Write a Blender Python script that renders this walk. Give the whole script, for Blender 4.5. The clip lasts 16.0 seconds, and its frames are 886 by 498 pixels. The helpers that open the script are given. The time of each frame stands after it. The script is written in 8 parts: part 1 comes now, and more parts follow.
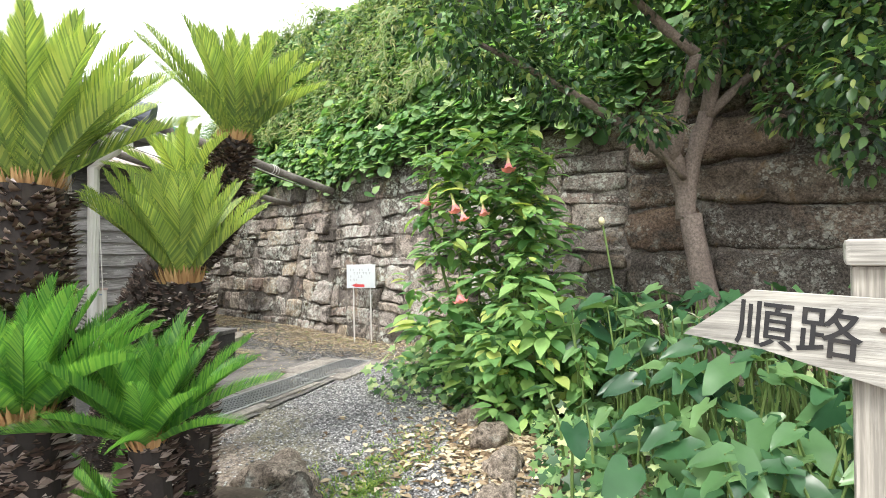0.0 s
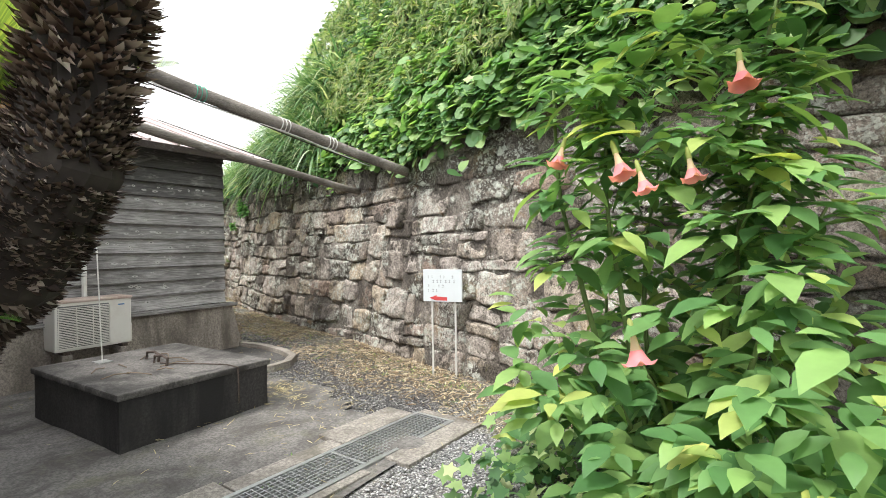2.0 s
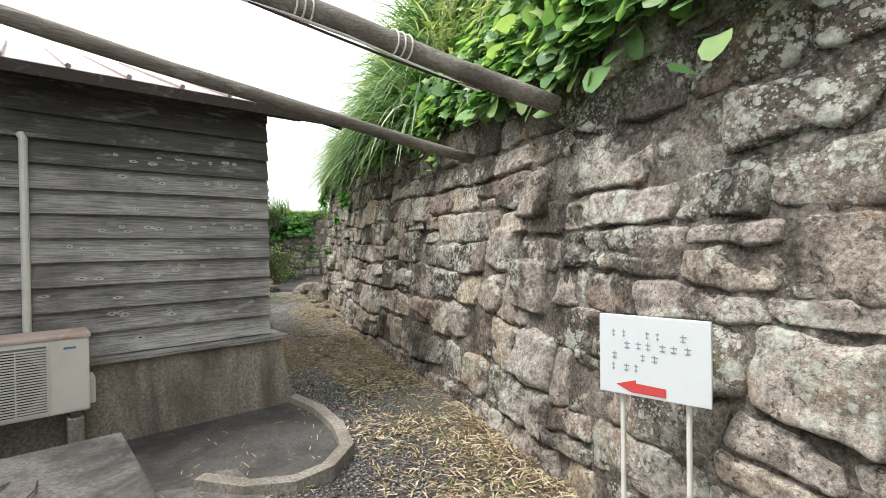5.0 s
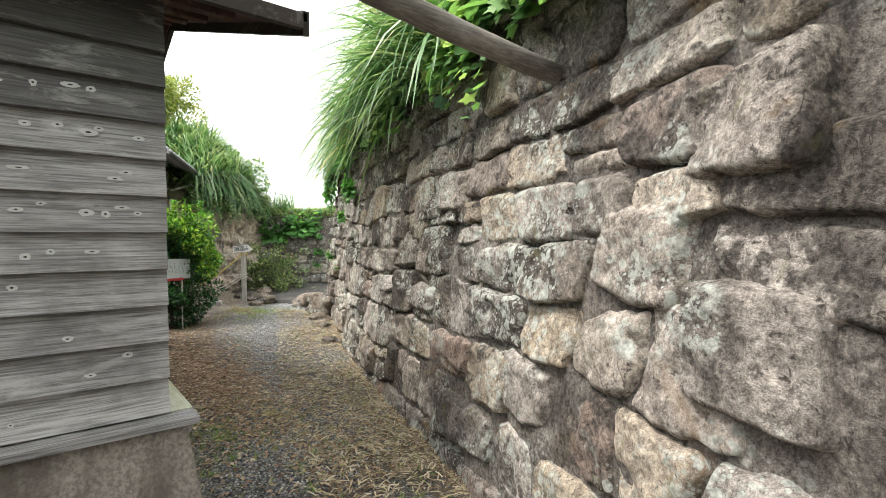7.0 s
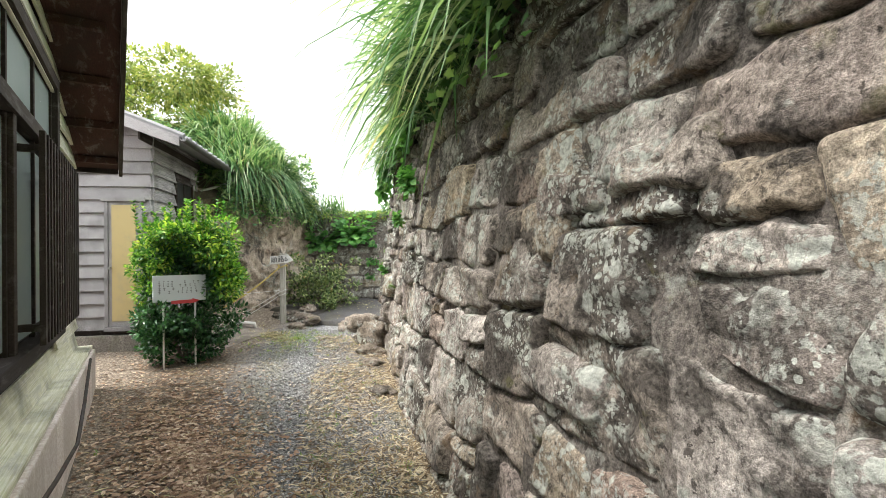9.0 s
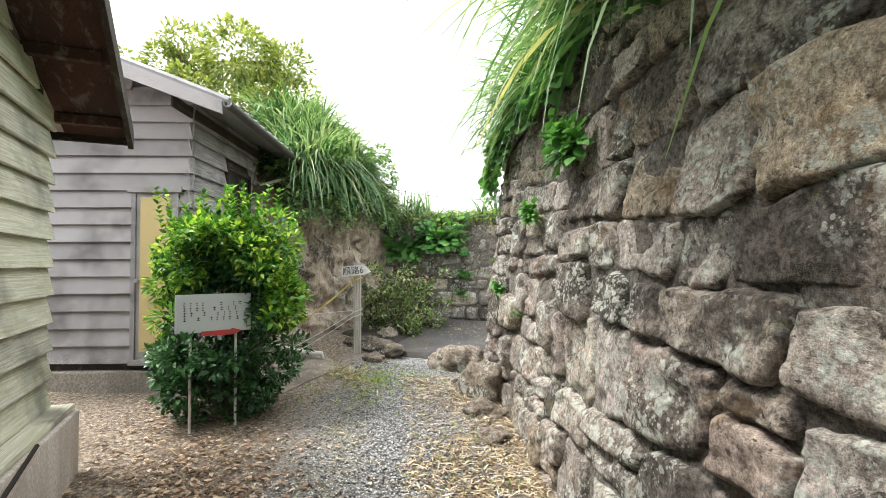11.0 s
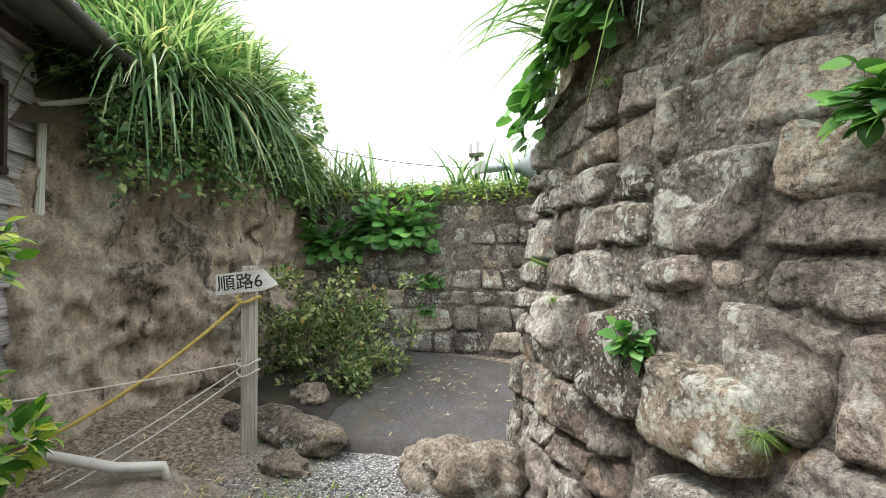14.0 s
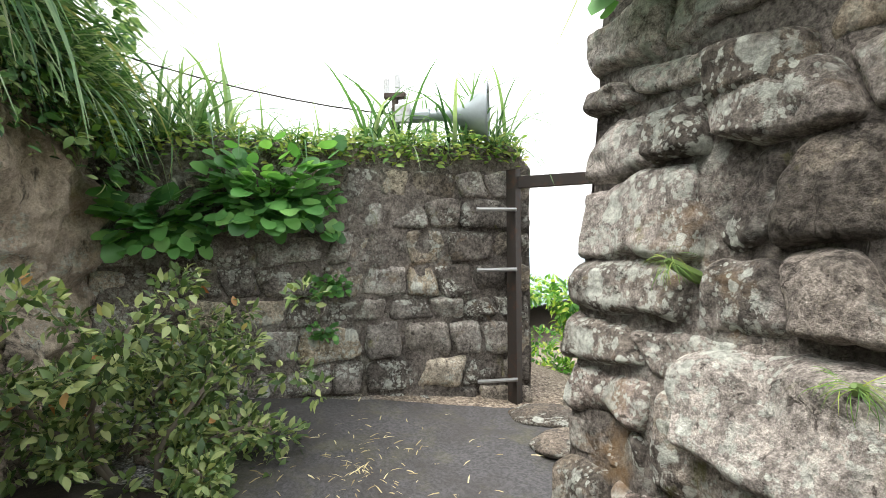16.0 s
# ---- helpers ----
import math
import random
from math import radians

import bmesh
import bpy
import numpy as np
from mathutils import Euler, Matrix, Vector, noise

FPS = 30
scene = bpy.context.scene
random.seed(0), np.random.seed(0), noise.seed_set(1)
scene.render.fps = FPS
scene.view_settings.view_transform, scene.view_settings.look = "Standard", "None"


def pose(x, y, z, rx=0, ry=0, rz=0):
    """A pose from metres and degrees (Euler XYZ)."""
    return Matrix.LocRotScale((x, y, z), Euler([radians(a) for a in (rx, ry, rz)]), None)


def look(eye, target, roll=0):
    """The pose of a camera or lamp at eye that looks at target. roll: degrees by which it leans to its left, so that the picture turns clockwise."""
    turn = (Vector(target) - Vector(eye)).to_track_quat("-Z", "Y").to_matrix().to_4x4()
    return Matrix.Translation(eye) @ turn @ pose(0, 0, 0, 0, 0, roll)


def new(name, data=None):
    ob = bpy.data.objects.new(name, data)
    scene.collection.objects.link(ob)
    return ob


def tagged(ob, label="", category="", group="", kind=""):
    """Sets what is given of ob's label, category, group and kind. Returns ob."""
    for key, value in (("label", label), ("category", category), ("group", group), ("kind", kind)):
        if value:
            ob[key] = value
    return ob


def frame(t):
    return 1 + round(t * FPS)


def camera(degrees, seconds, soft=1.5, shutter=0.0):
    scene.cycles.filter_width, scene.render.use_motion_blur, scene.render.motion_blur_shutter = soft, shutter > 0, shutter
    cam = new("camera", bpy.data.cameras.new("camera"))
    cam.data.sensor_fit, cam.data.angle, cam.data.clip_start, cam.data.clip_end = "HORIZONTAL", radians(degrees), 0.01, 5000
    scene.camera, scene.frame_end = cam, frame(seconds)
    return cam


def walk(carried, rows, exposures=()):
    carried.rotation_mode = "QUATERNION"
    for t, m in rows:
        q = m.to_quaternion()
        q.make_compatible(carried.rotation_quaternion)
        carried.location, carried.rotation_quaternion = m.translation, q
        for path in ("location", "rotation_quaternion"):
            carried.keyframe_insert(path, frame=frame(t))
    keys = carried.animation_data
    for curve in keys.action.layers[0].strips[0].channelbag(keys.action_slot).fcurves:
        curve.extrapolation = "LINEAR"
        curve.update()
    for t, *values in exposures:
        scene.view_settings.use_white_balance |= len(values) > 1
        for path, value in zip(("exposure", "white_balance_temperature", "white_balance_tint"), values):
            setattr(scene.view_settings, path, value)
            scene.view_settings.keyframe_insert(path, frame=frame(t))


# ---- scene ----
cam = camera(85.0, 16.0, 0.8)
METRES, EYE, TILT, LEAN, TURN = 18.0, 1.45, 0.0, 0.0, 22.3
ROWS = [
    (0.0, 0.0, 0.0, 0.0, 0.0, 0.03, 1.08),
    (0.5, -0.0039, 0.0283, 0.0005, 5.83, -0.07, 0.95),
    (1.0, -0.0061, 0.058, 0.0013, 7.71, -0.11, 0.9),
    (1.5, -0.013, 0.0894, 0.0016, 9.38, -0.13, 0.81),
    (2.0, -0.0168, 0.1225, 0.0022, 10.3, -0.23, 0.85),
    (2.5, -0.025, 0.1539, 0.0059, 12.27, -0.23, 0.79),
    (3.0, -0.0311, 0.1833, 0.0059, 14.15, -0.18, 0.82),
    (3.5, -0.0377, 0.2125, 0.0051, 17.04, -0.59, 0.8),
    (4.0, -0.0451, 0.2383, 0.0067, 20.42, -0.81, 0.76),
    (4.5, -0.0536, 0.2657, 0.0072, 24.07, -0.83, 0.77),
    (7.0, -0.1311, 0.4061, 0.0065, 29.17, -0.27, 0.7),
    (7.5, -0.1477, 0.4329, 0.0078, 29.76, -0.26, 0.79),
    (8.0, -0.1672, 0.4569, 0.0092, 31.14, -0.12, 0.75),
    (8.5, -0.1888, 0.4825, 0.0099, 32.88, 0.27, 0.73),
    (9.0, -0.213, 0.5029, 0.0113, 35.93, 0.5, 0.73),
    (9.5, -0.2381, 0.5248, 0.0117, 38.76, 0.9, 0.73),
    (10.0, -0.2656, 0.5436, 0.0119, 41.32, 1.44, 0.57),
    (12.5, -0.4019, 0.6325, 0.0146, 44.74, 1.72, 0.23),
    (13.0, -0.427, 0.6527, 0.0155, 44.02, 1.66, 0.21),
    (13.5, -0.4487, 0.6746, 0.0149, 39.87, 1.66, 0.24),
    (14.0, -0.4714, 0.6952, 0.0148, 33.95, 1.48, 0.22),
    (14.5, -0.4928, 0.7173, 0.0166, 27.86, 1.35, 0.39),
    (15.0, -0.5158, 0.7384, 0.0181, 24.6, 1.3, 0.44),
    (15.5, -0.5342, 0.7593, 0.0173, 20.82, 0.96, 0.47),
    (16.0, -0.5522, 0.7789, 0.0177, 17.54, -0.19, 0.48),
]
walk(cam, [(t, pose(0, 0, EYE, TILT, LEAN, TURN) @ pose(METRES * x, METRES * y, METRES * z, 90 + pitch, roll, yaw)) for t, x, y, z, yaw, pitch, roll in ROWS], [(0.0, 1.28), (2.5, 1.24), (4.5, 1.06), (7.0, 1.46), (8.5, 1.6), (10.0, 1.7), (12.5, 1.35), (16.0, 1.35)])

# ---- world and light: an overcast, bright day ----
SUN_EL, SUN_ROT = radians(62), radians(200)
world = bpy.data.worlds.new("overcast_sky")
scene.world = world
world.use_nodes = True
wn, wl = world.node_tree.nodes, world.node_tree.links
wn.clear()
sky = wn.new("ShaderNodeTexSky")
sky.sky_type = "NISHITA"
sky.sun_disc = False
sky.sun_elevation, sky.sun_rotation = SUN_EL, SUN_ROT
sky.air_density, sky.dust_density, sky.ozone_density = 1.0, 6.0, 1.0
hsv = wn.new("ShaderNodeHueSaturation")
hsv.inputs["Saturation"].default_value = 0.16
cloud = wn.new("ShaderNodeMix")
cloud.data_type = "RGBA"
cloud.inputs["Factor"].default_value = 0.6
cloud.inputs["B"].default_value = (9.0, 9.2, 9.4, 1)
back = wn.new("ShaderNodeBackground")
back.inputs["Strength"].default_value = 0.14
wout = wn.new("ShaderNodeOutputWorld")
wl.new(sky.outputs["Color"], hsv.inputs["Color"])
wl.new(hsv.outputs["Color"], cloud.inputs["A"])
wl.new(cloud.outputs["Result"], back.inputs["Color"])
wl.new(back.outputs["Background"], wout.inputs["Surface"])

sun_data = bpy.data.lights.new("sun", "SUN")
sun_data.energy, sun_data.angle, sun_data.color = 1.5, radians(14), (1.0, 0.96, 0.9)
sun = new("sun", sun_data)
sun_dir = Vector((math.sin(SUN_ROT) * math.cos(SUN_EL), math.cos(SUN_ROT) * math.cos(SUN_EL), math.sin(SUN_EL)))
sun.matrix_world = look(sun_dir * 60, (0, 0, 0))

# ---- materials ----
def nodes_of(name):
    m = bpy.data.materials.new(name)
    m.use_nodes = True
    return m, m.node_tree.nodes, m.node_tree.links, m.node_tree.nodes["Principled BSDF"]


def noise_at(n, l, scale, detail=6, rough=0.6, distort=0.0, coord="Object", stretch=(1, 1, 1)):
    tc = n.new("ShaderNodeTexCoord")
    mp = n.new("ShaderNodeMapping")
    mp.inputs["Scale"].default_value = stretch
    t = n.new("ShaderNodeTexNoise")
    t.inputs["Scale"].default_value, t.inputs["Detail"].default_value = scale, detail
    t.inputs["Roughness"].default_value, t.inputs["Distortion"].default_value = rough, distort
    l.new(tc.outputs[coord], mp.inputs["Vector"])
    l.new(mp.outputs["Vector"], t.inputs["Vector"])
    return t.outputs["Fac"]


def ramp(n, l, fac, stops):
    r = n.new("ShaderNodeValToRGB")
    e = r.color_ramp.elements
    while len(e) < len(stops):
        e.new(0.5)
    for k, (p, c) in zip(e, stops):
        k.position = p
        k.color = (*c, 1) if len(c) == 3 else c
    l.new(fac, r.inputs["Fac"])
    return r.outputs["Color"]


def mix(n, l, fac, a, b, how="MIX"):
    m = n.new("ShaderNodeMix")
    m.data_type, m.blend_type = "RGBA", how
    for sock, v in (("Factor", fac), ("A", a), ("B", b)):
        if isinstance(v, bpy.types.NodeSocket):
            l.new(v, m.inputs[sock])
        elif sock == "Factor":
            m.inputs[sock].default_value = v
        else:
            m.inputs[sock].default_value = (*v, 1)
    return m.outputs["Result"]


def bump(n, l, p, height, strength, dist):
    b = n.new("ShaderNodeBump")
    b.inputs["Strength"].default_value, b.inputs["Distance"].default_value = strength, dist
    l.new(height, b.inputs["Height"])
    l.new(b.outputs["Normal"], p.inputs["Normal"])
    return b


def random_of(n, island=False):
    return n.new("ShaderNodeNewGeometry").outputs["Random Per Island"] if island else n.new("ShaderNodeObjectInfo").outputs["Random"]


def spots_at(n, l, scale, low, high, coord="Object", warp=0.25):
    """Round crusty blots, each of its own size: 1 inside a blot, 0 outside."""
    tc = n.new("ShaderNodeTexCoord")
    w = n.new("ShaderNodeTexNoise")
    w.inputs["Scale"].default_value, w.inputs["Detail"].default_value = scale * 1.6, 4
    l.new(tc.outputs[coord], w.inputs["Vector"])
    va = n.new("ShaderNodeVectorMath")
    va.operation = "MULTIPLY_ADD"
    l.new(w.outputs["Color"], va.inputs[0])
    va.inputs[1].default_value = (warp / scale * 2.4,) * 3
    l.new(tc.outputs[coord], va.inputs[2])
    v = n.new("ShaderNodeTexVoronoi")
    v.inputs["Scale"].default_value = scale
    l.new(va.outputs[0], v.inputs["Vector"])
    size = n.new("ShaderNodeMapRange")
    l.new(v.outputs["Color"], size.inputs["Value"])
    for sock, val in (("From Min", 0.25), ("From Max", 0.95), ("To Min", low), ("To Max", high)):
        size.inputs[sock].default_value = val
    d = n.new("ShaderNodeMath")
    d.operation = "SUBTRACT"
    l.new(size.outputs["Result"], d.inputs[0])
    l.new(v.outputs["Distance"], d.inputs[1])
    return ramp(n, l, d.outputs[0], [(0.0, (0, 0, 0)), (0.05, (1, 1, 1))])


def rock_material(name, tones, lichen=0.5, moss=0.4, island=False, dark=0.5, coord="Object", cover=0.48, streak=1.0, grain=1.0):
    """Weathered tuff: a tone of its own for each block, open grain, dark patina, round pale lichen, moss and rust."""
    m, n, l, p = nodes_of(name)
    own = random_of(n, island)
    tone = ramp(n, l, own, tones)
    broad = noise_at(n, l, 1.9, 6, 0.62, 0.3, coord, (1, 1, streak))
    mott = noise_at(n, l, 8, 8, 0.72, 0.2, coord, (1, 1, streak))
    fine = noise_at(n, l, 42, 7, 0.74, 0.0, coord)
    grit = noise_at(n, l, 170, 4, 0.7, 0.0, coord)
    c = mix(n, l, 0.8, tone, ramp(n, l, mott, [(0.36, (0.22, 0.21, 0.20)), (0.5, (0.52, 0.51, 0.50)), (0.64, (0.82, 0.81, 0.79))]), "OVERLAY")
    c = mix(n, l, 0.75 * grain, c, ramp(n, l, fine, [(0.36, (0.15, 0.145, 0.14)), (0.5, (0.52, 0.51, 0.5)), (0.64, (0.90, 0.89, 0.87))]), "OVERLAY")
    c = mix(n, l, 0.5 * grain, c, ramp(n, l, grit, [(0.40, (0.22, 0.22, 0.22)), (0.60, (0.80, 0.80, 0.80))]), "OVERLAY")
    # black patina: some blocks carry much of it, some none
    own2 = n.new("ShaderNodeMath")
    own2.operation = "MULTIPLY"
    l.new(own, own2.inputs[0])
    own2.inputs[1].default_value = 37.3
    fr = n.new("ShaderNodeMath")
    fr.operation = "FRACT"
    l.new(own2.outputs[0], fr.inputs[0])
    pat = n.new("ShaderNodeMath")
    pat.operation = "MULTIPLY_ADD"
    l.new(fr.outputs[0], pat.inputs[0])
    pat.inputs[1].default_value = 0.15
    l.new(mix(n, l, 0.45, broad, mott), pat.inputs[2])
    c = mix(n, l, ramp(n, l, pat.outputs[0], [(0.575, (0, 0, 0)), (0.625, (dark,) * 3)]), c, ramp(n, l, fine, [(0.4, (0.03, 0.026, 0.023)), (0.62, (0.13, 0.115, 0.10))]))
    # open pores and hairline cracks
    pore = ramp(n, l, noise_at(n, l, 26, 5, 0.66, 0.5, coord), [(0.60, (0, 0, 0)), (0.64, (0.8 * grain,) * 3)])
    crack = noise_at(n, l, 2.6, 7, 0.6, 0.5, coord)
    lines = ramp(n, l, crack, [(0.492, (0, 0, 0)), (0.498, (1, 1, 1)), (0.502, (1, 1, 1)), (0.508, (0, 0, 0))])
    lines = mix(n, l, 1.0, lines, ramp(n, l, broad, [(0.46, (0, 0, 0)), (0.58, (0.8, 0.8, 0.8))]), "MULTIPLY")
    c = mix(n, l, pore, c, (0.045, 0.038, 0.033))
    c = mix(n, l, lines, c, (0.035, 0.03, 0.026))
    rust = noise_at(n, l, 2.3, 5, 0.65, 0.8, coord, (1, 1, streak))
    c = mix(n, l, ramp(n, l, rust, [(0.60, (0, 0, 0)), (0.70, (0.5, 0.5, 0.5))]), c, (0.26, 0.16, 0.07))
    # pale lichen in colonies: round blots of three sizes and thin crusts
    where = noise_at(n, l, 1.7, 4, 0.6, 0.4, coord)
    colony = ramp(n, l, where, [(cover, (0, 0, 0)), (cover + 0.08, (lichen,) * 3)])
    pale = ramp(n, l, fine, [(0.38, (0.30, 0.31, 0.275)), (0.62, (0.64, 0.66, 0.59))])
    for scale, lo, hi in ((8, -0.12, 0.55), (21, -0.10, 0.62), (52, -0.12, 0.62)):
        c = mix(n, l, mix(n, l, 1.0, spots_at(n, l, scale, lo, hi, coord), colony, "MULTIPLY"), c, pale)
    crust = ramp(n, l, noise_at(n, l, 13, 9, 0.74, 0.1, coord), [(0.53, (0, 0, 0)), (0.555, (0.8, 0.8, 0.8))])
    c = mix(n, l, mix(n, l, 1.0, crust, colony, "MULTIPLY"), c, pale)
    green = noise_at(n, l, 4.5, 7, 0.7, 0.6, coord)
    c = mix(n, l, ramp(n, l, green, [(0.60, (0, 0, 0)), (0.69, (moss, moss, moss))]), c, (0.15, 0.15, 0.045))
    l.new(c, p.inputs["Base Color"])
    p.inputs["Roughness"].default_value = 0.94
    p.inputs["Specular IOR Level"].default_value = 0.15
    h = mix(n, l, 0.35, mix(n, l, 0.5, mott, fine), grit)
    h = mix(n, l, 0.30, h, mix(n, l, 1.0, (1, 1, 1), mix(n, l, 0.5, lines, pore), "SUBTRACT"))
    bump(n, l, p, h, 1.0, 0.035)
    return m


def ground_material():
    """Fine grey gravel on trodden earth, with moss, thin grass and brown leaf litter toward the sides."""
    m, n, l, p = nodes_of("gravel_ground")
    tc = n.new("ShaderNodeTexCoord")
    v = n.new("ShaderNodeTexVoronoi")
    v.inputs["Scale"].default_value = 62
    l.new(tc.outputs["Object"], v.inputs["Vector"])
    pebble = ramp(n, l, v.outputs["Color"], [(0.15, (0.16, 0.16, 0.166)), (0.5, (0.35, 0.347, 0.345)), (0.85, (0.60, 0.595, 0.59))])
    gap = ramp(n, l, v.outputs["Distance"], [(0.25, (1, 1, 1)), (0.62, (0.35, 0.35, 0.35))])
    c = mix(n, l, 1.0, pebble, gap, "MULTIPLY")
    earth = ramp(n, l, noise_at(n, l, 30, 8, 0.75), [(0.38, (0.07, 0.056, 0.045)), (0.51, (0.22, 0.178, 0.138)), (0.66, (0.50, 0.43, 0.34))])
    patch = noise_at(n, l, 1.1, 6, 0.62, 0.5)
    a = n.new("ShaderNodeVertexColor")
    a.layer_name = "verge"
    s = n.new("ShaderNodeSeparateColor")
    l.new(a.outputs["Color"], s.inputs["Color"])
    add = n.new("ShaderNodeMath")
    add.operation = "MULTIPLY_ADD"
    l.new(s.outputs["Red"], add.inputs[0])
    add.inputs[1].default_value = 0.75
    l.new(patch, add.inputs[2])
    c = mix(n, l, ramp(n, l, add.outputs[0], [(0.52, (0, 0, 0)), (0.85, (1, 1, 1))]), c, earth)
    damp = n.new("ShaderNodeMath")
    damp.operation = "MULTIPLY"
    l.new(s.outputs["Blue"], damp.inputs[0])
    l.new(ramp(n, l, patch, [(0.36, (0.5, 0.5, 0.5)), (0.55, (1, 1, 1))]), damp.inputs[1])
    c = mix(n, l, damp.outputs[0], c, mix(n, l, 1.0, c, (0.42, 0.41, 0.41), "MULTIPLY"))
    moss = noise_at(n, l, 2.3, 7, 0.72, 0.3)
    add2 = n.new("ShaderNodeMath")
    add2.operation = "MULTIPLY_ADD"
    l.new(s.outputs["Green"], add2.inputs[0])
    add2.inputs[1].default_value = 0.45
    l.new(moss, add2.inputs[2])
    c = mix(n, l, ramp(n, l, add2.outputs[0], [(0.70, (0, 0, 0)), (0.92, (0.4, 0.4, 0.4))]), c, ramp(n, l, noise_at(n, l, 70, 3), [(0.35, (0.11, 0.10, 0.045)), (0.65, (0.26, 0.235, 0.11))]))
    l.new(c, p.inputs["Base Color"])
    p.inputs["Roughness"].default_value = 0.95
    p.inputs["Specular IOR Level"].default_value = 0.2
    inv = ramp(n, l, v.outputs["Distance"], [(0.0, (1, 1, 1)), (0.7, (0, 0, 0))])
    bump(n, l, p, mix(n, l, 0.4, inv, noise_at(n, l, 40, 6, 0.7)), 0.7, 0.012)
    return m


def concrete_material(name, base, stain=(0.03, 0.027, 0.024), amount=0.7, rough=0.88, streak=True, moss=0.0):
    m, n, l, p = nodes_of(name)
    fine = noise_at(n, l, 45, 7, 0.7)
    c = mix(n, l, 0.6, base, ramp(n, l, fine, [(0.40, (0.22, 0.22, 0.22)), (0.60, (0.80, 0.79, 0.78))]), "OVERLAY")
    st = noise_at(n, l, 2.2, 7, 0.65, 0.5, "Object", (1, 1, 0.28) if streak else (1, 1, 1))
    c = mix(n, l, ramp(n, l, st, [(0.44, (0, 0, 0)), (0.60, (amount, amount, amount))]), c, stain)
    if moss:
        g = noise_at(n, l, 3.1, 7, 0.7, 0.3)
        c = mix(n, l, ramp(n, l, g, [(0.52, (0, 0, 0)), (0.72, (moss, moss, moss))]), c, (0.16, 0.16, 0.06))
    l.new(c, p.inputs["Base Color"])
    p.inputs["Roughness"].default_value = rough
    bump(n, l, p, fine, 0.5, 0.008)
    return m


def wood_material(name, tones, along="x", grain=1.0, blot=0.5, island=False, pale=(0.46, 0.45, 0.43)):
    """Weathered timber: a tone for each board, long grain, knots and washed-out blots."""
    m, n, l, p = nodes_of(name)
    tone = ramp(n, l, random_of(n, island), tones)
    st = {"x": (0.5, 16, 16), "y": (16, 0.5, 16), "z": (16, 16, 0.5)}[along]
    g = noise_at(n, l, 7.0, 6, 0.62, 0.15, "Object", st)
    c = mix(n, l, 0.42 * grain, tone, ramp(n, l, g, [(0.38, (0.13, 0.125, 0.12)), (0.5, (0.5, 0.49, 0.48)), (0.62, (0.88, 0.87, 0.86))]), "OVERLAY")
    w = noise_at(n, l, 6.0, 6, 0.7, 0.5, "Object", {"x": (0.5, 2, 2), "y": (2, 0.5, 2), "z": (2, 2, 0.5)}[along])
    c = mix(n, l, ramp(n, l, w, [(0.54, (0, 0, 0)), (0.64, (blot, blot, blot))]), c, pale)
    d = noise_at(n, l, 1.6, 5, 0.6)
    c = mix(n, l, ramp(n, l, d, [(0.48, (0, 0, 0)), (0.66, (0.55, 0.55, 0.55))]), c, (0.04, 0.036, 0.034))
    l.new(c, p.inputs["Base Color"])
    p.inputs["Roughness"].default_value = 0.88
    p.inputs["Specular IOR Level"].default_value = 0.25
    bump(n, l, p, g, 0.5, 0.004)
    return m


def plain_material(name, base, rough=0.5, metal=0.0, dirt=0.35, scale=9, dirt_colour=(0.12, 0.10, 0.08)):
    """Paint, metal or plastic with a little grime and uneven gloss."""
    m, n, l, p = nodes_of(name)
    f = noise_at(n, l, scale, 7, 0.68, 0.2)
    c = mix(n, l, ramp(n, l, f, [(0.5, (0, 0, 0)), (0.78, (dirt, dirt, dirt))]), base, dirt_colour)
    l.new(c, p.inputs["Base Color"])
    p.inputs["Metallic"].default_value = metal
    l.new(ramp(n, l, f, [(0.3, (rough * 0.8,) * 3), (0.75, (min(1, rough * 1.3),) * 3)]), p.inputs["Roughness"])
    bump(n, l, p, noise_at(n, l, 60, 3), 0.08, 0.003)
    return m


def leaf_material(name, tones, rough=0.45, through_light=0.35, scale=5.0, spec=0.4):
    """Leaves: each one its own green, lit through from behind."""
    m, n, l, p = nodes_of(name)
    tone = ramp(n, l, random_of(n, True), [(q, (c[0] * 1.12, c[1], c[2] * 1.75) if c[1] > c[0] else c) for q, c in tones])
    f = noise_at(n, l, scale, 4, 0.6)
    c = mix(n, l, 0.5, tone, ramp(n, l, f, [(0.3, (0.34, 0.34, 0.34)), (0.7, (0.68, 0.68, 0.66))]), "OVERLAY")
    l.new(c, p.inputs["Base Color"])
    p.inputs["Roughness"].default_value = rough
    p.inputs["Specular IOR Level"].default_value = spec
    tr = n.new("ShaderNodeBsdfTranslucent")
    l.new(mix(n, l, 1.0, c, (1.4, 1.45, 0.8), "MULTIPLY"), tr.inputs["Color"])
    ms = n.new("ShaderNodeMixShader")
    ms.inputs["Fac"].default_value = through_light
    l.new(p.outputs["BSDF"], ms.inputs[1])
    l.new(tr.outputs["BSDF"], ms.inputs[2])
    l.new(ms.outputs["Shader"], n["Material Output"].inputs["Surface"])
    return m


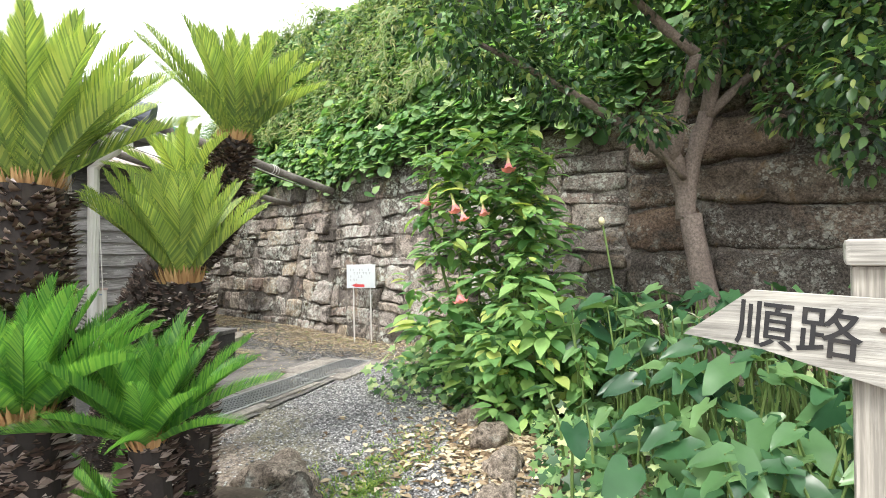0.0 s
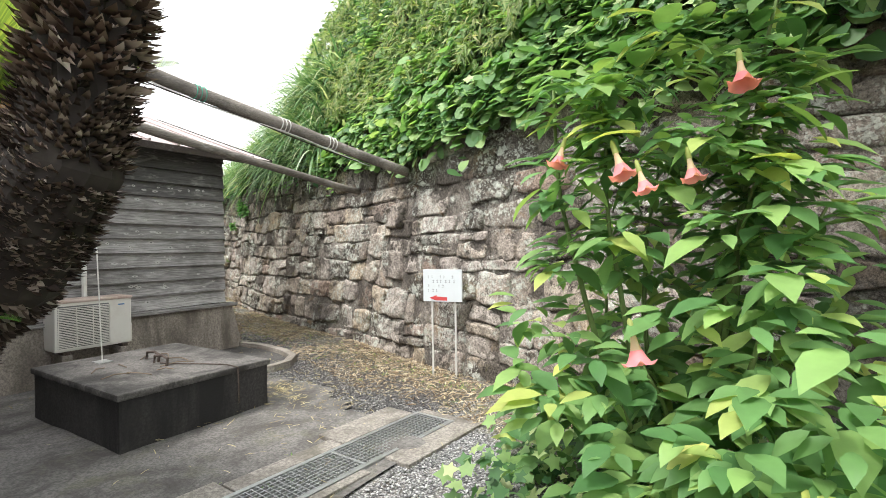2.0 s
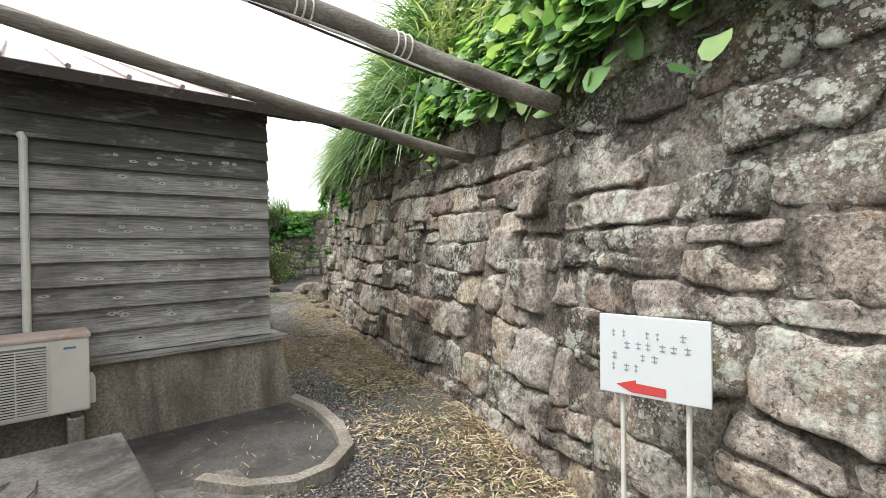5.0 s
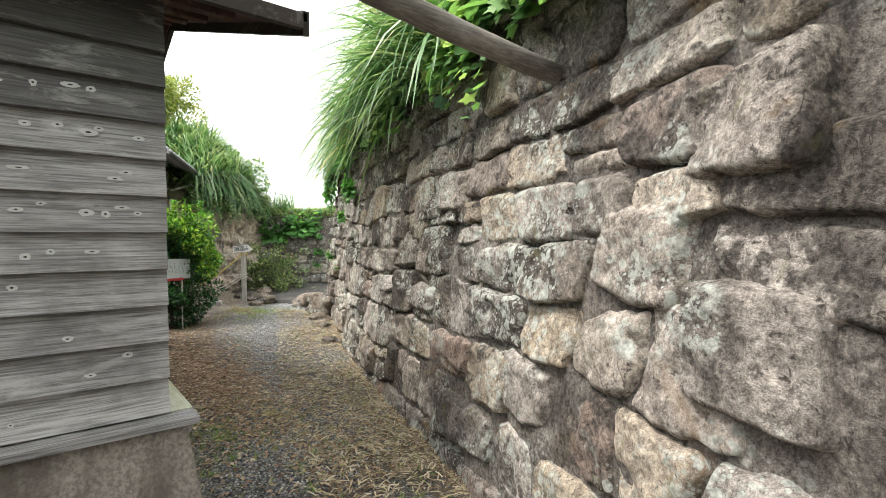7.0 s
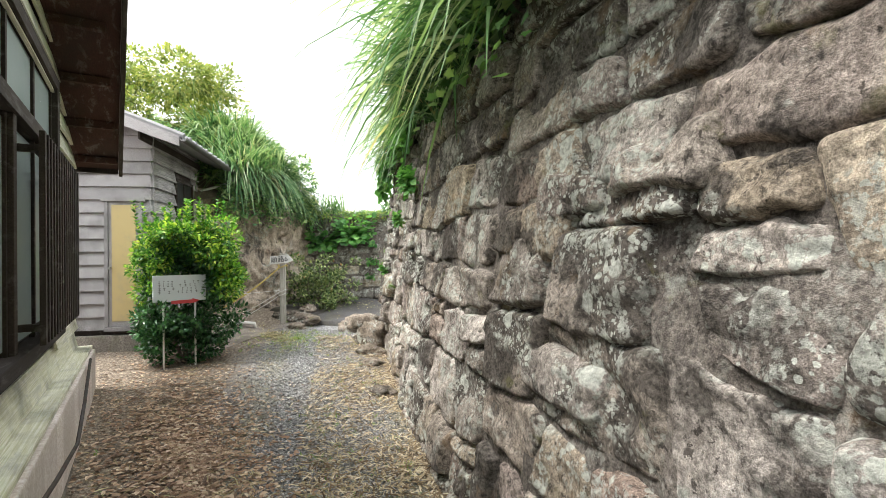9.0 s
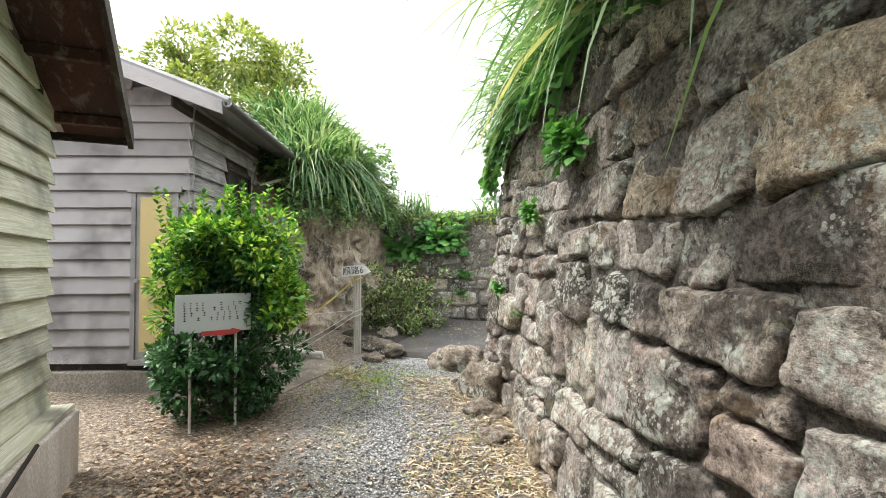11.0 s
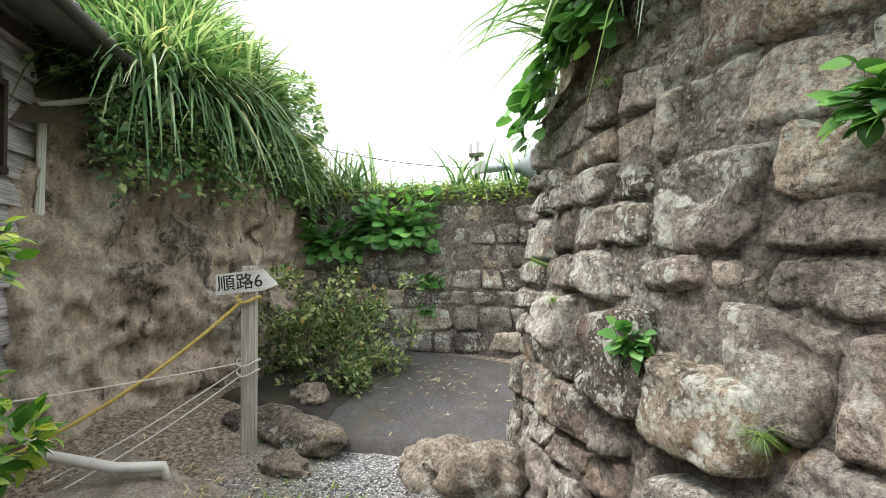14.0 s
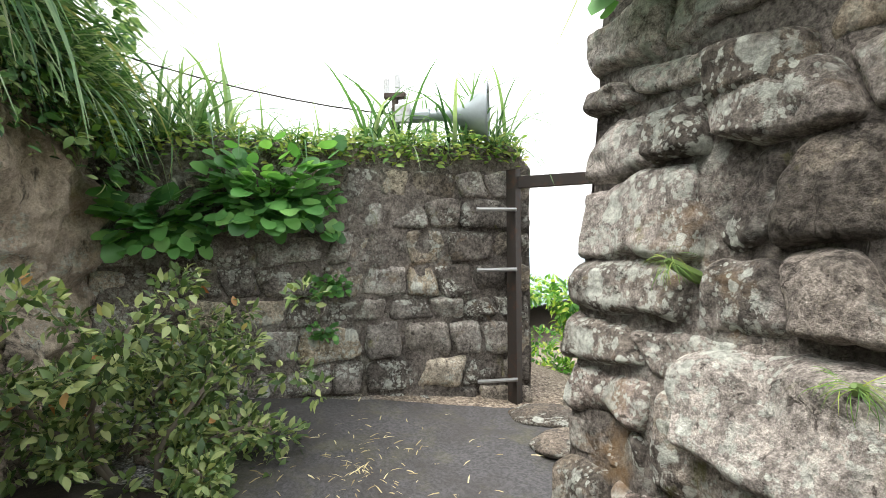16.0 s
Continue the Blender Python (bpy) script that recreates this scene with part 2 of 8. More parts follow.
STONE_TONES = [(0.0, (0.18, 0.16, 0.142)), (0.2, (0.33, 0.303, 0.28)), (0.38, (0.27, 0.236, 0.205)), (0.55, (0.39, 0.362, 0.34)), (0.7, (0.32, 0.272, 0.212)), (0.82, (0.31, 0.283, 0.265)), (1.0, (0.25, 0.195, 0.165))]
M_STONE = rock_material("weathered_tuff_stone", STONE_TONES, 0.85, 0.45, False, 0.92, "Object", 0.468)
M_STONE_LICHEN = rock_material("lichen_crusted_stone", [(q, tuple(v * 0.76 for v in c)) for q, c in STONE_TONES], 0.8, 0.6, False, 0.9, "Object", 0.44)
M_STONE_JOIN = rock_material("weathered_tuff_stone_far", STONE_TONES, 0.75, 0.35, True, 0.62)
M_STONE_FAR = rock_material("squared_wall_block", [(0.0, (0.17, 0.16, 0.148)), (0.35, (0.27, 0.255, 0.235)), (0.7, (0.22, 0.202, 0.182)), (0.88, (0.33, 0.29, 0.225)), (1.0, (0.45, 0.41, 0.34))], 0.85, 0.6, False, 0.85, "Object", 0.45)
M_FILL = rock_material("earth_and_mortar_fill", [(0.0, (0.165, 0.15, 0.136)), (1.0, (0.19, 0.172, 0.157))], 0.3, 0.4, False, 0.75)
M_CLIFF = rock_material("natural_cliff_rock", [(0.0, (0.40, 0.345, 0.29)), (1.0, (0.43, 0.365, 0.30))], 0.8, 0.2, False, 0.9, "Object", 0.54, 0.35, 0.5)
# browner natural rock, toned down further: the tree's deep shade is in this colour
M_DARKROCK = rock_material("shade_toned_brown_bedrock", [(0.0, (0.12, 0.10, 0.082)), (0.6, (0.165, 0.138, 0.115)), (1.0, (0.15, 0.105, 0.078))], 0.35, 0.3, True, 0.9)
M_GROUND = ground_material()
M_EARTH = concrete_material("dark_earth", (0.12, 0.095, 0.07), (0.05, 0.04, 0.03), 0.7, 0.95, False, 0.4)
M_SLAB = concrete_material("blackened_concrete", (0.04, 0.037, 0.036), (0.012, 0.011, 0.011), 0.95, 0.8)
M_LID = concrete_material("pale_worn_lid_concrete", (0.13, 0.122, 0.115), (0.035, 0.032, 0.03), 0.93, 0.85, False)
M_SLABTOP = concrete_material("worn_concrete_top", (0.075, 0.07, 0.068), (0.03, 0.027, 0.025), 0.85, 0.8, False)
M_CONC = concrete_material("old_concrete", (0.27, 0.245, 0.215), (0.12, 0.10, 0.085), 0.6, 0.9, True, 0.25)
M_PAVE = concrete_material("trodden_concrete_paving", (0.155, 0.147, 0.14), (0.055, 0.05, 0.045), 0.8, 0.9, False, 0.3)
M_RAMP = concrete_material("gritty_dark_concrete", (0.068, 0.066, 0.068), (0.05, 0.045, 0.042), 0.7, 0.95, False, 0.25)
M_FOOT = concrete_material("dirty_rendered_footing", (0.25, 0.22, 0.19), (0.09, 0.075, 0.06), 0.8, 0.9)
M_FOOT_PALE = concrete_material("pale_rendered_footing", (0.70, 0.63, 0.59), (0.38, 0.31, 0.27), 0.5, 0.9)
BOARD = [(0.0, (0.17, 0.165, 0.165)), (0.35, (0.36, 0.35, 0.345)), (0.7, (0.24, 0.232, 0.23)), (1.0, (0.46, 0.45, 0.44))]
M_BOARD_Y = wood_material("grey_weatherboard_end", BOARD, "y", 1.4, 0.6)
# end-wall boards step down to darker tones toward the top of the wall
M_BOARD_MID = wood_material("mid_tone_weatherboard", [(q, tuple(v * 0.78 for v in c)) for q, c in BOARD], "y", 1.3, 0.5)
M_BOARD_TOP = wood_material("dark_upper_weatherboard", [(q, tuple(v * 0.3 for v in c)) for q, c in BOARD], "y", 1.0, 0.4)
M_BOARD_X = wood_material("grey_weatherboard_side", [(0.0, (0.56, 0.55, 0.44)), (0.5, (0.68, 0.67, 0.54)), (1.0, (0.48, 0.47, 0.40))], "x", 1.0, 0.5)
M_BOARD_HUT = wood_material("silvered_weatherboard", [(0.0, (0.27, 0.262, 0.268)), (0.5, (0.41, 0.398, 0.402)), (1.0, (0.33, 0.32, 0.325))], "x", 1.3, 0.35)
M_DARKWOOD = wood_material("dark_stained_timber", [(0.0, (0.035, 0.028, 0.025)), (1.0, (0.06, 0.047, 0.04))], "x", 0.5, 0.12)
M_POLE = wood_material("grey_bare_pole", [(0.0, (0.17, 0.155, 0.14)), (1.0, (0.21, 0.19, 0.17))], "y", 1.0, 0.4)
M_POST = wood_material("weathered_post", [(0.0, (0.34, 0.32, 0.28)), (1.0, (0.40, 0.38, 0.34))], "z", 1.0, 0.3)

# ---- building helpers ----
def mesh_object(name, verts, faces, material, parent=None, label="", smooth=False):
    me = bpy.data.meshes.new(name)
    me.from_pydata([tuple(v) for v in verts], [], faces)
    me.materials.append(material)
    if smooth:
        me.polygons.foreach_set("use_smooth", [True] * len(me.polygons))
    me.update()
    ob = new(name, me)
    if parent is not None:
        ob.parent = parent
    if label:
        ob["label"] = label
    return ob


def part(name, bm, material, parent=None, label="", smooth=False):
    """One mesh object out of a bmesh, under a thing or a part."""
    bmesh.ops.recalc_face_normals(bm, faces=bm.faces[:])
    me = bpy.data.meshes.new(name)
    bm.to_mesh(me)
    bm.free()
    me.materials.append(material)
    if smooth:
        me.polygons.foreach_set("use_smooth", [True] * len(me.polygons))
    ob = new(name, me)
    if parent is not None:
        ob.parent = parent
    if label:
        ob["label"] = label
    return ob


def thing(name, m, label, category, group="", kind=""):
    ob = new(name)
    ob.matrix_world = m
    ob.empty_display_size = 0.1
    return tagged(ob, label, category, group, kind)


def box(bm, x0, x1, y0, y1, z0, z1, bevel=0.0, m=None):
    made = bmesh.ops.create_cube(bm, size=1)["verts"]
    for v in made:
        v.co = Vector(((x0 + x1) / 2 + v.co.x * (x1 - x0), (y0 + y1) / 2 + v.co.y * (y1 - y0), (z0 + z1) / 2 + v.co.z * (z1 - z0)))
    if bevel:
        edges = list({e for v in made for e in v.link_edges})
        out = bmesh.ops.bevel(bm, geom=edges, offset=bevel, segments=2, affect="EDGES", profile=0.6)
        made = list({v for f in out["faces"] for v in f.verts} | {v for v in made if v.is_valid})
    if m is not None:
        for v in made:
            v.co = m @ v.co
    return bm


def boxes(*dims, bevel=0.0):
    bm = bmesh.new()
    for d in dims:
        box(bm, *d, bevel=bevel)
    return bm


def tube(bm, points, radii, sides=8, cap=True):
    """A round pipe along points, with a radius for each."""
    pts = [Vector(p) for p in points]
    if isinstance(radii, (int, float)):
        radii = [radii] * len(pts)
    rings = []
    up = Vector((0.13, 0.21, 0.97))
    for i, p in enumerate(pts):
        d = (pts[min(i + 1, len(pts) - 1)] - pts[max(i - 1, 0)]).normalized()
        a = d.cross(up)
        if a.length < 0.05:
            a = d.cross(Vector((1, 0, 0)))
        a.normalize()
        b = d.cross(a)
        rings.append([bm.verts.new(p + (a * math.cos(k * math.tau / sides) + b * math.sin(k * math.tau / sides)) * radii[i]) for k in range(sides)])
    for r, q in zip(rings, rings[1:]):
        for k in range(sides):
            bm.faces.new((r[k], r[(k + 1) % sides], q[(k + 1) % sides], q[k]))
    if cap:
        bm.faces.new(rings[0][::-1])
        bm.faces.new(rings[-1])
    return bm


def rough(p, scale, amount):
    q = Vector(p) * scale
    return noise.noise(q) * amount + noise.noise(q * 2.7) * amount * 0.4


# ---- ground ----
def smooth(a, b, t):
    t = min(1, max(0, (t - a) / (b - a)))
    return t * t * (3 - 2 * t)


def ground_z(x, y):
    """Level by the shed, climbing gently toward the end of the path; the land falls to the sea beyond."""
    z = 0.30 * smooth(-9.0, -15.5, x) + 0.30 * smooth(-15.5, -17.8, x)
    z += 0.05 * noise.noise((x * 0.5, y * 0.5, 1.0)) + 0.018 * noise.noise((x * 2.3, y * 2.3, 4.0))
    z -= 14 * smooth(-20.0, -60.0, x) + 8 * smooth(14.2, 30.0, y)
    return z


# the stone wall's foot: from beyond the tree to the gate at the end of the path
FOOT = [Vector(p) for p in ((6.5, 3.9), (3.0, 5.01), (0.0, 5.86), (-2.5, 6.43), (-3.9, 6.72), (-4.99, 7.1), (-6.28, 7.57), (-8.17, 8.19), (-9.77, 8.62), (-11.26, 9.1), (-13.17, 9.81), (-14.38, 10.17), (-15.37, 10.70))]
RUN = [0.0]
for a, b in zip(FOOT, FOOT[1:]):
    RUN.append(RUN[-1] + (b - a).length)
LENGTH = RUN[-1]


def foot_at(s):
    s = min(max(s, 0.0), LENGTH - 1e-4)
    k = max(i for i, r in enumerate(RUN[:-1]) if r <= s)
    t = (s - RUN[k]) / (RUN[k + 1] - RUN[k])
    return FOOT[k].lerp(FOOT[k + 1], t), k, t


def facing(s):
    """The way out of the wall, toward the path, turned smoothly from stretch to stretch."""
    a, b = foot_at(s - 0.5)[0], foot_at(s + 0.5)[0]
    d = (b - a).normalized()
    return Vector((-d.y, d.x)) if (Vector((-d.y, d.x)).y < 0) else Vector((d.y, -d.x))


def wall_point(s, z, out=0.0, lean=0.12):
    p = foot_at(s)[0]
    n = facing(s)
    q = p + n * (out - lean * z)
    return Vector((q.x, q.y, z))


def s_of_x(x):
    for i in range(len(FOOT) - 1):
        if FOOT[i + 1].x <= x <= FOOT[i].x:
            return RUN[i] + (RUN[i + 1] - RUN[i]) * (FOOT[i].x - x) / (FOOT[i].x - FOOT[i + 1].x)
    return 0.0 if x > 0 else LENGTH


def wall_top(s):
    x = foot_at(s)[0].x
    return 3.05 + 0.22 * smooth(-4.2, -2.8, x) + 0.4 * smooth(-1.5, 1.0, x) + 0.2 * smooth(-6, -9, x) - 0.35 * smooth(-13.5, -15.3, x) + 0.12 * noise.noise((s * 0.7, 3.1, 0))


def build_ground():
    xs = np.concatenate([np.linspace(-300, -24, 14), np.arange(-20.5, 6.01, 0.14), np.linspace(10, 300, 12)])
    ys = np.concatenate([np.linspace(-300, -8, 10), np.arange(-1.5, 13.6, 0.14), np.linspace(18, 300, 12)])
    verts = [(x, y, ground_z(x, y)) for y in ys for x in xs]
    w = len(xs)
    faces = [(j * w + i, j * w + i + 1, (j + 1) * w + i + 1, (j + 1) * w + i) for j in range(len(ys) - 1) for i in range(w - 1)]
    ob = mesh_object("ground", verts, faces, M_GROUND, smooth=True)
    a = ob.data.color_attributes.new("verge", "FLOAT_COLOR", "POINT")
    vals = []
    for x, y, z in verts:
        # how far from the middle of the trodden line
        off = min(abs(y - (-1.7 * x + 0.3) if x > -2 else y - 3.7 + 0.78 * (x + 2)) * 0.62 if x > -4.6 else abs(y - (5.73 - 0.385 * (x + 4.6))) * 0.93, 3)
        vals += [min(1, max(0, off * 0.85 - 0.55)), min(1, max(0, 1 - abs(off - 0.72) * 2.2)), smooth(-3.0, -3.8, x) * smooth(-9.2, -7.4, x) * smooth(8.6, 7.6, y) * smooth(0.5, 2.0, y), 1]
    a.data.foreach_set("color", vals)
    return tagged(ob, "grey gravel path with moss and dry leaf litter along its edges", "ground", kind="structure")


build_ground()
sea = mesh_object("water", [(-4000, -4000, -12), (-70, -4000, -12), (-70, 4000, -12), (-4000, 4000, -12)], [(0, 1, 2, 3)], plain_material("pale_sea", (0.10, 0.17, 0.20), 0.25, 0.0, 0.1))
tagged(sea, "pale calm sea below the hill, far off", "sea", kind="structure")


# ---- the great stone wall ----
def build_backing():
    """Earth and mortar between and behind the stones, with the bank that it holds."""
    ns, nz = int(LENGTH / 0.11), 36
    verts, faces = [], []
    for i in range(ns + 1):
        s = LENGTH * i / ns
        top = wall_top(s)
        for j in range(nz + 1):
            z = -0.3 + (top + 0.3) * j / nz
            p = wall_point(s, z)
            bulge = rough(p, 1.2, 0.03) + rough(p, 5.0, 0.03) - 0.03
            verts.append(wall_point(s, z, bulge))
    w = nz + 1
    for i in range(ns):
        for j in range(w - 1):
            faces.append((i * w + j, (i + 1) * w + j, (i + 1) * w + j + 1, i * w + j + 1))
    # the end by the gate, closed
    faces.append([ns * w + j for j in range(w)])
    return mesh_object("wall_stone", verts, faces, M_FILL, smooth=True)


wall = tagged(build_backing(), "tall wall of rough brown tuff blocks with lichen and dark joints", "stone wall", kind="structure")


def stone_mesh(corners, place, depth, seed, nu=9, nv=7, wear=1.0, power=0.035):
    """A block with a rough face and rounded arrises of radius power: corners in (s, z), place(s, z, out) puts them on the wall."""
    rnd = random.Random(seed)
    (a, b, c, d) = corners
    ox, oy = rnd.uniform(0, 90), rnd.uniform(0, 90)
    tiltu, tiltv = rnd.uniform(-0.018, 0.018), rnd.uniform(-0.02, 0.015)
    wide = max(0.05, (b[0] + c[0] - a[0] - d[0]) / 2)
    tall = max(0.05, (c[1] + d[1] - a[1] - b[1]) / 2)
    edge_r = min(power * rnd.uniform(0.7, 1.5), wide * 0.4, tall * 0.4)
    round_off = rnd.uniform(0.05, 0.15)
    verts = []
    for j in range(nv + 1):
        for i in range(nu + 1):
            u, v = i / nu, j / nv
            # crowd the lines toward the rim so that the edge rounds off
            u, v = 0.5 - 0.5 * math.cos(math.pi * u), 0.5 - 0.5 * math.cos(math.pi * v)
            U, V = 2 * u - 1, 2 * v - 1
            k = 1 - round_off * (abs(U) ** 3) * (abs(V) ** 3)
            su, sv = 0.5 + U * k / 2, 0.5 + V * k / 2
            s = (a[0] * (1 - su) + b[0] * su) * (1 - sv) + (d[0] * (1 - su) + c[0] * su) * sv
            z = (a[1] * (1 - su) + b[1] * su) * (1 - sv) + (d[1] * (1 - su) + c[1] * su) * sv
            q = (s + ox, z + oy, seed * 0.37)
            edge = wear * (0.034 * noise.noise((s * 4 + ox, z * 4, 2)) + 0.012 * noise.noise((s * 15 + ox, z * 15, 2))) * (abs(U) ** 2)
            edgez = wear * (0.032 * noise.noise((s * 4, z * 4 + oy, 7)) + 0.012 * noise.noise((s * 15, z * 15 + oy, 7))) * (abs(V) ** 2)
            du, dv = (1 - abs(U)) * wide / 2 / edge_r, (1 - abs(V)) * tall / 2 / edge_r
            fu, fv = min(1, du), min(1, dv)
            rim = math.sqrt(max(0.0, 1 - (1 - fu) ** 2)) * math.sqrt(max(0.0, 1 - (1 - fv) ** 2))
            body = noise.noise((q[0] * 2.1, q[1] * 2.4, q[2])) * 0.022 + noise.noise((q[0] * 5.5, q[1] * 6, q[2])) * 0.016 + noise.noise((q[0] * 14, q[1] * 15, q[2])) * 0.010 + noise.noise((q[0] * 33, q[1] * 35, q[2])) * 0.006
            chip = max(0.0, noise.noise((q[0] * 4.2, q[1] * 5.0, q[2] + 9)) - 0.22) * 0.085 + abs(noise.noise((q[0] * 9, q[1] * 11, q[2] + 3))) * 0.012
            out = -0.06 + (depth + 0.06) * rim + (body * wear - chip * wear + tiltu * U + tiltv * V) * min(1, rim * 1.5)
            verts.append(place(s + edge, z + edgez, out))
    w = nu + 1
    faces = [(j * w + i, j * w + i + 1, (j + 1) * w + i + 1, (j + 1) * w + i) for j in range(nv) for i in range(nu)]
    return verts, faces


def lay_stones(s0, s1, top, height, length, depth, seed, wear=1.0, power=4.0, gap=0.012, sag=0.05, split=0.15, base=0.0):
    """Corner sets for a coursed, uneven stretch of masonry."""
    rnd = random.Random(seed)
    out = []
    lines = [base - 0.12]
    while lines[-1] < top:
        lines.append(lines[-1] + rnd.uniform(*height))

    def line(k, s):
        return lines[k] + sag * noise.noise((s * 0.55, k * 3.7, seed)) + sag * 0.5 * noise.noise((s * 1.9, k * 5.1, seed))

    for k in range(len(lines) - 1):
        s = s0
        lean0 = 0.0
        while s < s1 - 0.02:
            w = rnd.uniform(*length) * (1.25 if rnd.random() < 0.2 else 1)
            e = s + w
            if s1 - e < length[0] * 0.6:
                e = s1
            lean1 = 0 if e == s1 else rnd.uniform(-0.06, 0.06)
            zb0, zb1, zt0, zt1 = line(k, s), line(k, e), line(k + 1, s), line(k + 1, e)
            cells = [((s - lean0, zb0), (e - lean1, zb1), (e + lean1, zt1), (s + lean0, zt0))]
            if rnd.random() < split and zt0 - zb0 > 0.3:
                f = rnd.uniform(0.35, 0.65)
                m0, m1 = zb0 + (zt0 - zb0) * f, zb1 + (zt1 - zb1) * f
                cells = [((s - lean0, zb0), (e - lean1, zb1), (e, m1), (s, m0)), ((s, m0), (e, m1), (e + lean1, zt1), (s + lean0, zt0))]
            for a, b, c, d in cells:
                g = gap
                out.append((((a[0] + g, a[1] + g), (b[0] - g, b[1] + g), (c[0] - g, c[1] - g), (d[0] + g, d[1] - g)), rnd.uniform(*depth), rnd.randrange(10 ** 6), wear, power))
            s, lean0 = e, lean1
    return out


def on_wall(s, z, out):
    return wall_point(s, z, out)


S = s_of_x
# blocks that stand out in the wall: how far along, height of the middle, width, height, how far proud
KEY_BLOCKS = (
    (12.62, 1.95, 0.46, 0.40, 0.15), (12.52, 1.26, 0.46, 0.42, 0.10), (13.83, 0.78, 0.55, 0.34, 0.05), (13.05, 1.51, 0.52, 0.40, 0.07), (14.6, 0.36, 0.95, 0.34, 0.06),
    (15.45, 1.54, 0.62, 0.46, 0.09), (16.10, 1.52, 0.55, 0.37, 0.07), (15.15, 1.93, 0.45, 0.25, 0.09), (15.70, 1.91, 0.54, 0.22, 0.07), (15.64, 1.14, 0.63, 0.30, 0.08),
    (19.25, 1.80, 0.45, 0.24, 0.13), (19.22, 1.48, 0.45, 0.36, 0.12), (20.95, 1.18, 0.46, 0.36, 0.18), (19.72, 1.22, 0.42, 0.42, 0.14), (20.98, 0.80, 0.40, 0.30, 0.16),
    (21.45, 1.30, 0.46, 0.42, 0.15), (22.33, 2.21, 0.34, 0.20, 0.08), (22.20, 1.36, 0.56, 0.30, 0.16))
COURSES = []
COURSES += lay_stones(S(6.4), S(-0.2), 3.7, (0.30, 0.62), (0.9, 1.9), (0.03, 0.16), 11, 1.8, 0.06, 0.0, 0.16, 0.25)
COURSES += lay_stones(S(-0.2), S(-5.2), 3.7, (0.25, 0.38), (0.32, 0.80), (-0.01, 0.035), 12, 1.5, 0.03, 0.0, 0.14, 0.16)
COURSES += lay_stones(S(-5.2), S(-9.3), 3.9, (0.26, 0.42), (0.32, 0.66), (-0.005, 0.035), 13, 1.2, 0.035, 0.003, 0.10, 0.14)
COURSES += lay_stones(S(-9.3), S(-12.3), 3.9, (0.26, 0.42), (0.32, 0.66), (0.0, 0.045), 14, 1.2, 0.035, 0.004, 0.11, 0.16)
COURSES += lay_stones(S(-13.9), LENGTH + 0.05, 3.7, (0.17, 0.31), (0.20, 0.46), (-0.015, 0.045), 16, 1.2, 0.035, 0.003, 0.12, 0.3, 0.25)
COURSES += lay_stones(S(-12.3), S(-13.9), 3.7, (0.19, 0.36), (0.20, 0.50), (-0.015, 0.05), 15, 1.3, 0.04, 0.003, 0.13, 0.3, 0.25)


def covered(corners):
    """How much of a block a key block takes the place of."""
    s0, s1 = min(c[0] for c in corners), max(c[0] for c in corners)
    z0, z1 = min(c[1] for c in corners), max(c[1] for c in corners)
    most = 0.0
    for ks, kz, kw, kh, _ in KEY_BLOCKS:
        a = max(0.0, min(s1, ks + kw / 2) - max(s0, ks - kw / 2)) * max(0.0, min(z1, kz + kh / 2) - max(z0, kz - kh / 2))
        most = max(most, a / ((s1 - s0) * (z1 - z0)))
    return most


COURSES = [c for c in COURSES if covered(c[0]) < 0.45]
kr = random.Random(3)
for ks, kz, kw, kh, proud in KEY_BLOCKS:
    j = [kr.uniform(-0.055, 0.055) for _ in range(8)]
    quad = ((ks - kw / 2 + j[0], kz - kh / 2 + j[1]), (ks + kw / 2 + j[2], kz - kh / 2 + j[3]), (ks + kw / 2 + j[4], kz + kh / 2 + j[5]), (ks - kw / 2 + j[6], kz + kh / 2 + j[7]))
    COURSES.insert(0, (quad, proud * 0.62, kr.randrange(10 ** 6), 1.25, 0.045))

# ---- cliff, far wall and gate at the end of the path ----
def poly_at(points, t):
    """A place along a plan polyline, t from 0 to 1 by length."""
    pts = [Vector(p) for p in points]
    seg = [(b - a).length for a, b in zip(pts, pts[1:])]
    d = t * sum(seg)
    for a, b, w in zip(pts, pts[1:], seg):
        if d <= w + 1e-9:
            return a.lerp(b, d / w), (b - a).normalized()
        d -= w
    return pts[-1], (pts[-1] - pts[-2]).normalized()


CLIFF = ((-16.75, 6.4), (-16.95, 7.6), (-17.15, 8.1), (-17.42, 8.9), (-17.75, 9.7), (-18.35, 10.2), (-18.55, 10.45))


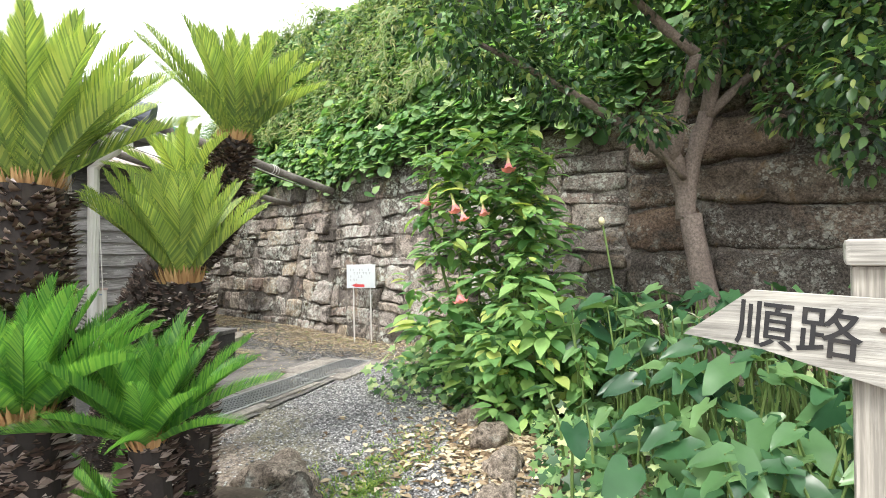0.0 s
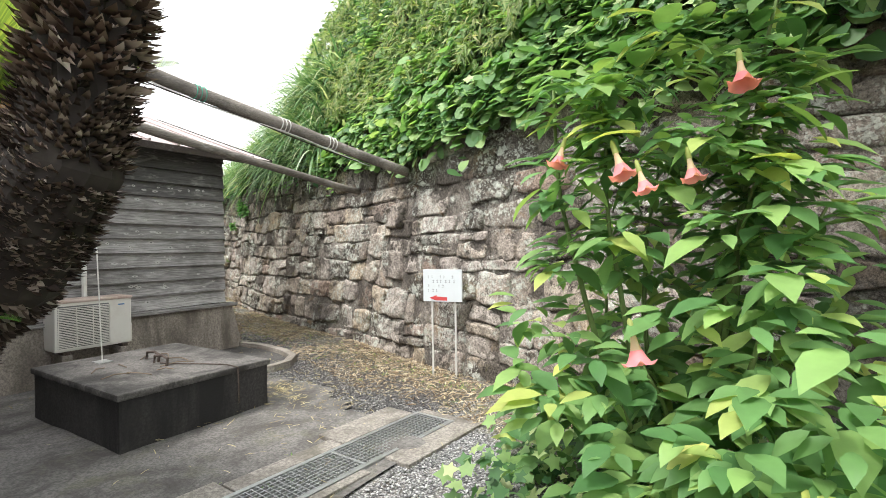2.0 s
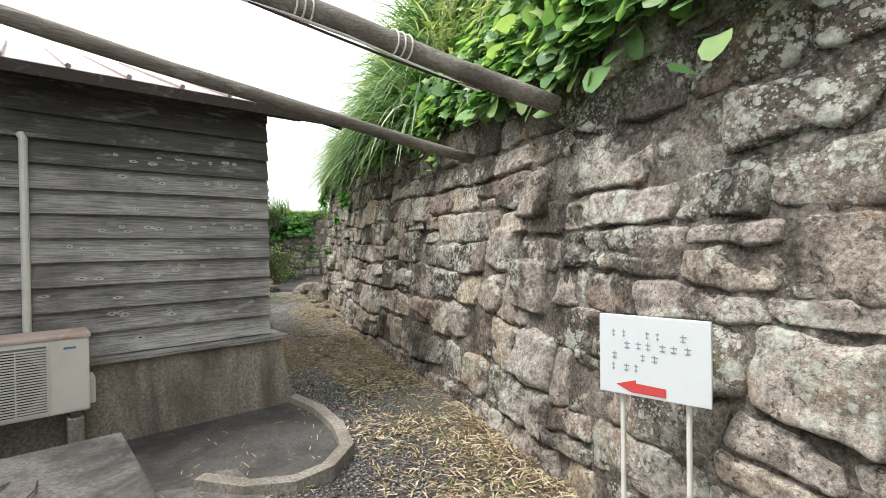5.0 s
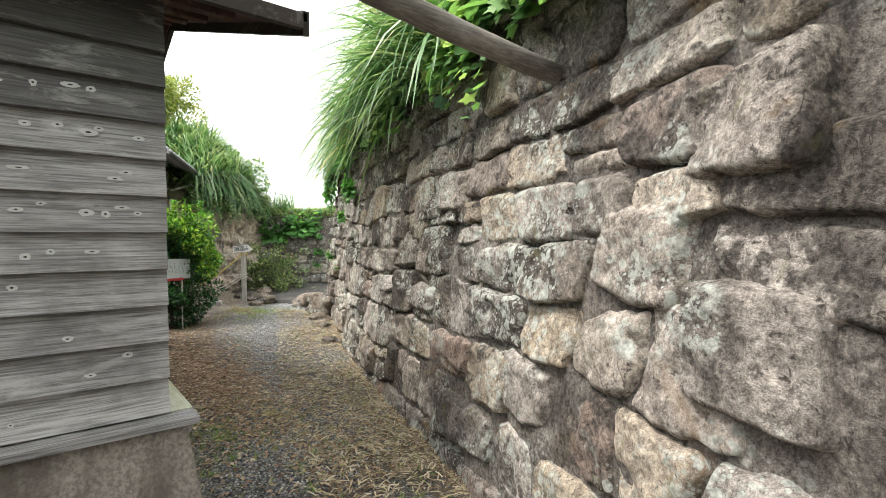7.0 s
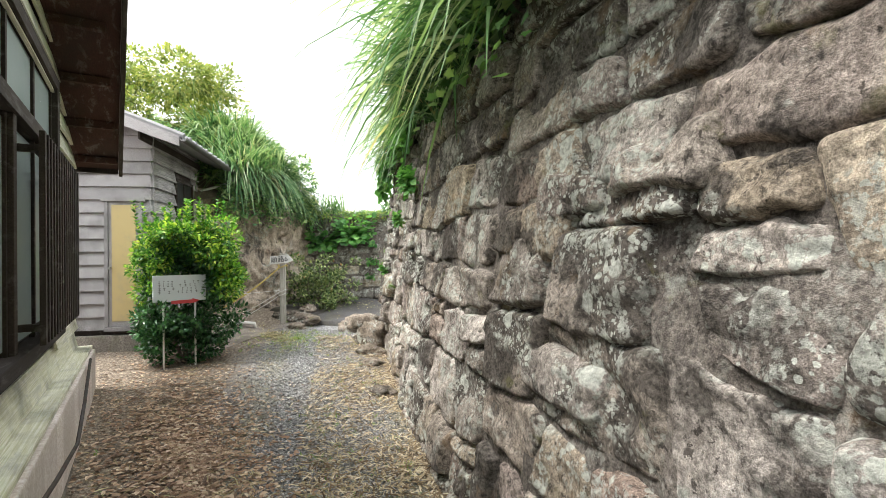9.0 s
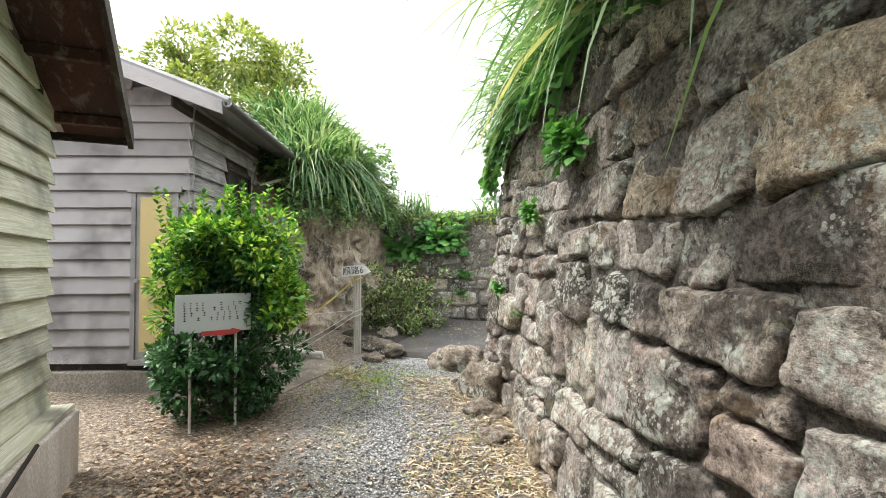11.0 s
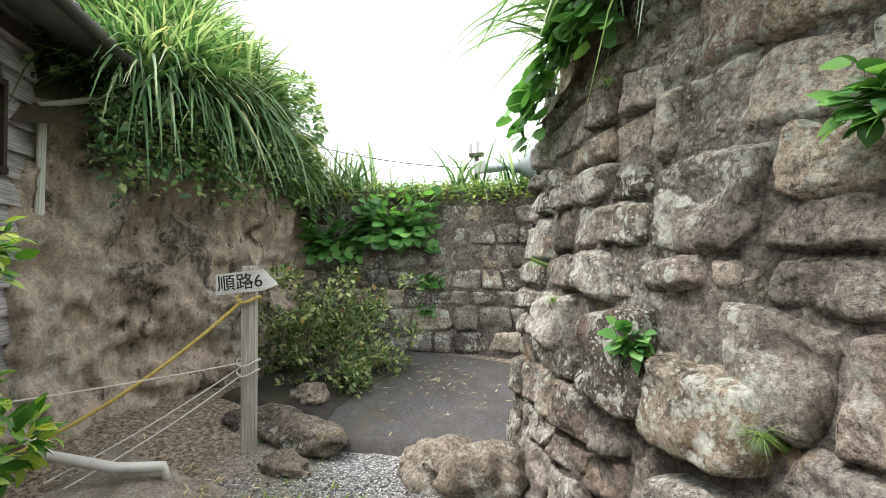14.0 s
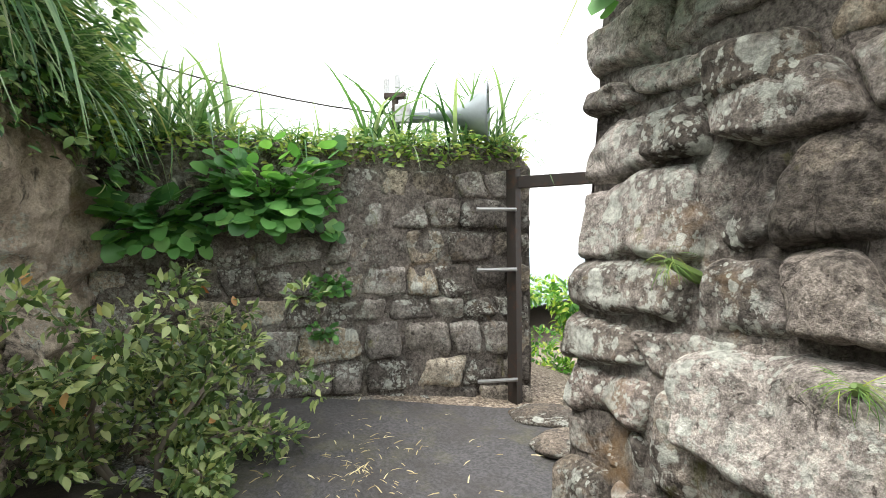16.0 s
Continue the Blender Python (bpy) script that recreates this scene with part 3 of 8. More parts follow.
def build_cliff():
    nu, nv = 150, 90
    verts, faces = [], []
    for i in range(nu + 1):
        p, d = poly_at(CLIFF, i / nu)
        n = Vector((d.y, -d.x))
        if n.x < 0:
            n = -n
        for j in range(nv + 1):
            z = -0.1 + 3.05 * j / nv
            q = Vector((p.x, p.y, z))
            o = rough(q, 1.1, 0.22) + rough(q, 3.4, 0.12) - 0.16 * abs(noise.noise(q * 4.2)) + 0.05 * noise.noise(q * 11) + 0.02 * noise.noise(q * 26) - 0.09 * max(0.0, noise.noise((q.x * 3, q.y * 3, q.z * 1.1 + 4)) - 0.1) - 0.06 * z + 0.10 * smooth(0.9, 0.3, z)
            verts.append((p.x + n.x * o, p.y + n.y * o, z))
        verts.append((p.x - n.x * 1.5, p.y - n.y * 1.5, 3.5))
        verts.append((p.x - n.x * 8, p.y - n.y * 8, 4.2))
    w = nv + 3
    for i in range(nu):
        for j in range(w - 1):
            faces.append((i * w + j, (i + 1) * w + j, (i + 1) * w + j + 1, i * w + j + 1))
    ob = mesh_object("wall_cliff", verts, faces, M_CLIFF, smooth=True)
    return tagged(ob, "natural cliff of stained brown rock under hanging grass", "cliff", kind="structure")


build_cliff()

FAR_A, FAR_B = Vector((-19.0, 9.88)), Vector((-16.62, 12.9))
FAR_D = (FAR_B - FAR_A).normalized()
FAR_N = Vector((FAR_D.y, -FAR_D.x))
FAR_L = (FAR_B - FAR_A).length


def on_far(s, z, out):
    q = FAR_A + FAR_D * s + FAR_N * out
    return Vector((q.x, q.y, z))


def far_top(s):
    return 2.62 + 0.05 * noise.noise((s * 1.3, 0, 5)) - 0.22 * smooth(FAR_L - 0.25, FAR_L + 0.05, s) ** 2


def build_far_wall():
    ns, nz = 60, 30
    verts, faces = [], []
    for i in range(ns + 1):
        s = FAR_L * i / ns
        top = far_top(s)
        ring = [(0.1 + (top - 0.1) * j / nz, 0.0) for j in range(nz + 1)] + [(top + 0.02, -0.25), (top, -0.55), (0.1, -0.6)]
        for k, (z, o) in enumerate(ring):
            q = on_far(s, z, o)
            verts.append(on_far(s, z, o + (rough(q, 1.4, 0.04) + rough(q, 6, 0.02) - 0.01 if k <= nz else 0)))
    w = nz + 4
    for i in range(ns):
        for j in range(w - 1):
            faces.append((i * w + j, (i + 1) * w + j, (i + 1) * w + j + 1, i * w + j + 1))
    faces.append([ns * w + j for j in range(w)])
    ob = mesh_object("wall_far", verts, faces, M_FILL, smooth=True)
    return tagged(ob, "old block wall of mixed grey and tan stones with a planted top", "stone wall", kind="structure")


far_wall = build_far_wall()


def build_ramp():
    """The worn concrete ramp up to the gate."""
    nu, nv = 40, 30
    verts, faces = [], []
    for i in range(nu + 1):
        for j in range(nv + 1):
            u, v = i / nu, j / nv
            a = Vector((-15.2, 10.75)).lerp(Vector((-16.1, 9.55)), v)
            b = Vector((-15.5, 13.6)).lerp(Vector((-18.1, 11.0)), v)
            p = a.lerp(b, u)
            z = 0.385 + 0.10 * u + 0.012 * noise.noise((p.x * 2, p.y * 2, 3)) + 0.03 * smooth(0.9, 1.0, v)
            z = max(z, ground_z(p.x, p.y) + 0.02) if 0 < i else ground_z(p.x, p.y) - 0.02
            verts.append((p.x + 0.05 * noise.noise((p.x * 4, p.y * 4, 1)), p.y, z))
    w = nv + 1
    for i in range(nu):
        for j in range(nv):
            faces.append((i * w + j, (i + 1) * w + j, (i + 1) * w + j + 1, i * w + j + 1))
    ob = mesh_object("pavement_ramp", verts, faces, M_RAMP, smooth=True)
    return tagged(ob, "worn grey concrete ramp in front of the block wall", "ramp", kind="structure")


build_ramp()


def boulder(name, x, y, z, sx, sy, sz, seed, material, label, turn=0.0, sub=4, crag=0.42):
    bm = bmesh.new()
    bmesh.ops.create_icosphere(bm, subdivisions=sub, radius=1)
    for v in bm.verts:
        q = v.co * 1.1 + Vector((seed * 3.1, seed * 1.7, 0))
        k = 1 + crag * noise.noise(q) + crag * 0.5 * noise.noise(q * 2.6) - crag * 0.5 * abs(noise.noise(q * 1.7 + Vector((5, 5, 5))))
        v.co = Vector((v.co.x * sx * k, v.co.y * sy * k, max(v.co.z * k, -0.45) * sz))
    ob = part(name, bm, material, smooth=True)
    ob.matrix_world = pose(x, y, z + 0.42 * sz, 0, 0, turn)
    return tagged(ob, label, "rock", "loose rocks beside the path")


M_ROCK = rock_material("loose_rock", [(0.0, (0.17, 0.145, 0.12)), (1.0, (0.27, 0.235, 0.20))], 0.75, 0.5, False, 0.85)
for k, (x, y, sx, sy, sz, tn, lab) in enumerate((
        (-16.28, 9.52, 0.42, 0.24, 0.14, 20, "flat pale step stone beside the ramp"), (-16.62, 9.30, 0.30, 0.2, 0.12, 60, "flat mossy stone at the foot of the sign post"),
        (-16.85, 9.75, 0.22, 0.16, 0.13, 10, "small dark rock by the drain"), (-15.95, 9.3, 0.2, 0.13, 0.10, 30, "small grey rock in the dry grass"),
        (-15.25, 10.2, 0.34, 0.26, 0.20, 40, "rounded brown boulder at the foot of the stone wall"), (-14.2, 10.0, 0.26, 0.2, 0.16, 10, "fallen wall stone lying in litter"),
        (-13.4, 9.65, 0.2, 0.14, 0.12, 50, "fallen wall stone lying in litter"), (-12.9, 9.5, 0.16, 0.12, 0.09, 80, "small fallen stone lying in litter"),
        (-11.9, 9.15, 0.17, 0.12, 0.09, 15, "small fallen stone lying in litter"), (-17.5, 10.5, 0.4, 0.22, 0.12, 70, "flat kerb stone under the shrub"),
        (-1.05, 3.45, 0.20, 0.13, 0.14, 70, "grey edging stone of the flower bed"), (-0.86, 3.05, 0.19, 0.12, 0.12, 95, "grey edging stone of the flower bed"),
        (-0.78, 2.62, 0.2, 0.12, 0.10, 85, "grey edging stone of the flower bed"), (-0.7, 2.1, 0.2, 0.13, 0.10, 88, "grey edging stone of the flower bed"),
        (-1.3, 3.85, 0.17, 0.12, 0.13, 40, "grey edging stone of the flower bed"), (-1.62, 1.55, 0.22, 0.2, 0.30, 10, "brown rock edging the cycad bed"),
        (-1.68, 1.95, 0.20, 0.18, 0.22, 50, "brown rock edging the cycad bed"), (-2.1, 2.35, 0.24, 0.2, 0.16, 20, "brown rock edging the cycad bed"),
        (-1.5, 1.1, 0.2, 0.22, 0.24, 30, "brown rock edging the cycad bed"), (-14.95, 10.25, 0.30, 0.22, 0.26, 75, "lichen-spotted boulder at the foot of the stone wall"),
        (-13.9, 9.9, 0.34, 0.2, 0.30, 20, "lichen-spotted boulder at the foot of the stone wall"))):
    boulder("rock", x, y, ground_z(x, y) - 0.04, sx, sy, sz, k + 1, M_ROCK, lab, tn)

for x, y, sx, sy, tn in ((-16.25, 12.55, 0.34, 0.24, 30), (-15.95, 12.15, 0.26, 0.2, 80), (-16.05, 12.95, 0.3, 0.24, 10)):
    boulder("flagstone", x, y, 0.455, sx, sy, 0.05, int(tn) + 3, M_ROCK, "flat pale flagstone at the gate", tn, 3, 0.18)
M_BLACKSTEEL = plain_material("dark_painted_steel", (0.03, 0.024, 0.02), 0.6, 0.3, 0.5, 14, (0.14, 0.06, 0.03))
M_STEEL = plain_material("galvanised_steel", (0.42, 0.43, 0.43), 0.45, 0.8, 0.4, 12, (0.20, 0.17, 0.14))
gate = thing("gate_frame", Matrix.Identity(4), "dark rusted steel gate frame beside the block wall", "gate")
GP = FAR_A + FAR_D * (FAR_L - 0.17) + FAR_N * 0.06
part("post", boxes((GP.x - 0.045, GP.x + 0.045, GP.y - 0.045, GP.y + 0.045, 0.35, 2.42), bevel=0.006), M_BLACKSTEEL, gate)
bm = bmesh.new()
gb = Vector((0.52, 0.86)).normalized()
box(bm, 0, 1.7, -0.03, 0.03, -0.05, 0.05, 0.005, Matrix.Translation((GP.x, GP.y, 2.31)) @ Matrix.Rotation(math.atan2(0.5, 0.87), 4, "Z") @ Matrix.Rotation(radians(-2), 4, "Y"))
part("crossbar", bm, M_BLACKSTEEL, gate)
for z in (2.08, 1.58, 0.66):
    bm = bmesh.new()
    a = GP + FAR_N * 0.05 - FAR_D * 0.34
    tube(bm, [(a.x, a.y, z), (GP.x + FAR_N.x * 0.06, GP.y + FAR_N.y * 0.06, z)], 0.016, 8)
    part("hinge_pin", bm, M_STEEL, gate, "bare steel hinge pin")

# ---- the weatherboarded shed ----
M_GLASS = plain_material("frosted_window_glass", (0.36, 0.43, 0.43), 0.22, 0.0, 0.25, 5, (0.22, 0.24, 0.23))
M_ROOF = plain_material("faded_pink_sheet_roof", (0.40, 0.34, 0.33), 0.55, 0.2, 0.5, 5, (0.16, 0.10, 0.08))
M_SOFFIT = wood_material("dark_red_soffit", [(0.0, (0.07, 0.035, 0.028)), (1.0, (0.09, 0.045, 0.036))], "x", 0.6, 0.2)
M_WHITE = plain_material("aged_white_plastic", (0.66, 0.65, 0.62), 0.4, 0.0, 0.35, 7, (0.36, 0.33, 0.28))
shed = thing("shed", Matrix.Identity(4), "old shed of grey lapped weatherboards on a rendered footing", "shed")
SX0, SX1, SY0, SY1 = -13.46, -7.88, 1.6, 6.29
WALL_Z0, WALL_Z1 = 0.72, 2.90
core = part("wall", boxes((SX0 + 0.04, SX1 - 0.04, SY0, SY1 - 0.04, 0.3, WALL_Z1)), M_DARKWOOD, shed, "dark boarding behind the lapped boards")
mesh_object("gable_wall", [(SX0 + 0.06, SY1 - 0.05, 2.8), (SX1 - 0.06, SY1 - 0.05, 2.8), (-10.67, SY1 - 0.05, 4.05), (SX0 + 0.06, SY1 - 0.12, 2.8), (SX1 - 0.06, SY1 - 0.12, 2.8), (-10.67, SY1 - 0.12, 4.05)], [(0, 1, 2), (5, 4, 3), (0, 3, 4, 1), (1, 4, 5, 2), (2, 5, 3, 0)], M_DARKWOOD, shed)
bm = bmesh.new()
box(bm, SX0 - 0.05, SX1 + 0.10, SY0, SY1 + 0.10, -0.2, 0.66, 0.02)
for v in bm.verts:
    if v.co.z < 0.2:
        if v.co.x > -9:
            v.co.x += 0.13
        if v.co.y > 6:
            v.co.y += 0.12
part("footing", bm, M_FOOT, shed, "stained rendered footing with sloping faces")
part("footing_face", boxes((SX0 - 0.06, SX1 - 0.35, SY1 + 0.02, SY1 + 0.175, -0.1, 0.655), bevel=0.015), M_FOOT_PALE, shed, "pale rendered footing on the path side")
part("sill_board", boxes((SX1 - 0.02, SX1 + 0.15, SY0, SY1 + 0.15, 0.66, 0.70), bevel=0.006), M_BOARD_Y, shed, "projecting grey sill board")
part("sill_board", boxes((SX0 - 0.05, SX1 - 0.03, SY1 - 0.02, SY1 + 0.15, 0.66, 0.70), bevel=0.006), M_BOARD_X, shed, "projecting grey sill board")


def lapped(name, along, a, b, at, z, h, material, parent, sign=1, thick=0.022):
    """One lapped board: its lower edge stands out over the board below."""
    bm = bmesh.new()
    n = max(2, int(abs(b - a) / 0.35))
    seedv = (at * 3.3 + z * 7.7)
    rows = []
    for i in range(n + 1):
        t = a + (b - a) * i / n
        sagz = 0.006 * noise.noise((t * 1.4, z * 9, seedv))
        warp = 0.006 * noise.noise((t * 0.9, z * 5, seedv + 4))
        ring = [(0.0 + warp, z + h + 0.02), (0.012 + warp, z + h + 0.02), (0.060 + warp, z + sagz), (0.060 - thick + warp, z + sagz - 0.004)]
        rows.append([bm.verts.new((at + sign * o, t, q) if along == "y" else (t, at + sign * o, q)) for o, q in ring])
    for r, q in zip(rows, rows[1:]):
        for k in range(4):
            bm.faces.new((r[k], r[(k + 1) % 4], q[(k + 1) % 4], q[k]))
    bm.faces.new(rows[0])
    bm.faces.new(rows[-1][::-1])
    return part(name, bm, material, parent)


M_KNOT = plain_material("pale_worn_knot", (0.45, 0.44, 0.42), 0.85, 0.0, 0.3, 30)
rb = random.Random(5)
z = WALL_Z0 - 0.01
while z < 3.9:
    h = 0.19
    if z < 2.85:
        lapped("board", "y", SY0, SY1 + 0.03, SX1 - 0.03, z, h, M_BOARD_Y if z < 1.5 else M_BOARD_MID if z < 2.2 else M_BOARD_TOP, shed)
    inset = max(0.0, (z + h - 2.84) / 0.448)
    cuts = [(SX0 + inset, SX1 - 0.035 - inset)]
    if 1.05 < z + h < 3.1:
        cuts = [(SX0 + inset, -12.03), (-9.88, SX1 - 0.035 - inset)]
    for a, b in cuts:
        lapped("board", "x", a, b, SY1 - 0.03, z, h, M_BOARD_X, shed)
    z += 0.19

# windows on the path side, with a stand-off timber lattice
win = part("window", boxes((-12.0, -9.9, SY1 - 0.06, SY1 - 0.03, 1.05, 3.0)), M_DARKWOOD, shed, "dark timber window with frosted panes")
for d in ((-12.03, -9.88, SY1 - 0.03, SY1 + 0.05, 3.02, 3.11), (-12.03, -9.88, SY1 - 0.03, SY1 + 0.06, 2.44, 2.53), (-12.03, -9.88, SY1 - 0.03, SY1 + 0.08, 1.04, 1.13),
          (-12.03, -11.92, SY1 - 0.03, SY1 + 0.05, 1.13, 3.02), (-9.99, -9.88, SY1 - 0.03, SY1 + 0.05, 1.13, 3.02), (-10.48, -10.40, SY1 - 0.03, SY1 + 0.04, 1.13, 2.44)):
    part("frame", boxes(d, bevel=0.005), M_DARKWOOD, win)
for x0, x1 in ((-11.92, -11.22), (-11.18, -10.48), (-10.40, -9.99)):
    for z0, z1 in ((1.13, 2.44), (2.53, 3.02)):
        part("pane", boxes((x0, x1, SY1 - 0.012, SY1 - 0.006, z0 + 0.03, z1 - 0.03)), M_GLASS, win, "frosted pane")
        part("frame", boxes((x0 - 0.02, x0 + 0.02, SY1 - 0.02, SY1 + 0.012, z0, z1), bevel=0.003), M_DARKWOOD, win)
GX0, GX1 = -12.16, -10.50
grille = part("lattice", boxes((GX0, GX1, SY1 + 0.10, SY1 + 0.13, 1.24, 1.28)), M_DARKWOOD, shed, "dark timber lattice over the window")
part("rail", boxes((GX0, GX1, SY1 + 0.10, SY1 + 0.13, 2.26, 2.30)), M_DARKWOOD, grille)
for x in (GX0 + 0.05, GX1 - 0.05):
    for z in (1.26, 2.28):
        part("bracket", boxes((x - 0.02, x + 0.02, SY1, SY1 + 0.10, z - 0.02, z + 0.02)), M_DARKWOOD, grille)
for k in range(15):
    x = GX1 - 0.02 - k * 0.1155
    part("slat", boxes((x - 0.02, x + 0.02, SY1 + 0.13, SY1 + 0.16, 1.16, 2.38), bevel=0.003), M_DARKWOOD, grille)


RX0, RX1, RXM = -13.88, -7.60, -10.74
RZ, RTOP = 2.74, 4.02
EAVE = {1: 2.91, -1: 2.74}


def roof_z(x):
    low = EAVE[1 if x > RXM else -1]
    return low + (RTOP - low) * (1 - abs(x - RXM) / (RX1 - RXM))


def shed_roof():
    """A gable roof: the ridge runs away from the path, the verge stands out over the windows."""
    y0, y1 = 1.2, 6.70
    for side, xe in ((1, RX1), (-1, RX0)):
        RZ, yE, yM = EAVE[side], y1 + 0.15 + 0.15 * side, y1 + 0.15
        top = [(xe, yE, RZ), (RXM, yM, RTOP), (RXM, y0, RTOP), (xe, y0, RZ)]
        low = [(x, y, z - 0.05) for x, y, z in top]
        faces = [(0, 1, 2, 3), (7, 6, 5, 4)] + [(i, i + 4, (i + 1) % 4 + 4, (i + 1) % 4) for i in range(4)]
        mesh_object("roof", top + low, faces, M_ROOF, shed, "faded pinkish sheet-metal roof with batten seams")
        for k in range(15):
            y = y1 - 0.06 - k * 0.38
            bm = bmesh.new()
            tube(bm, [(xe + side * 0.02, y, RZ + 0.012), (RXM, y, RTOP + 0.012)], 0.02, 6)
            part("seam", bm, M_ROOF, shed)
        # soffit boards and verge timber
        bm = bmesh.new()
        q = [bm.verts.new(p) for p in ((xe, yE - 0.03, RZ - 0.056), (RXM, yM - 0.03, RTOP - 0.056), (RXM, SY1 - 0.03, RTOP - 0.056), (xe, SY1 - 0.03, RZ - 0.056))]
        bm.faces.new(q)
        part("soffit", bm, M_SOFFIT, shed, "dark reddish boarded soffit")
        bm = bmesh.new()
        a = [bm.verts.new((x, y, z + d)) for x, z, yy in ((xe, RZ, yE), (RXM, RTOP, yM)) for y, d in ((yy + 0.012, 0.012), (yy - 0.025, 0.012), (yy - 0.025, -0.13), (yy + 0.012, -0.13))]
        for k in range(4):
            bm.faces.new((a[k], a[(k + 1) % 4], a[4 + (k + 1) % 4], a[4 + k]))
        bm.faces.new(a[:4])
        bm.faces.new(a[4:])
        part("bargeboard", bm, M_DARKWOOD, shed)
        for k in range(5):
            x = xe + (RXM - xe) * (0.08 + 0.2 * k)
            bm = bmesh.new()
            box(bm, x - 0.03, x + 0.03, SY1 - 0.03, y1 - 0.03, roof_z(x) - 0.13, roof_z(x) - 0.058, 0.004)
            part("rafter", bm, M_SOFFIT, shed)
        part("fascia", boxes((xe - 0.02, xe + 0.02, y0, yE - 0.03, RZ - 0.10, RZ - 0.01), bevel=0.004), M_DARKWOOD, shed)


shed_roof()
bm = bmesh.new()
tube(bm, [(SX1 + 0.03, 4.48, 0.95), (SX1 + 0.03, 4.48, 2.4), (SX1 + 0.02, 4.46, 2.44)], 0.028, 10)
part("conduit", bm, M_WHITE, shed, "white plastic conduit up the boards")
bm = bmesh.new()
tube(bm, [(-9.0, SY1 + 0.20, 0.62), (-10.2, SY1 + 0.24, 0.5), (-11.0, SY1 + 0.25, 0.42), (-11.6, SY1 + 0.24, 0.55), (-12.6, SY1 + 0.20, 0.7)], 0.012, 6)
part("cable", bm, M_BLACKSTEEL, shed, "black cable hanging along the footing")
M_KNOTHOLE = plain_material("dark_knot_heart", (0.03, 0.026, 0.024), 0.9)
rk = random.Random(8)
for k in range(78):
    y, row = rk.choice((rk.uniform(3.9, 6.2), rk.uniform(5.0, 6.2))), rk.randrange(0, 9)
    wide, tall, up = rk.uniform(0.012, 0.045), rk.uniform(0.009, 0.018), rk.uniform(0.04, 0.13)
    knot = None
    for size, mat, lift in ((1.0, M_KNOT, 0.004), (0.30, M_KNOTHOLE, 0.006)):
        bm = bmesh.new()
        bmesh.ops.create_circle(bm, cap_ends=True, radius=size, segments=11)
        for v in bm.verts:
            wob = 1 + 0.35 * noise.noise((v.co.x * 2 + k, v.co.y * 2, size))
            v.co = Vector((0, y + v.co.x * wide * wob, WALL_Z0 + row * 0.19 + up + v.co.y * tall * wob))
            v.co.x = SX1 - 0.03 + 0.0605 - 0.23 * (v.co.z - (WALL_Z0 + row * 0.19 - 0.01)) + lift
        knot = part("knot", bm, mat, shed if knot is None else knot, "pale worn knot" if knot is None else "dark knot heart")

# ---- the small hut by the cliff ----
HU, HV = Vector((-0.931, 0.365, 0)), Vector((-0.365, -0.931, 0))
HUT = Matrix(((HU.x, HV.x, 0, -15.33), (HU.y, HV.y, 0, 7.03), (0, 0, 1, 0), (0, 0, 0, 1)))
hut = thing("hut", HUT, "small weathered board hut with a narrow yellow-panelled door", "hut")
M_DOOR = plain_material("sun_bleached_yellow_panel", (0.55, 0.43, 0.20), 0.7, 0.0, 0.6, 4, (0.38, 0.33, 0.24))
M_DARKPANE = plain_material("dark_window_mesh", (0.015, 0.015, 0.015), 0.4, 0.0, 0.2, 6)
part("wall", boxes((0.03, 2.1, 0.03, 2.3, 0.2, 3.4)), M_DARKWOOD, hut)
part("footing", boxes((-0.05, 2.15, -0.05, 2.3, -0.05, 0.52), bevel=0.02), M_CONC, hut, "low mossy concrete footing")
z = 0.6
while z < 3.45:
    cuts = [(-0.03, 2.3)] if not 0.5 < z < 2.45 else [(-0.03, 0.14), (0.62, 2.3)]
    for a, b in cuts:
        ob = lapped("board", "y", a, b, 0.03, z, 0.19, M_BOARD_HUT, hut, -1)
    cuts = [(-0.03, 2.12)] if not 2.25 < z < 2.9 else [(-0.03, 0.94), (1.78, 2.12)]
    for a, b in cuts:
        lapped("board", "x", a, b, 0.03, z, 0.19, M_BOARD_HUT, hut, -1)
    z += 0.19
for k in range(4):
    lapped("board", "y", 0.2 + k * 0.45, 2.3, 0.03, 3.45 + k * 0.17, 0.17, M_BOARD_HUT, hut, -1)
door = part("door", boxes((-0.012, 0.03, 0.17, 0.58, 0.64, 2.47), bevel=0.006), M_BOARD_HUT, hut, "narrow door with a bleached yellow panel")
part("panel", boxes((-0.02, -0.008, 0.215, 0.535, 0.72, 2.42), bevel=0.003), M_DOOR, door, "bleached yellow panel")
part("door_knob", tube(bmesh.new(), [(-0.03, 0.55, 1.5), (-0.07, 0.55, 1.5)], 0.022, 10), M_STEEL, door)
for d in ((-0.03, 0.03, 0.12, 0.17, 0.6, 2.52), (-0.03, 0.03, 0.58, 0.63, 0.6, 2.52), (-0.05, 0.03, 0.08, 0.67, 2.47, 2.53), (-0.06, 0.03, 0.12, 0.63, 0.58, 0.64)):
    part("frame", boxes(d, bevel=0.004), M_BOARD_HUT, door)
hw = part("window", boxes((0.97, 1.75, 0.0, 0.03, 2.37, 2.92)), M_DARKPANE, hut, "small dark meshed window")
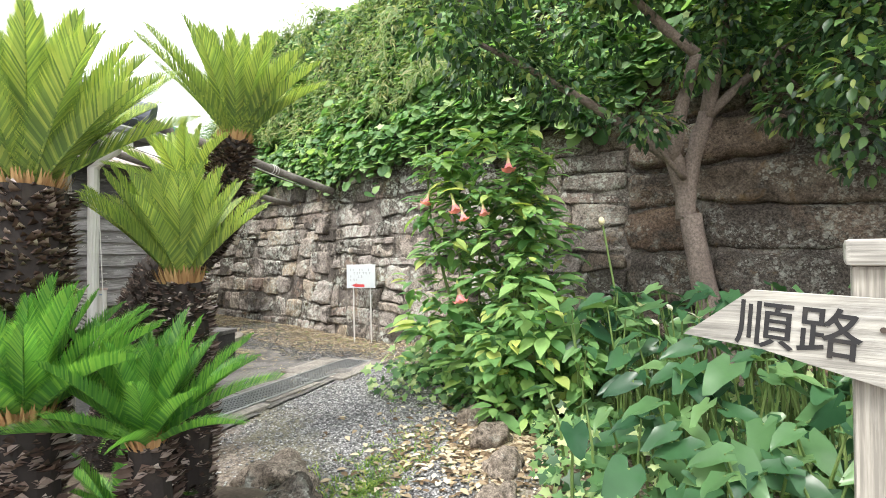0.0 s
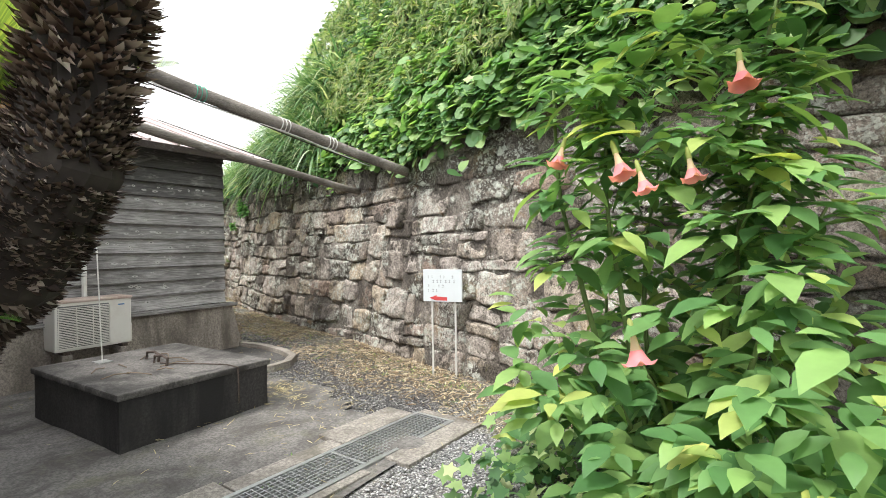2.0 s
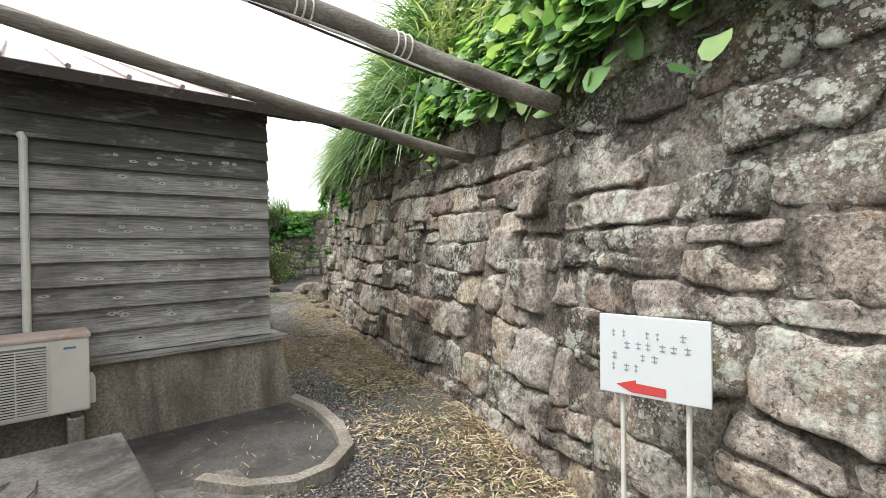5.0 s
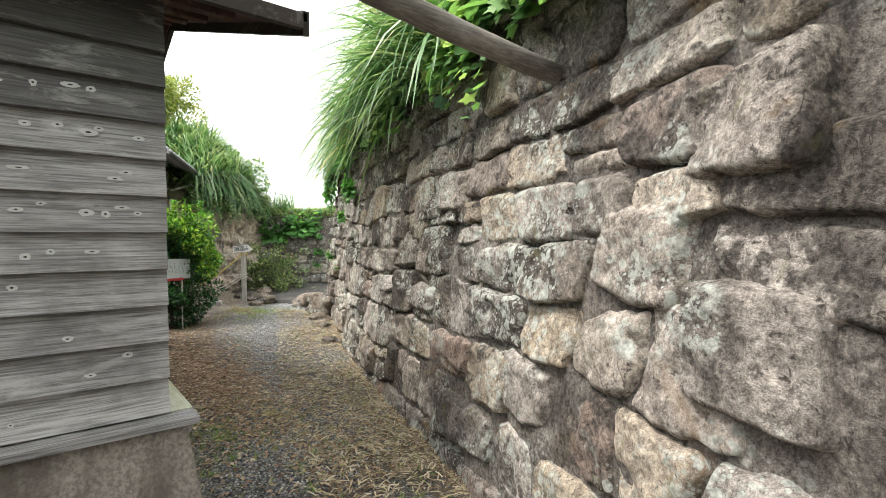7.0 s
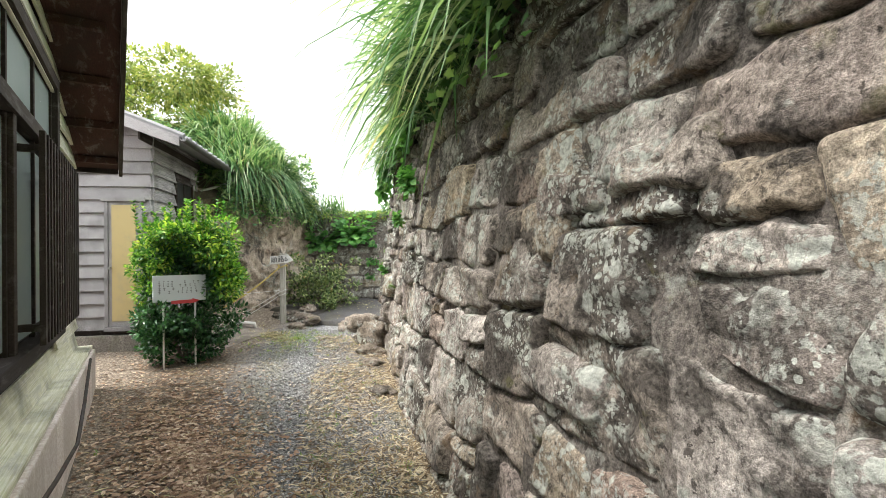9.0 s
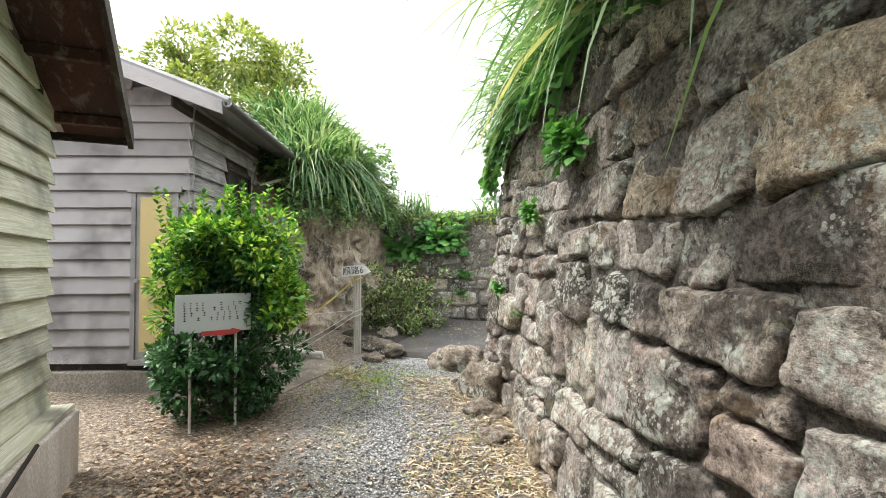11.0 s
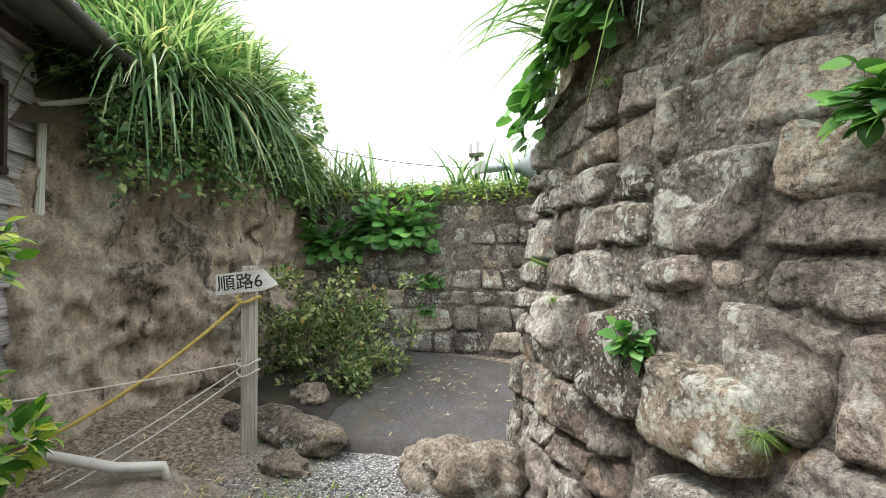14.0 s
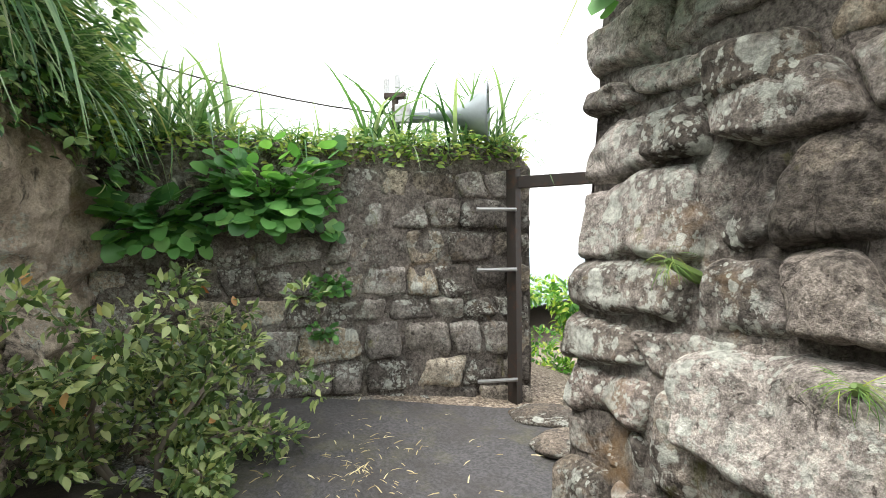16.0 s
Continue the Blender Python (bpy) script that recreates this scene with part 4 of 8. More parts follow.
for d in ((0.93, 1.79, -0.03, 0.03, 2.92, 2.97), (0.93, 1.79, -0.04, 0.03, 2.32, 2.37), (0.93, 0.97, -0.03, 0.03, 2.37, 2.92), (1.75, 1.79, -0.03, 0.03, 2.37, 2.92), (1.35, 1.37, -0.012, 0.03, 2.37, 2.92)):
    part("frame", boxes(d, bevel=0.004), M_DARKWOOD, hw)


def hut_roof():
    y0, yr, y1 = -0.56, 1.15, 2.86
    z0, zr = 3.34, 4.0
    bm = bmesh.new()
    prof = [(y0, z0), (yr, zr), (y1, z0), (y1, z0 - 0.05), (yr, zr - 0.05), (y0, z0 - 0.05)]
    a = [bm.verts.new((-0.55, y, z)) for y, z in prof]
    b = [bm.verts.new((2.55, y, z)) for y, z in prof]
    for k in range(6):
        bm.faces.new((a[k], a[(k + 1) % 6], b[(k + 1) % 6], b[k]))
    bm.faces.new(a)
    bm.faces.new(b[::-1])
    part("roof", bm, M_STEEL_ROOF, hut, "grey tiled roof with mossy edge")
    for side in (0, 1):
        ya, yb = (y0, yr) if side == 0 else (y1, yr)
        bm = bmesh.new()
        q = [(-0.57, ya, z0 - 0.01), (-0.57, yb, zr - 0.01), (-0.57, yb, zr - 0.17), (-0.57, ya, z0 - 0.15)]
        f = [bm.verts.new(p) for p in q]
        g = [bm.verts.new((p[0] + 0.035, p[1], p[2])) for p in q]
        bm.faces.new(f)
        bm.faces.new(g[::-1])
        for k in range(4):
            bm.faces.new((f[k], f[(k + 1) % 4], g[(k + 1) % 4], g[k]))
        part("bargeboard", bm, M_BOARD_HUT, hut, "pale grey bargeboard")
    for k in range(11):
        x = -0.45 + k * 0.27
        bm = bmesh.new()
        tube(bm, [(x, y0 - 0.03, z0 + 0.01), (x, y0 + 0.55, z0 + 0.24), (x, yr, zr + 0.02)], 0.045, 8)
        part("roof_tile", bm, M_STEEL_ROOF, hut)
    bm = bmesh.new()
    box(bm, -0.45, 2.4, -0.02, 0.0, 3.3, 3.42)
    part("eave_board", bm, M_DARKWOOD, hut)
    # half-round gutter and its downpipe
    bm = bmesh.new()
    rows = []
    for x in (-0.55, 2.6):
        rows.append([bm.verts.new((x, y0 - 0.05 + r * math.cos(a), z0 - 0.03 + r * math.sin(a))) for r in (0.055, 0.048) for a in ([math.pi + k * math.pi / 8 for k in range(9)] if r > 0.05 else [math.tau - k * math.pi / 8 for k in range(9)])])
    n = len(rows[0])
    for k in range(n):
        bm.faces.new((rows[0][k], rows[0][(k + 1) % n], rows[1][(k + 1) % n], rows[1][k]))
    bm.faces.new(rows[0])
    bm.faces.new(rows[1][::-1])
    part("gutter", bm, M_DARKGUT, hut, "dark half-round gutter")
    bm = bmesh.new()
    tube(bm, [(2.45, y0 - 0.05, z0 - 0.08), (2.4, y0 + 0.05, 3.1), (2.1, -0.07, 2.9), (2.08, -0.07, 1.6), (2.08, -0.07, 0.5)], 0.033, 10)
    part("downpipe", bm, M_WHITE, hut, "grey-white plastic downpipe")


M_STEEL_ROOF = plain_material("grey_roof_tile", (0.22, 0.22, 0.225), 0.5, 0.0, 0.6, 6, (0.10, 0.09, 0.07))
M_DARKGUT = plain_material("dark_gutter", (0.06, 0.055, 0.05), 0.5, 0.0, 0.4, 8)
hut_roof()

# ---- the yard: paving, drain, cistern, outdoor unit ----
def build_paving():
    step = 0.11
    xs, ys = np.arange(-8.1, -2.9, step), np.arange(1.6, 6.5, step)
    idx, verts, faces = {}, [], []

    def inside(x, y):
        w = 0.22 * noise.noise((x * 1.3, y * 1.3, 8)) + 0.1 * noise.noise((x * 4, y * 4, 8))
        return x < -3.15 + w * 0.5 - 0.10 * max(0, y - 4.4) and y < 5.55 + w - 0.35 * max(0, x + 5.0) and y > 1.7

    for x in xs:
        for y in ys:
            if not inside(x + step / 2, y + step / 2):
                continue
            f = []
            for a, b in ((0, 0), (1, 0), (1, 1), (0, 1)):
                k = (round((x + a * step) * 1000), round((y + b * step) * 1000))
                if k not in idx:
                    idx[k] = len(verts)
                    px, py = x + a * step, y + b * step
                    verts.append((px, py, ground_z(px, py) + 0.018 + 0.004 * noise.noise((px * 6, py * 6, 2))))
                f.append(idx[k])
            faces.append(f)
    ob = mesh_object("pavement", verts, faces, M_PAVE, smooth=True)
    return tagged(ob, "old dark concrete paving strewn with grit and dry leaves", "paving", kind="structure")


build_paving()
GR = pose(-3.49, 4.15, 0.035, 0, 0, -4.0)
drain = thing("drain_grating", GR, "long galvanised drain grating set in a concrete channel", "grating")
# near-black for shallow stand-ins of holes: the depth's shade is in the colour
M_DARKHOLE = plain_material("dark_hole_shade", (0.02, 0.018, 0.016), 0.9)
part("channel", boxes((-0.15, 0.15, -1.16, 1.16, -0.05, -0.012)), M_DARKHOLE, drain)
for d in ((-0.20, -0.165, -1.2, 1.2, -0.04, 0.018), (0.165, 0.20, -1.2, 1.2, -0.04, 0.018), (-0.165, 0.165, -1.2, -1.17, -0.04, 0.016), (-0.165, 0.165, 1.17, 1.2, -0.04, 0.016), (-0.165, 0.165, 0.2, 0.225, -0.02, 0.016)):
    part("frame", boxes(d, bevel=0.003), M_STEEL, drain)
for k in range(9):
    x = -0.15 + k * 0.0375
    part("bearing_bar", boxes((x - 0.004, x + 0.004, -1.17, 1.17, -0.03, 0.012)), M_STEEL, drain)
for k in range(58):
    y = -1.15 + k * 0.0402
    part("cross_bar", boxes((-0.165, 0.165, y - 0.003, y + 0.003, -0.006, 0.014)), M_STEEL, drain)
M_STRIP = concrete_material("pale_channel_concrete", (0.26, 0.24, 0.215), (0.10, 0.088, 0.075), 0.75, 0.9, False, 0.2)
for k, (x0, x1, y0, y1) in enumerate(((-0.44, -0.205, -1.25, -0.5), (-0.36, -0.205, -0.49, 0.35), (-0.50, -0.205, 0.36, 1.15), (0.205, 0.33, -1.3, -0.6), (0.205, 0.28, -0.55, 0.15), (0.205, 0.42, 0.36, 1.3), (-0.2, 0.2, 1.205, 1.3))):
    bm = boxes((x0, x1, y0, y1, -0.06, 0.012 + 0.003 * (k % 3)), bevel=0.008)
    part("edging_slab", bm, M_STRIP, drain, "pale broken concrete edging slab")

cistern = thing("cistern", pose(-5.8, 4.24, 0, 0, 0, 0), "low blackened concrete cistern with an iron-ringed lid", "cistern")
bm = boxes((-0.8, 0.8, -0.64, 0.64, -0.15, 0.42), bevel=0.02)
part("body", bm, M_SLAB, cistern)
bm = boxes((-0.82, 0.82, -0.66, 0.66, 0.40, 0.455), bevel=0.015)
part("lid", bm, M_LID, cistern, "worn concrete lid streaked black")
M_RUST = plain_material("rusty_iron", (0.085, 0.066, 0.056), 0.8, 0.4, 0.6, 20, (0.05, 0.03, 0.02))
for cx, cy in ((-0.12, 0.05), (0.12, 0.0)):
    bm = bmesh.new()
    tube(bm, [(cx - 0.11, cy, 0.45), (cx - 0.11, cy + 0.01, 0.52), (cx, cy + 0.02, 0.535), (cx + 0.11, cy + 0.01, 0.52), (cx + 0.11, cy, 0.45)], 0.013, 8)
    part("handle", bm, M_RUST, cistern, "rusty iron lifting handle")
chain = part("chain", tube(bmesh.new(), [(0.12, 0.0, 0.47), (0.3, 0.1, 0.465), (0.5, 0.2, 0.465), (0.7, 0.28, 0.466), (0.838, 0.3, 0.455), (0.845, 0.3, 0.3), (0.84, 0.31, 0.14)], 0.006, 6), M_RUST, cistern, "rusty chain hanging over the edge")
for k in range(24):
    bm = bmesh.new()
    z = 0.45 - k * 0.013
    tube(bm, [(0.85, 0.3 - 0.008, z), (0.85 + 0.006 * (k % 2), 0.3 + 0.008 * (-1) ** k, z - 0.013)], 0.005, 5)
    part("link", bm, M_RUST, chain)
twig = random.Random(3)
M_TWIG = plain_material("dry_twig", (0.16, 0.12, 0.085), 0.9)
for k in range(9):
    x, y, a = twig.uniform(-0.5, 0.6), twig.uniform(-0.35, 0.3), twig.uniform(0, 6)
    bm = bmesh.new()
    L = twig.uniform(0.1, 0.3)
    tube(bm, [(-5.8 + x, 4.24 + y, 0.462), (-5.8 + x + math.cos(a) * L * 0.5, 4.24 + y + math.sin(a) * L * 0.5, 0.475), (-5.8 + x + math.cos(a + 0.2) * L, 4.24 + y + math.sin(a + 0.2) * L, 0.463)], 0.005, 5)
    tagged(part("twig", bm, M_TWIG), "dry brown twig lying on the cistern lid", "twig", "twigs on the cistern")

unit = thing("air_conditioner_unit", pose(-7.62, 4.45, 0, 0, 0, 0), "dusty white outdoor air conditioner unit on small feet", "air conditioner")
M_UNIT = plain_material("dusty_cream_enamel", (0.68, 0.66, 0.61), 0.45, 0.0, 0.35, 4, (0.42, 0.36, 0.29))
part("casing", boxes((-0.16, 0.16, -0.40, 0.37, 0.40, 0.95), bevel=0.018), M_UNIT, unit)
part("top_cover", boxes((-0.17, 0.17, -0.41, 0.38, 0.93, 0.965), bevel=0.012), plain_material("rust_streaked_enamel", (0.52, 0.42, 0.37), 0.5, 0.0, 0.8, 5, (0.26, 0.10, 0.06)), unit, "cream lid streaked with rust")
# no hollow is modelled: flat panel and disc carry its shade as dark colour
part("grille_panel", boxes((0.152, 0.1615, -0.375, 0.125, 0.43, 0.90), bevel=0.004), plain_material("shaded_grey_panel", (0.16, 0.155, 0.15), 0.6), unit, "grey panel toned for the shade behind the grille bars")
part("fan_recess", tube(bmesh.new(), [(0.155, -0.125, 0.66), (0.164, -0.125, 0.66)], 0.225, 40), M_DARKHOLE, unit, "flat black disc for the shade in the fan opening")
for k in range(25):
    z = 0.435 + k * 0.0185
    half = 0.25
    part("grille_bar", boxes((0.165, 0.173, -0.125 - half, -0.125 + half, z - 0.0048, z + 0.0048)), M_UNIT, unit)
for y in (-0.37, -0.2, -0.04, 0.13):
    part("grille_rib", boxes((0.170, 0.176, y - 0.004, y + 0.004, 0.43, 0.885)), M_UNIT, unit)
part("side_cover", boxes((-0.1, 0.08, 0.37, 0.41, 0.42, 0.62), bevel=0.012), M_UNIT, unit, "plastic pipe cover")
part("badge", boxes((0.160, 0.164, 0.22, 0.29, 0.86, 0.875)), plain_material("blue_badge", (0.08, 0.2, 0.4)), unit, "small blue maker's mark")
for y in (-0.3, 0.28):
    bm = bmesh.new()
    box(bm, -0.17, 0.19, y - 0.03, y + 0.03, 0.365, 0.40, 0.006)
    part("foot", bm, M_RUST, unit)
    bm = boxes((-0.2, 0.2, y - 0.05, y + 0.05, -0.05, 0.365), bevel=0.01)
    part("foot_block", bm, M_CONC, unit, "concrete block under the foot")
bm = bmesh.new()
tube(bm, [(-6.28, 4.02, 0.45), (-6.285, 4.0, 1.2), (-6.29, 3.98, 2.05)], 0.006, 6)
rod = part("thin_rod", bm, M_WHITE)
tagged(rod, "thin pale rod standing upright on the cistern lid", "rod")
part("base", boxes((-6.36, -6.2, 3.96, 4.08, 0.454, 0.462)), M_STEEL, rod)

# low kerb bed beside the shed
bm = bmesh.new()
kp = [(-7.72, 6.47), (-7.2, 6.5), (-6.7, 6.42), (-6.3, 6.27), (-6.08, 6.0), (-6.05, 5.75), (-6.2, 5.5), (-6.5, 5.3)]
rows = []
for i, (x, y) in enumerate(kp):
    d = (Vector(kp[min(i + 1, 7)]) - Vector(kp[max(i - 1, 0)])).normalized()
    nrm = Vector((d.y, -d.x))
    rows.append([bm.verts.new((x + nrm.x * o, y + nrm.y * o, z)) for o, z in ((-0.06, -0.05), (-0.05, 0.09), (0.05, 0.09), (0.06, -0.05))])
for r, q in zip(rows, rows[1:]):
    for k in range(4):
        bm.faces.new((r[k], r[(k + 1) % 4], q[(k + 1) % 4], q[k]))
bm.faces.new(rows[0])
bm.faces.new(rows[-1][::-1])
tagged(part("kerb", bm, M_CONC), "low curved concrete kerb beside the shed footing", "kerb", kind="structure")
bm = bmesh.new()
bed = [bm.verts.new((x, y, 0.034)) for x, y in kp + [(-6.62, 4.92), (-7.78, 4.92), (-7.78, 6.45)]]
bm.faces.new(bed[::-1])
bm.normal_update()
if bm.faces[:][0].normal.z < 0:
    bmesh.ops.reverse_faces(bm, faces=bm.faces[:])
tagged(part("soil_bed", bm, M_SLABTOP), "damp dark concrete and soil inside the low kerb", "paving", kind="structure")

bm = bmesh.new()
M_APRON = concrete_material("earth_brown_concrete", (0.31, 0.27, 0.23), (0.085, 0.068, 0.056), 0.7, 0.92, False, 0.15)
bmesh.ops.create_grid(bm, x_segments=24, y_segments=24, size=0.5)
A0, A1, A2, A3 = (Vector(p) for p in ((-14.6, 7.82), (-15.82, 8.92), (-16.7, 8.35), (-15.3, 7.3)))
for v in bm.verts:
    u, w = v.co.x + 0.5, v.co.y + 0.5
    q = A0.lerp(A1, u).lerp(A3.lerp(A2, u), w)
    q += Vector((noise.noise((q.x * 2.5, q.y * 2.5, 1)), noise.noise((q.x * 2.5, q.y * 2.5, 6)))) * 0.05
    v.co = Vector((q.x, q.y, max(ground_z(q.x, q.y) + 0.015, 0.30 + 0.01 * noise.noise((q.x * 3, q.y * 3, 2)))))
out = bmesh.ops.extrude_face_region(bm, geom=bm.faces[:])
for e in out["geom"]:
    if isinstance(e, bmesh.types.BMVert):
        e.co.z -= 0.12
tagged(part("pavement_apron", bm, M_APRON, smooth=False), "earth-stained concrete apron in front of the cliff", "paving", kind="structure")

# ---- two long bare poles from the house to the wall ----
def pole(pts, r0, r1, label):
    n = 18
    bm = bmesh.new()
    a, b = Vector(pts[0]), Vector(pts[-1])
    line = []
    rad = []
    for i in range(n + 1):
        t = i / n
        p = a.lerp(b, t)
        p.z -= 0.10 * math.sin(math.pi * t) * 0.4
        p.x += 0.03 * noise.noise((t * 5, a.x, 0))
        line.append(p)
        rad.append((r0 + (r1 - r0) * t) * (1 + 0.12 * noise.noise((t * 9, b.y, 3))))
    tube(bm, line, rad, 12)
    return tagged(part("wooden_pole", bm, M_POLE, smooth=True), label, "pole", "poles across the path"), line


p1, l1 = pole([(-7.0, 2.4, 3.90), (-5.08, 7.24, 2.52)], 0.082, 0.062, "long grey bare pole with cables tied along it")
p2, l2 = pole([(-6.78, 2.6, 3.16), (-6.46, 7.78, 2.40)], 0.055, 0.05, "long grey bare pole lashed with a cord")
for k in range(2):
    bm = bmesh.new()
    tube(bm, [(p.x + 0.03, p.y, p.z - 0.075 - 0.03 * abs(math.sin(i * 0.5 + k)) - 0.01 * k) for i, p in enumerate(l1[: 17])], 0.008, 6)
    part("cable", bm, M_BLACKSTEEL if k else M_WHITE, p1, "cable tied along the pole")
for i in (9, 12, 14):
    bm = bmesh.new()
    p, q = l1[i], l1[i + 1]
    for j in range(3):
        c = p.lerp(q, 0.15 * j)
        tube(bm, [(c.x + 0.078 * math.cos(a), c.y, c.z + 0.078 * math.sin(a)) for a in [k * math.tau / 12 for k in range(13)]], 0.006, 5, False)
    part("lashing", bm, M_WHITE if i > 9 else plain_material("green_twine", (0.05, 0.3, 0.2)), p1, "twine lashing")

# ---- signs ----
M_BOARDWHITE = plain_material("white_sign_board", (0.62, 0.66, 0.68), 0.45, 0.0, 0.15, 6, (0.45, 0.45, 0.43))
M_RED = plain_material("faded_red_paint", (0.55, 0.06, 0.06), 0.55, 0.0, 0.2)
M_INK = plain_material("black_ink", (0.015, 0.015, 0.017), 0.7)
M_FADED = plain_material("faded_grey_ink", (0.30, 0.32, 0.33), 0.7)


def glyphs(text, size, material, parent, m, name="lettering", thick=0.0):
    cu = bpy.data.curves.new("text", "FONT")
    cu.body, cu.size, cu.extrude, cu.offset = text, size, 0.0015, thick
    tmp = new("text", cu)
    me = bpy.data.meshes.new_from_object(tmp.evaluated_get(bpy.context.evaluated_depsgraph_get()))
    bpy.data.objects.remove(tmp)
    me.materials.append(material)
    ob = new(name, me)
    ob.parent = parent
    ob.matrix_parent_inverse = Matrix.Identity(4)
    ob.matrix_basis = m
    return ob


def notice(x, y, turn, width, height, z0, z1, ink, label, arrow, point=1, lean=0.0, seed=1, name_group="white notice boards"):
    g = ground_z(x, y)
    b = thing("notice_board", pose(x, y, g, lean, 0, turn), label, "sign", name_group)
    part("board", boxes((-width / 2, width / 2, -0.012, 0.012, z0, z1), bevel=0.004), M_BOARDWHITE, b)
    for sx in (-0.30, 0.30):
        part("leg", tube(bmesh.new(), [(sx * width, 0.028, -0.08), (sx * width, 0.028, z1 - 0.05)], 0.012, 10), M_WHITE, b, "white tube leg")
    a0, a1, az = arrow
    bm = bmesh.new()
    mid = (a0 + a1) / 2
    q = [bm.verts.new((px if point > 0 else 2 * mid - px, -0.0145, pz)) for px, pz in ((a0, az), (a1, az), (a1 + 0.07, az + 0.03), (a1 - 0.02, az + 0.06), (a1 - 0.02, az + 0.045), (a0, az + 0.04))]
    bm.faces.new(q if point > 0 else q[::-1])
    part("red_arrow", bm, M_RED, b, "faded red arrow")
    r = random.Random(seed)
    for row in range(4):
        zz = z1 - 0.09 - row * (z1 - z0 - 0.16) / 4
        xx = -width / 2 + 0.06
        while xx < width / 2 - 0.08:
            w = r.uniform(0.012, 0.03)
            if r.random() < 0.62:
                bm = boxes((xx, xx + w, -0.0142, -0.0125, zz + 0.012, zz + 0.017), (xx + w * 0.4, xx + w * 0.55, -0.0142, -0.0125, zz - 0.012, zz + 0.025), (xx + 0.002, xx + w * 0.9, -0.0142, -0.0125, zz - 0.008, zz - 0.003))
                part("mark", bm, ink, b)
            xx += r.uniform(0.04, 0.06)
    return b


notice(-4.12, 6.60, 10.0, 0.48, 0.37, 0.87, 1.24, M_FADED, "white notice board with a red arrow on two tube legs", (-0.09, 0.06, 0.885), -1, 0, 4)
notice(-13.98, 7.31, 96.0, 0.60, 0.33, 0.85, 1.18, M_INK, "white notice board with a red arrow, half grown over", (-0.10, 0.16, 0.82), 1, 0, 7)

# ---- leaves and plants ----
def leaf_cloud(name, shape, places, ways, ups, sizes, material, parent=None, label="", spread=None):
    """Many leaves in one mesh. shape: (vertices, faces) of a leaf one unit long along y, its face up along z."""
    tv, tf = np.array(shape[0], float), shape[1]
    P, D, U, Z = (np.asarray(a, float) for a in (places, ways, ups, sizes))
    D = D / np.linalg.norm(D, axis=1, keepdims=True)
    X = np.cross(D, U)
    X /= np.linalg.norm(X, axis=1, keepdims=True) + 1e-9
    N = np.cross(X, D)
    wide = np.ones(len(P)) if spread is None else np.asarray(spread)
    V = P[:, None, :] + Z[:, None, None] * (tv[None, :, 0:1] * wide[:, None, None] * X[:, None, :] + tv[None, :, 1:2] * D[:, None, :] + tv[None, :, 2:3] * N[:, None, :])
    k, n = len(tv), len(P)
    loops = np.concatenate([np.array(f) for f in tf])
    counts = np.array([len(f) for f in tf])
    L = (loops[None, :] + (np.arange(n) * k)[:, None]).ravel()
    C = np.tile(counts, n)
    S0 = np.concatenate([[0], np.cumsum(C)[:-1]])
    me = bpy.data.meshes.new(name)
    me.vertices.add(k * n)
    me.vertices.foreach_set("co", V.ravel().astype(np.float32))
    me.loops.add(len(L))
    me.loops.foreach_set("vertex_index", L.astype(np.int32))
    me.polygons.add(len(C))
    me.polygons.foreach_set("loop_start", S0.astype(np.int32))
    me.polygons.foreach_set("use_smooth", np.ones(len(C), bool))
    me.update(calc_edges=True)
    me.materials.append(material)
    ob = new(name, me)
    if parent is not None:
        ob.parent = parent
    if label:
        ob["label"] = label
    return ob


OVAL = ([(0, 0, 0), (-0.13, 0.13, 0.045), (0, 0.15, 0), (0.13, 0.13, 0.045), (-0.235, 0.38, 0.06), (0, 0.40, 0.01), (0.235, 0.38, 0.06), (-0.20, 0.64, 0.03), (0, 0.66, -0.02), (0.20, 0.64, 0.03), (-0.08, 0.86, -0.06), (0.08, 0.86, -0.06), (0, 1, -0.14)],
        [(0, 2, 1), (0, 3, 2), (1, 2, 5, 4), (2, 3, 6, 5), (4, 5, 8, 7), (5, 6, 9, 8), (7, 8, 10), (8, 9, 11), (8, 11, 12, 10)])
LANCE = ([(0, 0, 0), (-0.09, 0.4, 0.02), (0.09, 0.4, 0.02), (0, 0.42, -0.01), (0, 1, -0.16)], [(0, 3, 1), (0, 2, 3), (1, 3, 4), (3, 2, 4)])
ROUND = ([(0, 0, 0), (-0.42, 0.02, 0.05), (-0.5, 0.45, 0.03), (-0.3, 0.85, -0.03), (0, 1.0, -0.10), (0.3, 0.85, -0.03), (0.5, 0.45, 0.03), (0.42, 0.02, 0.05), (0, 0.45, -0.03)],
         [(0, 8, 1), (1, 8, 2), (2, 8, 3), (3, 8, 4), (4, 8, 5), (5, 8, 6), (6, 8, 7), (7, 8, 0)])
IVY = ([(0, 0, 0), (-0.38, -0.08, 0.04), (-0.30, 0.25, 0.02), (-0.55, 0.50, 0.0), (-0.22, 0.60, -0.02), (0, 1, -0.1), (0.22, 0.60, -0.02), (0.55, 0.50, 0.0), (0.30, 0.25, 0.02), (0.38, -0.08, 0.04), (0, 0.4, 0.0)],
       [(0, 10, 2, 1), (2, 10, 4, 3), (4, 10, 5), (5, 10, 6), (6, 10, 8, 7), (8, 10, 0, 9)])


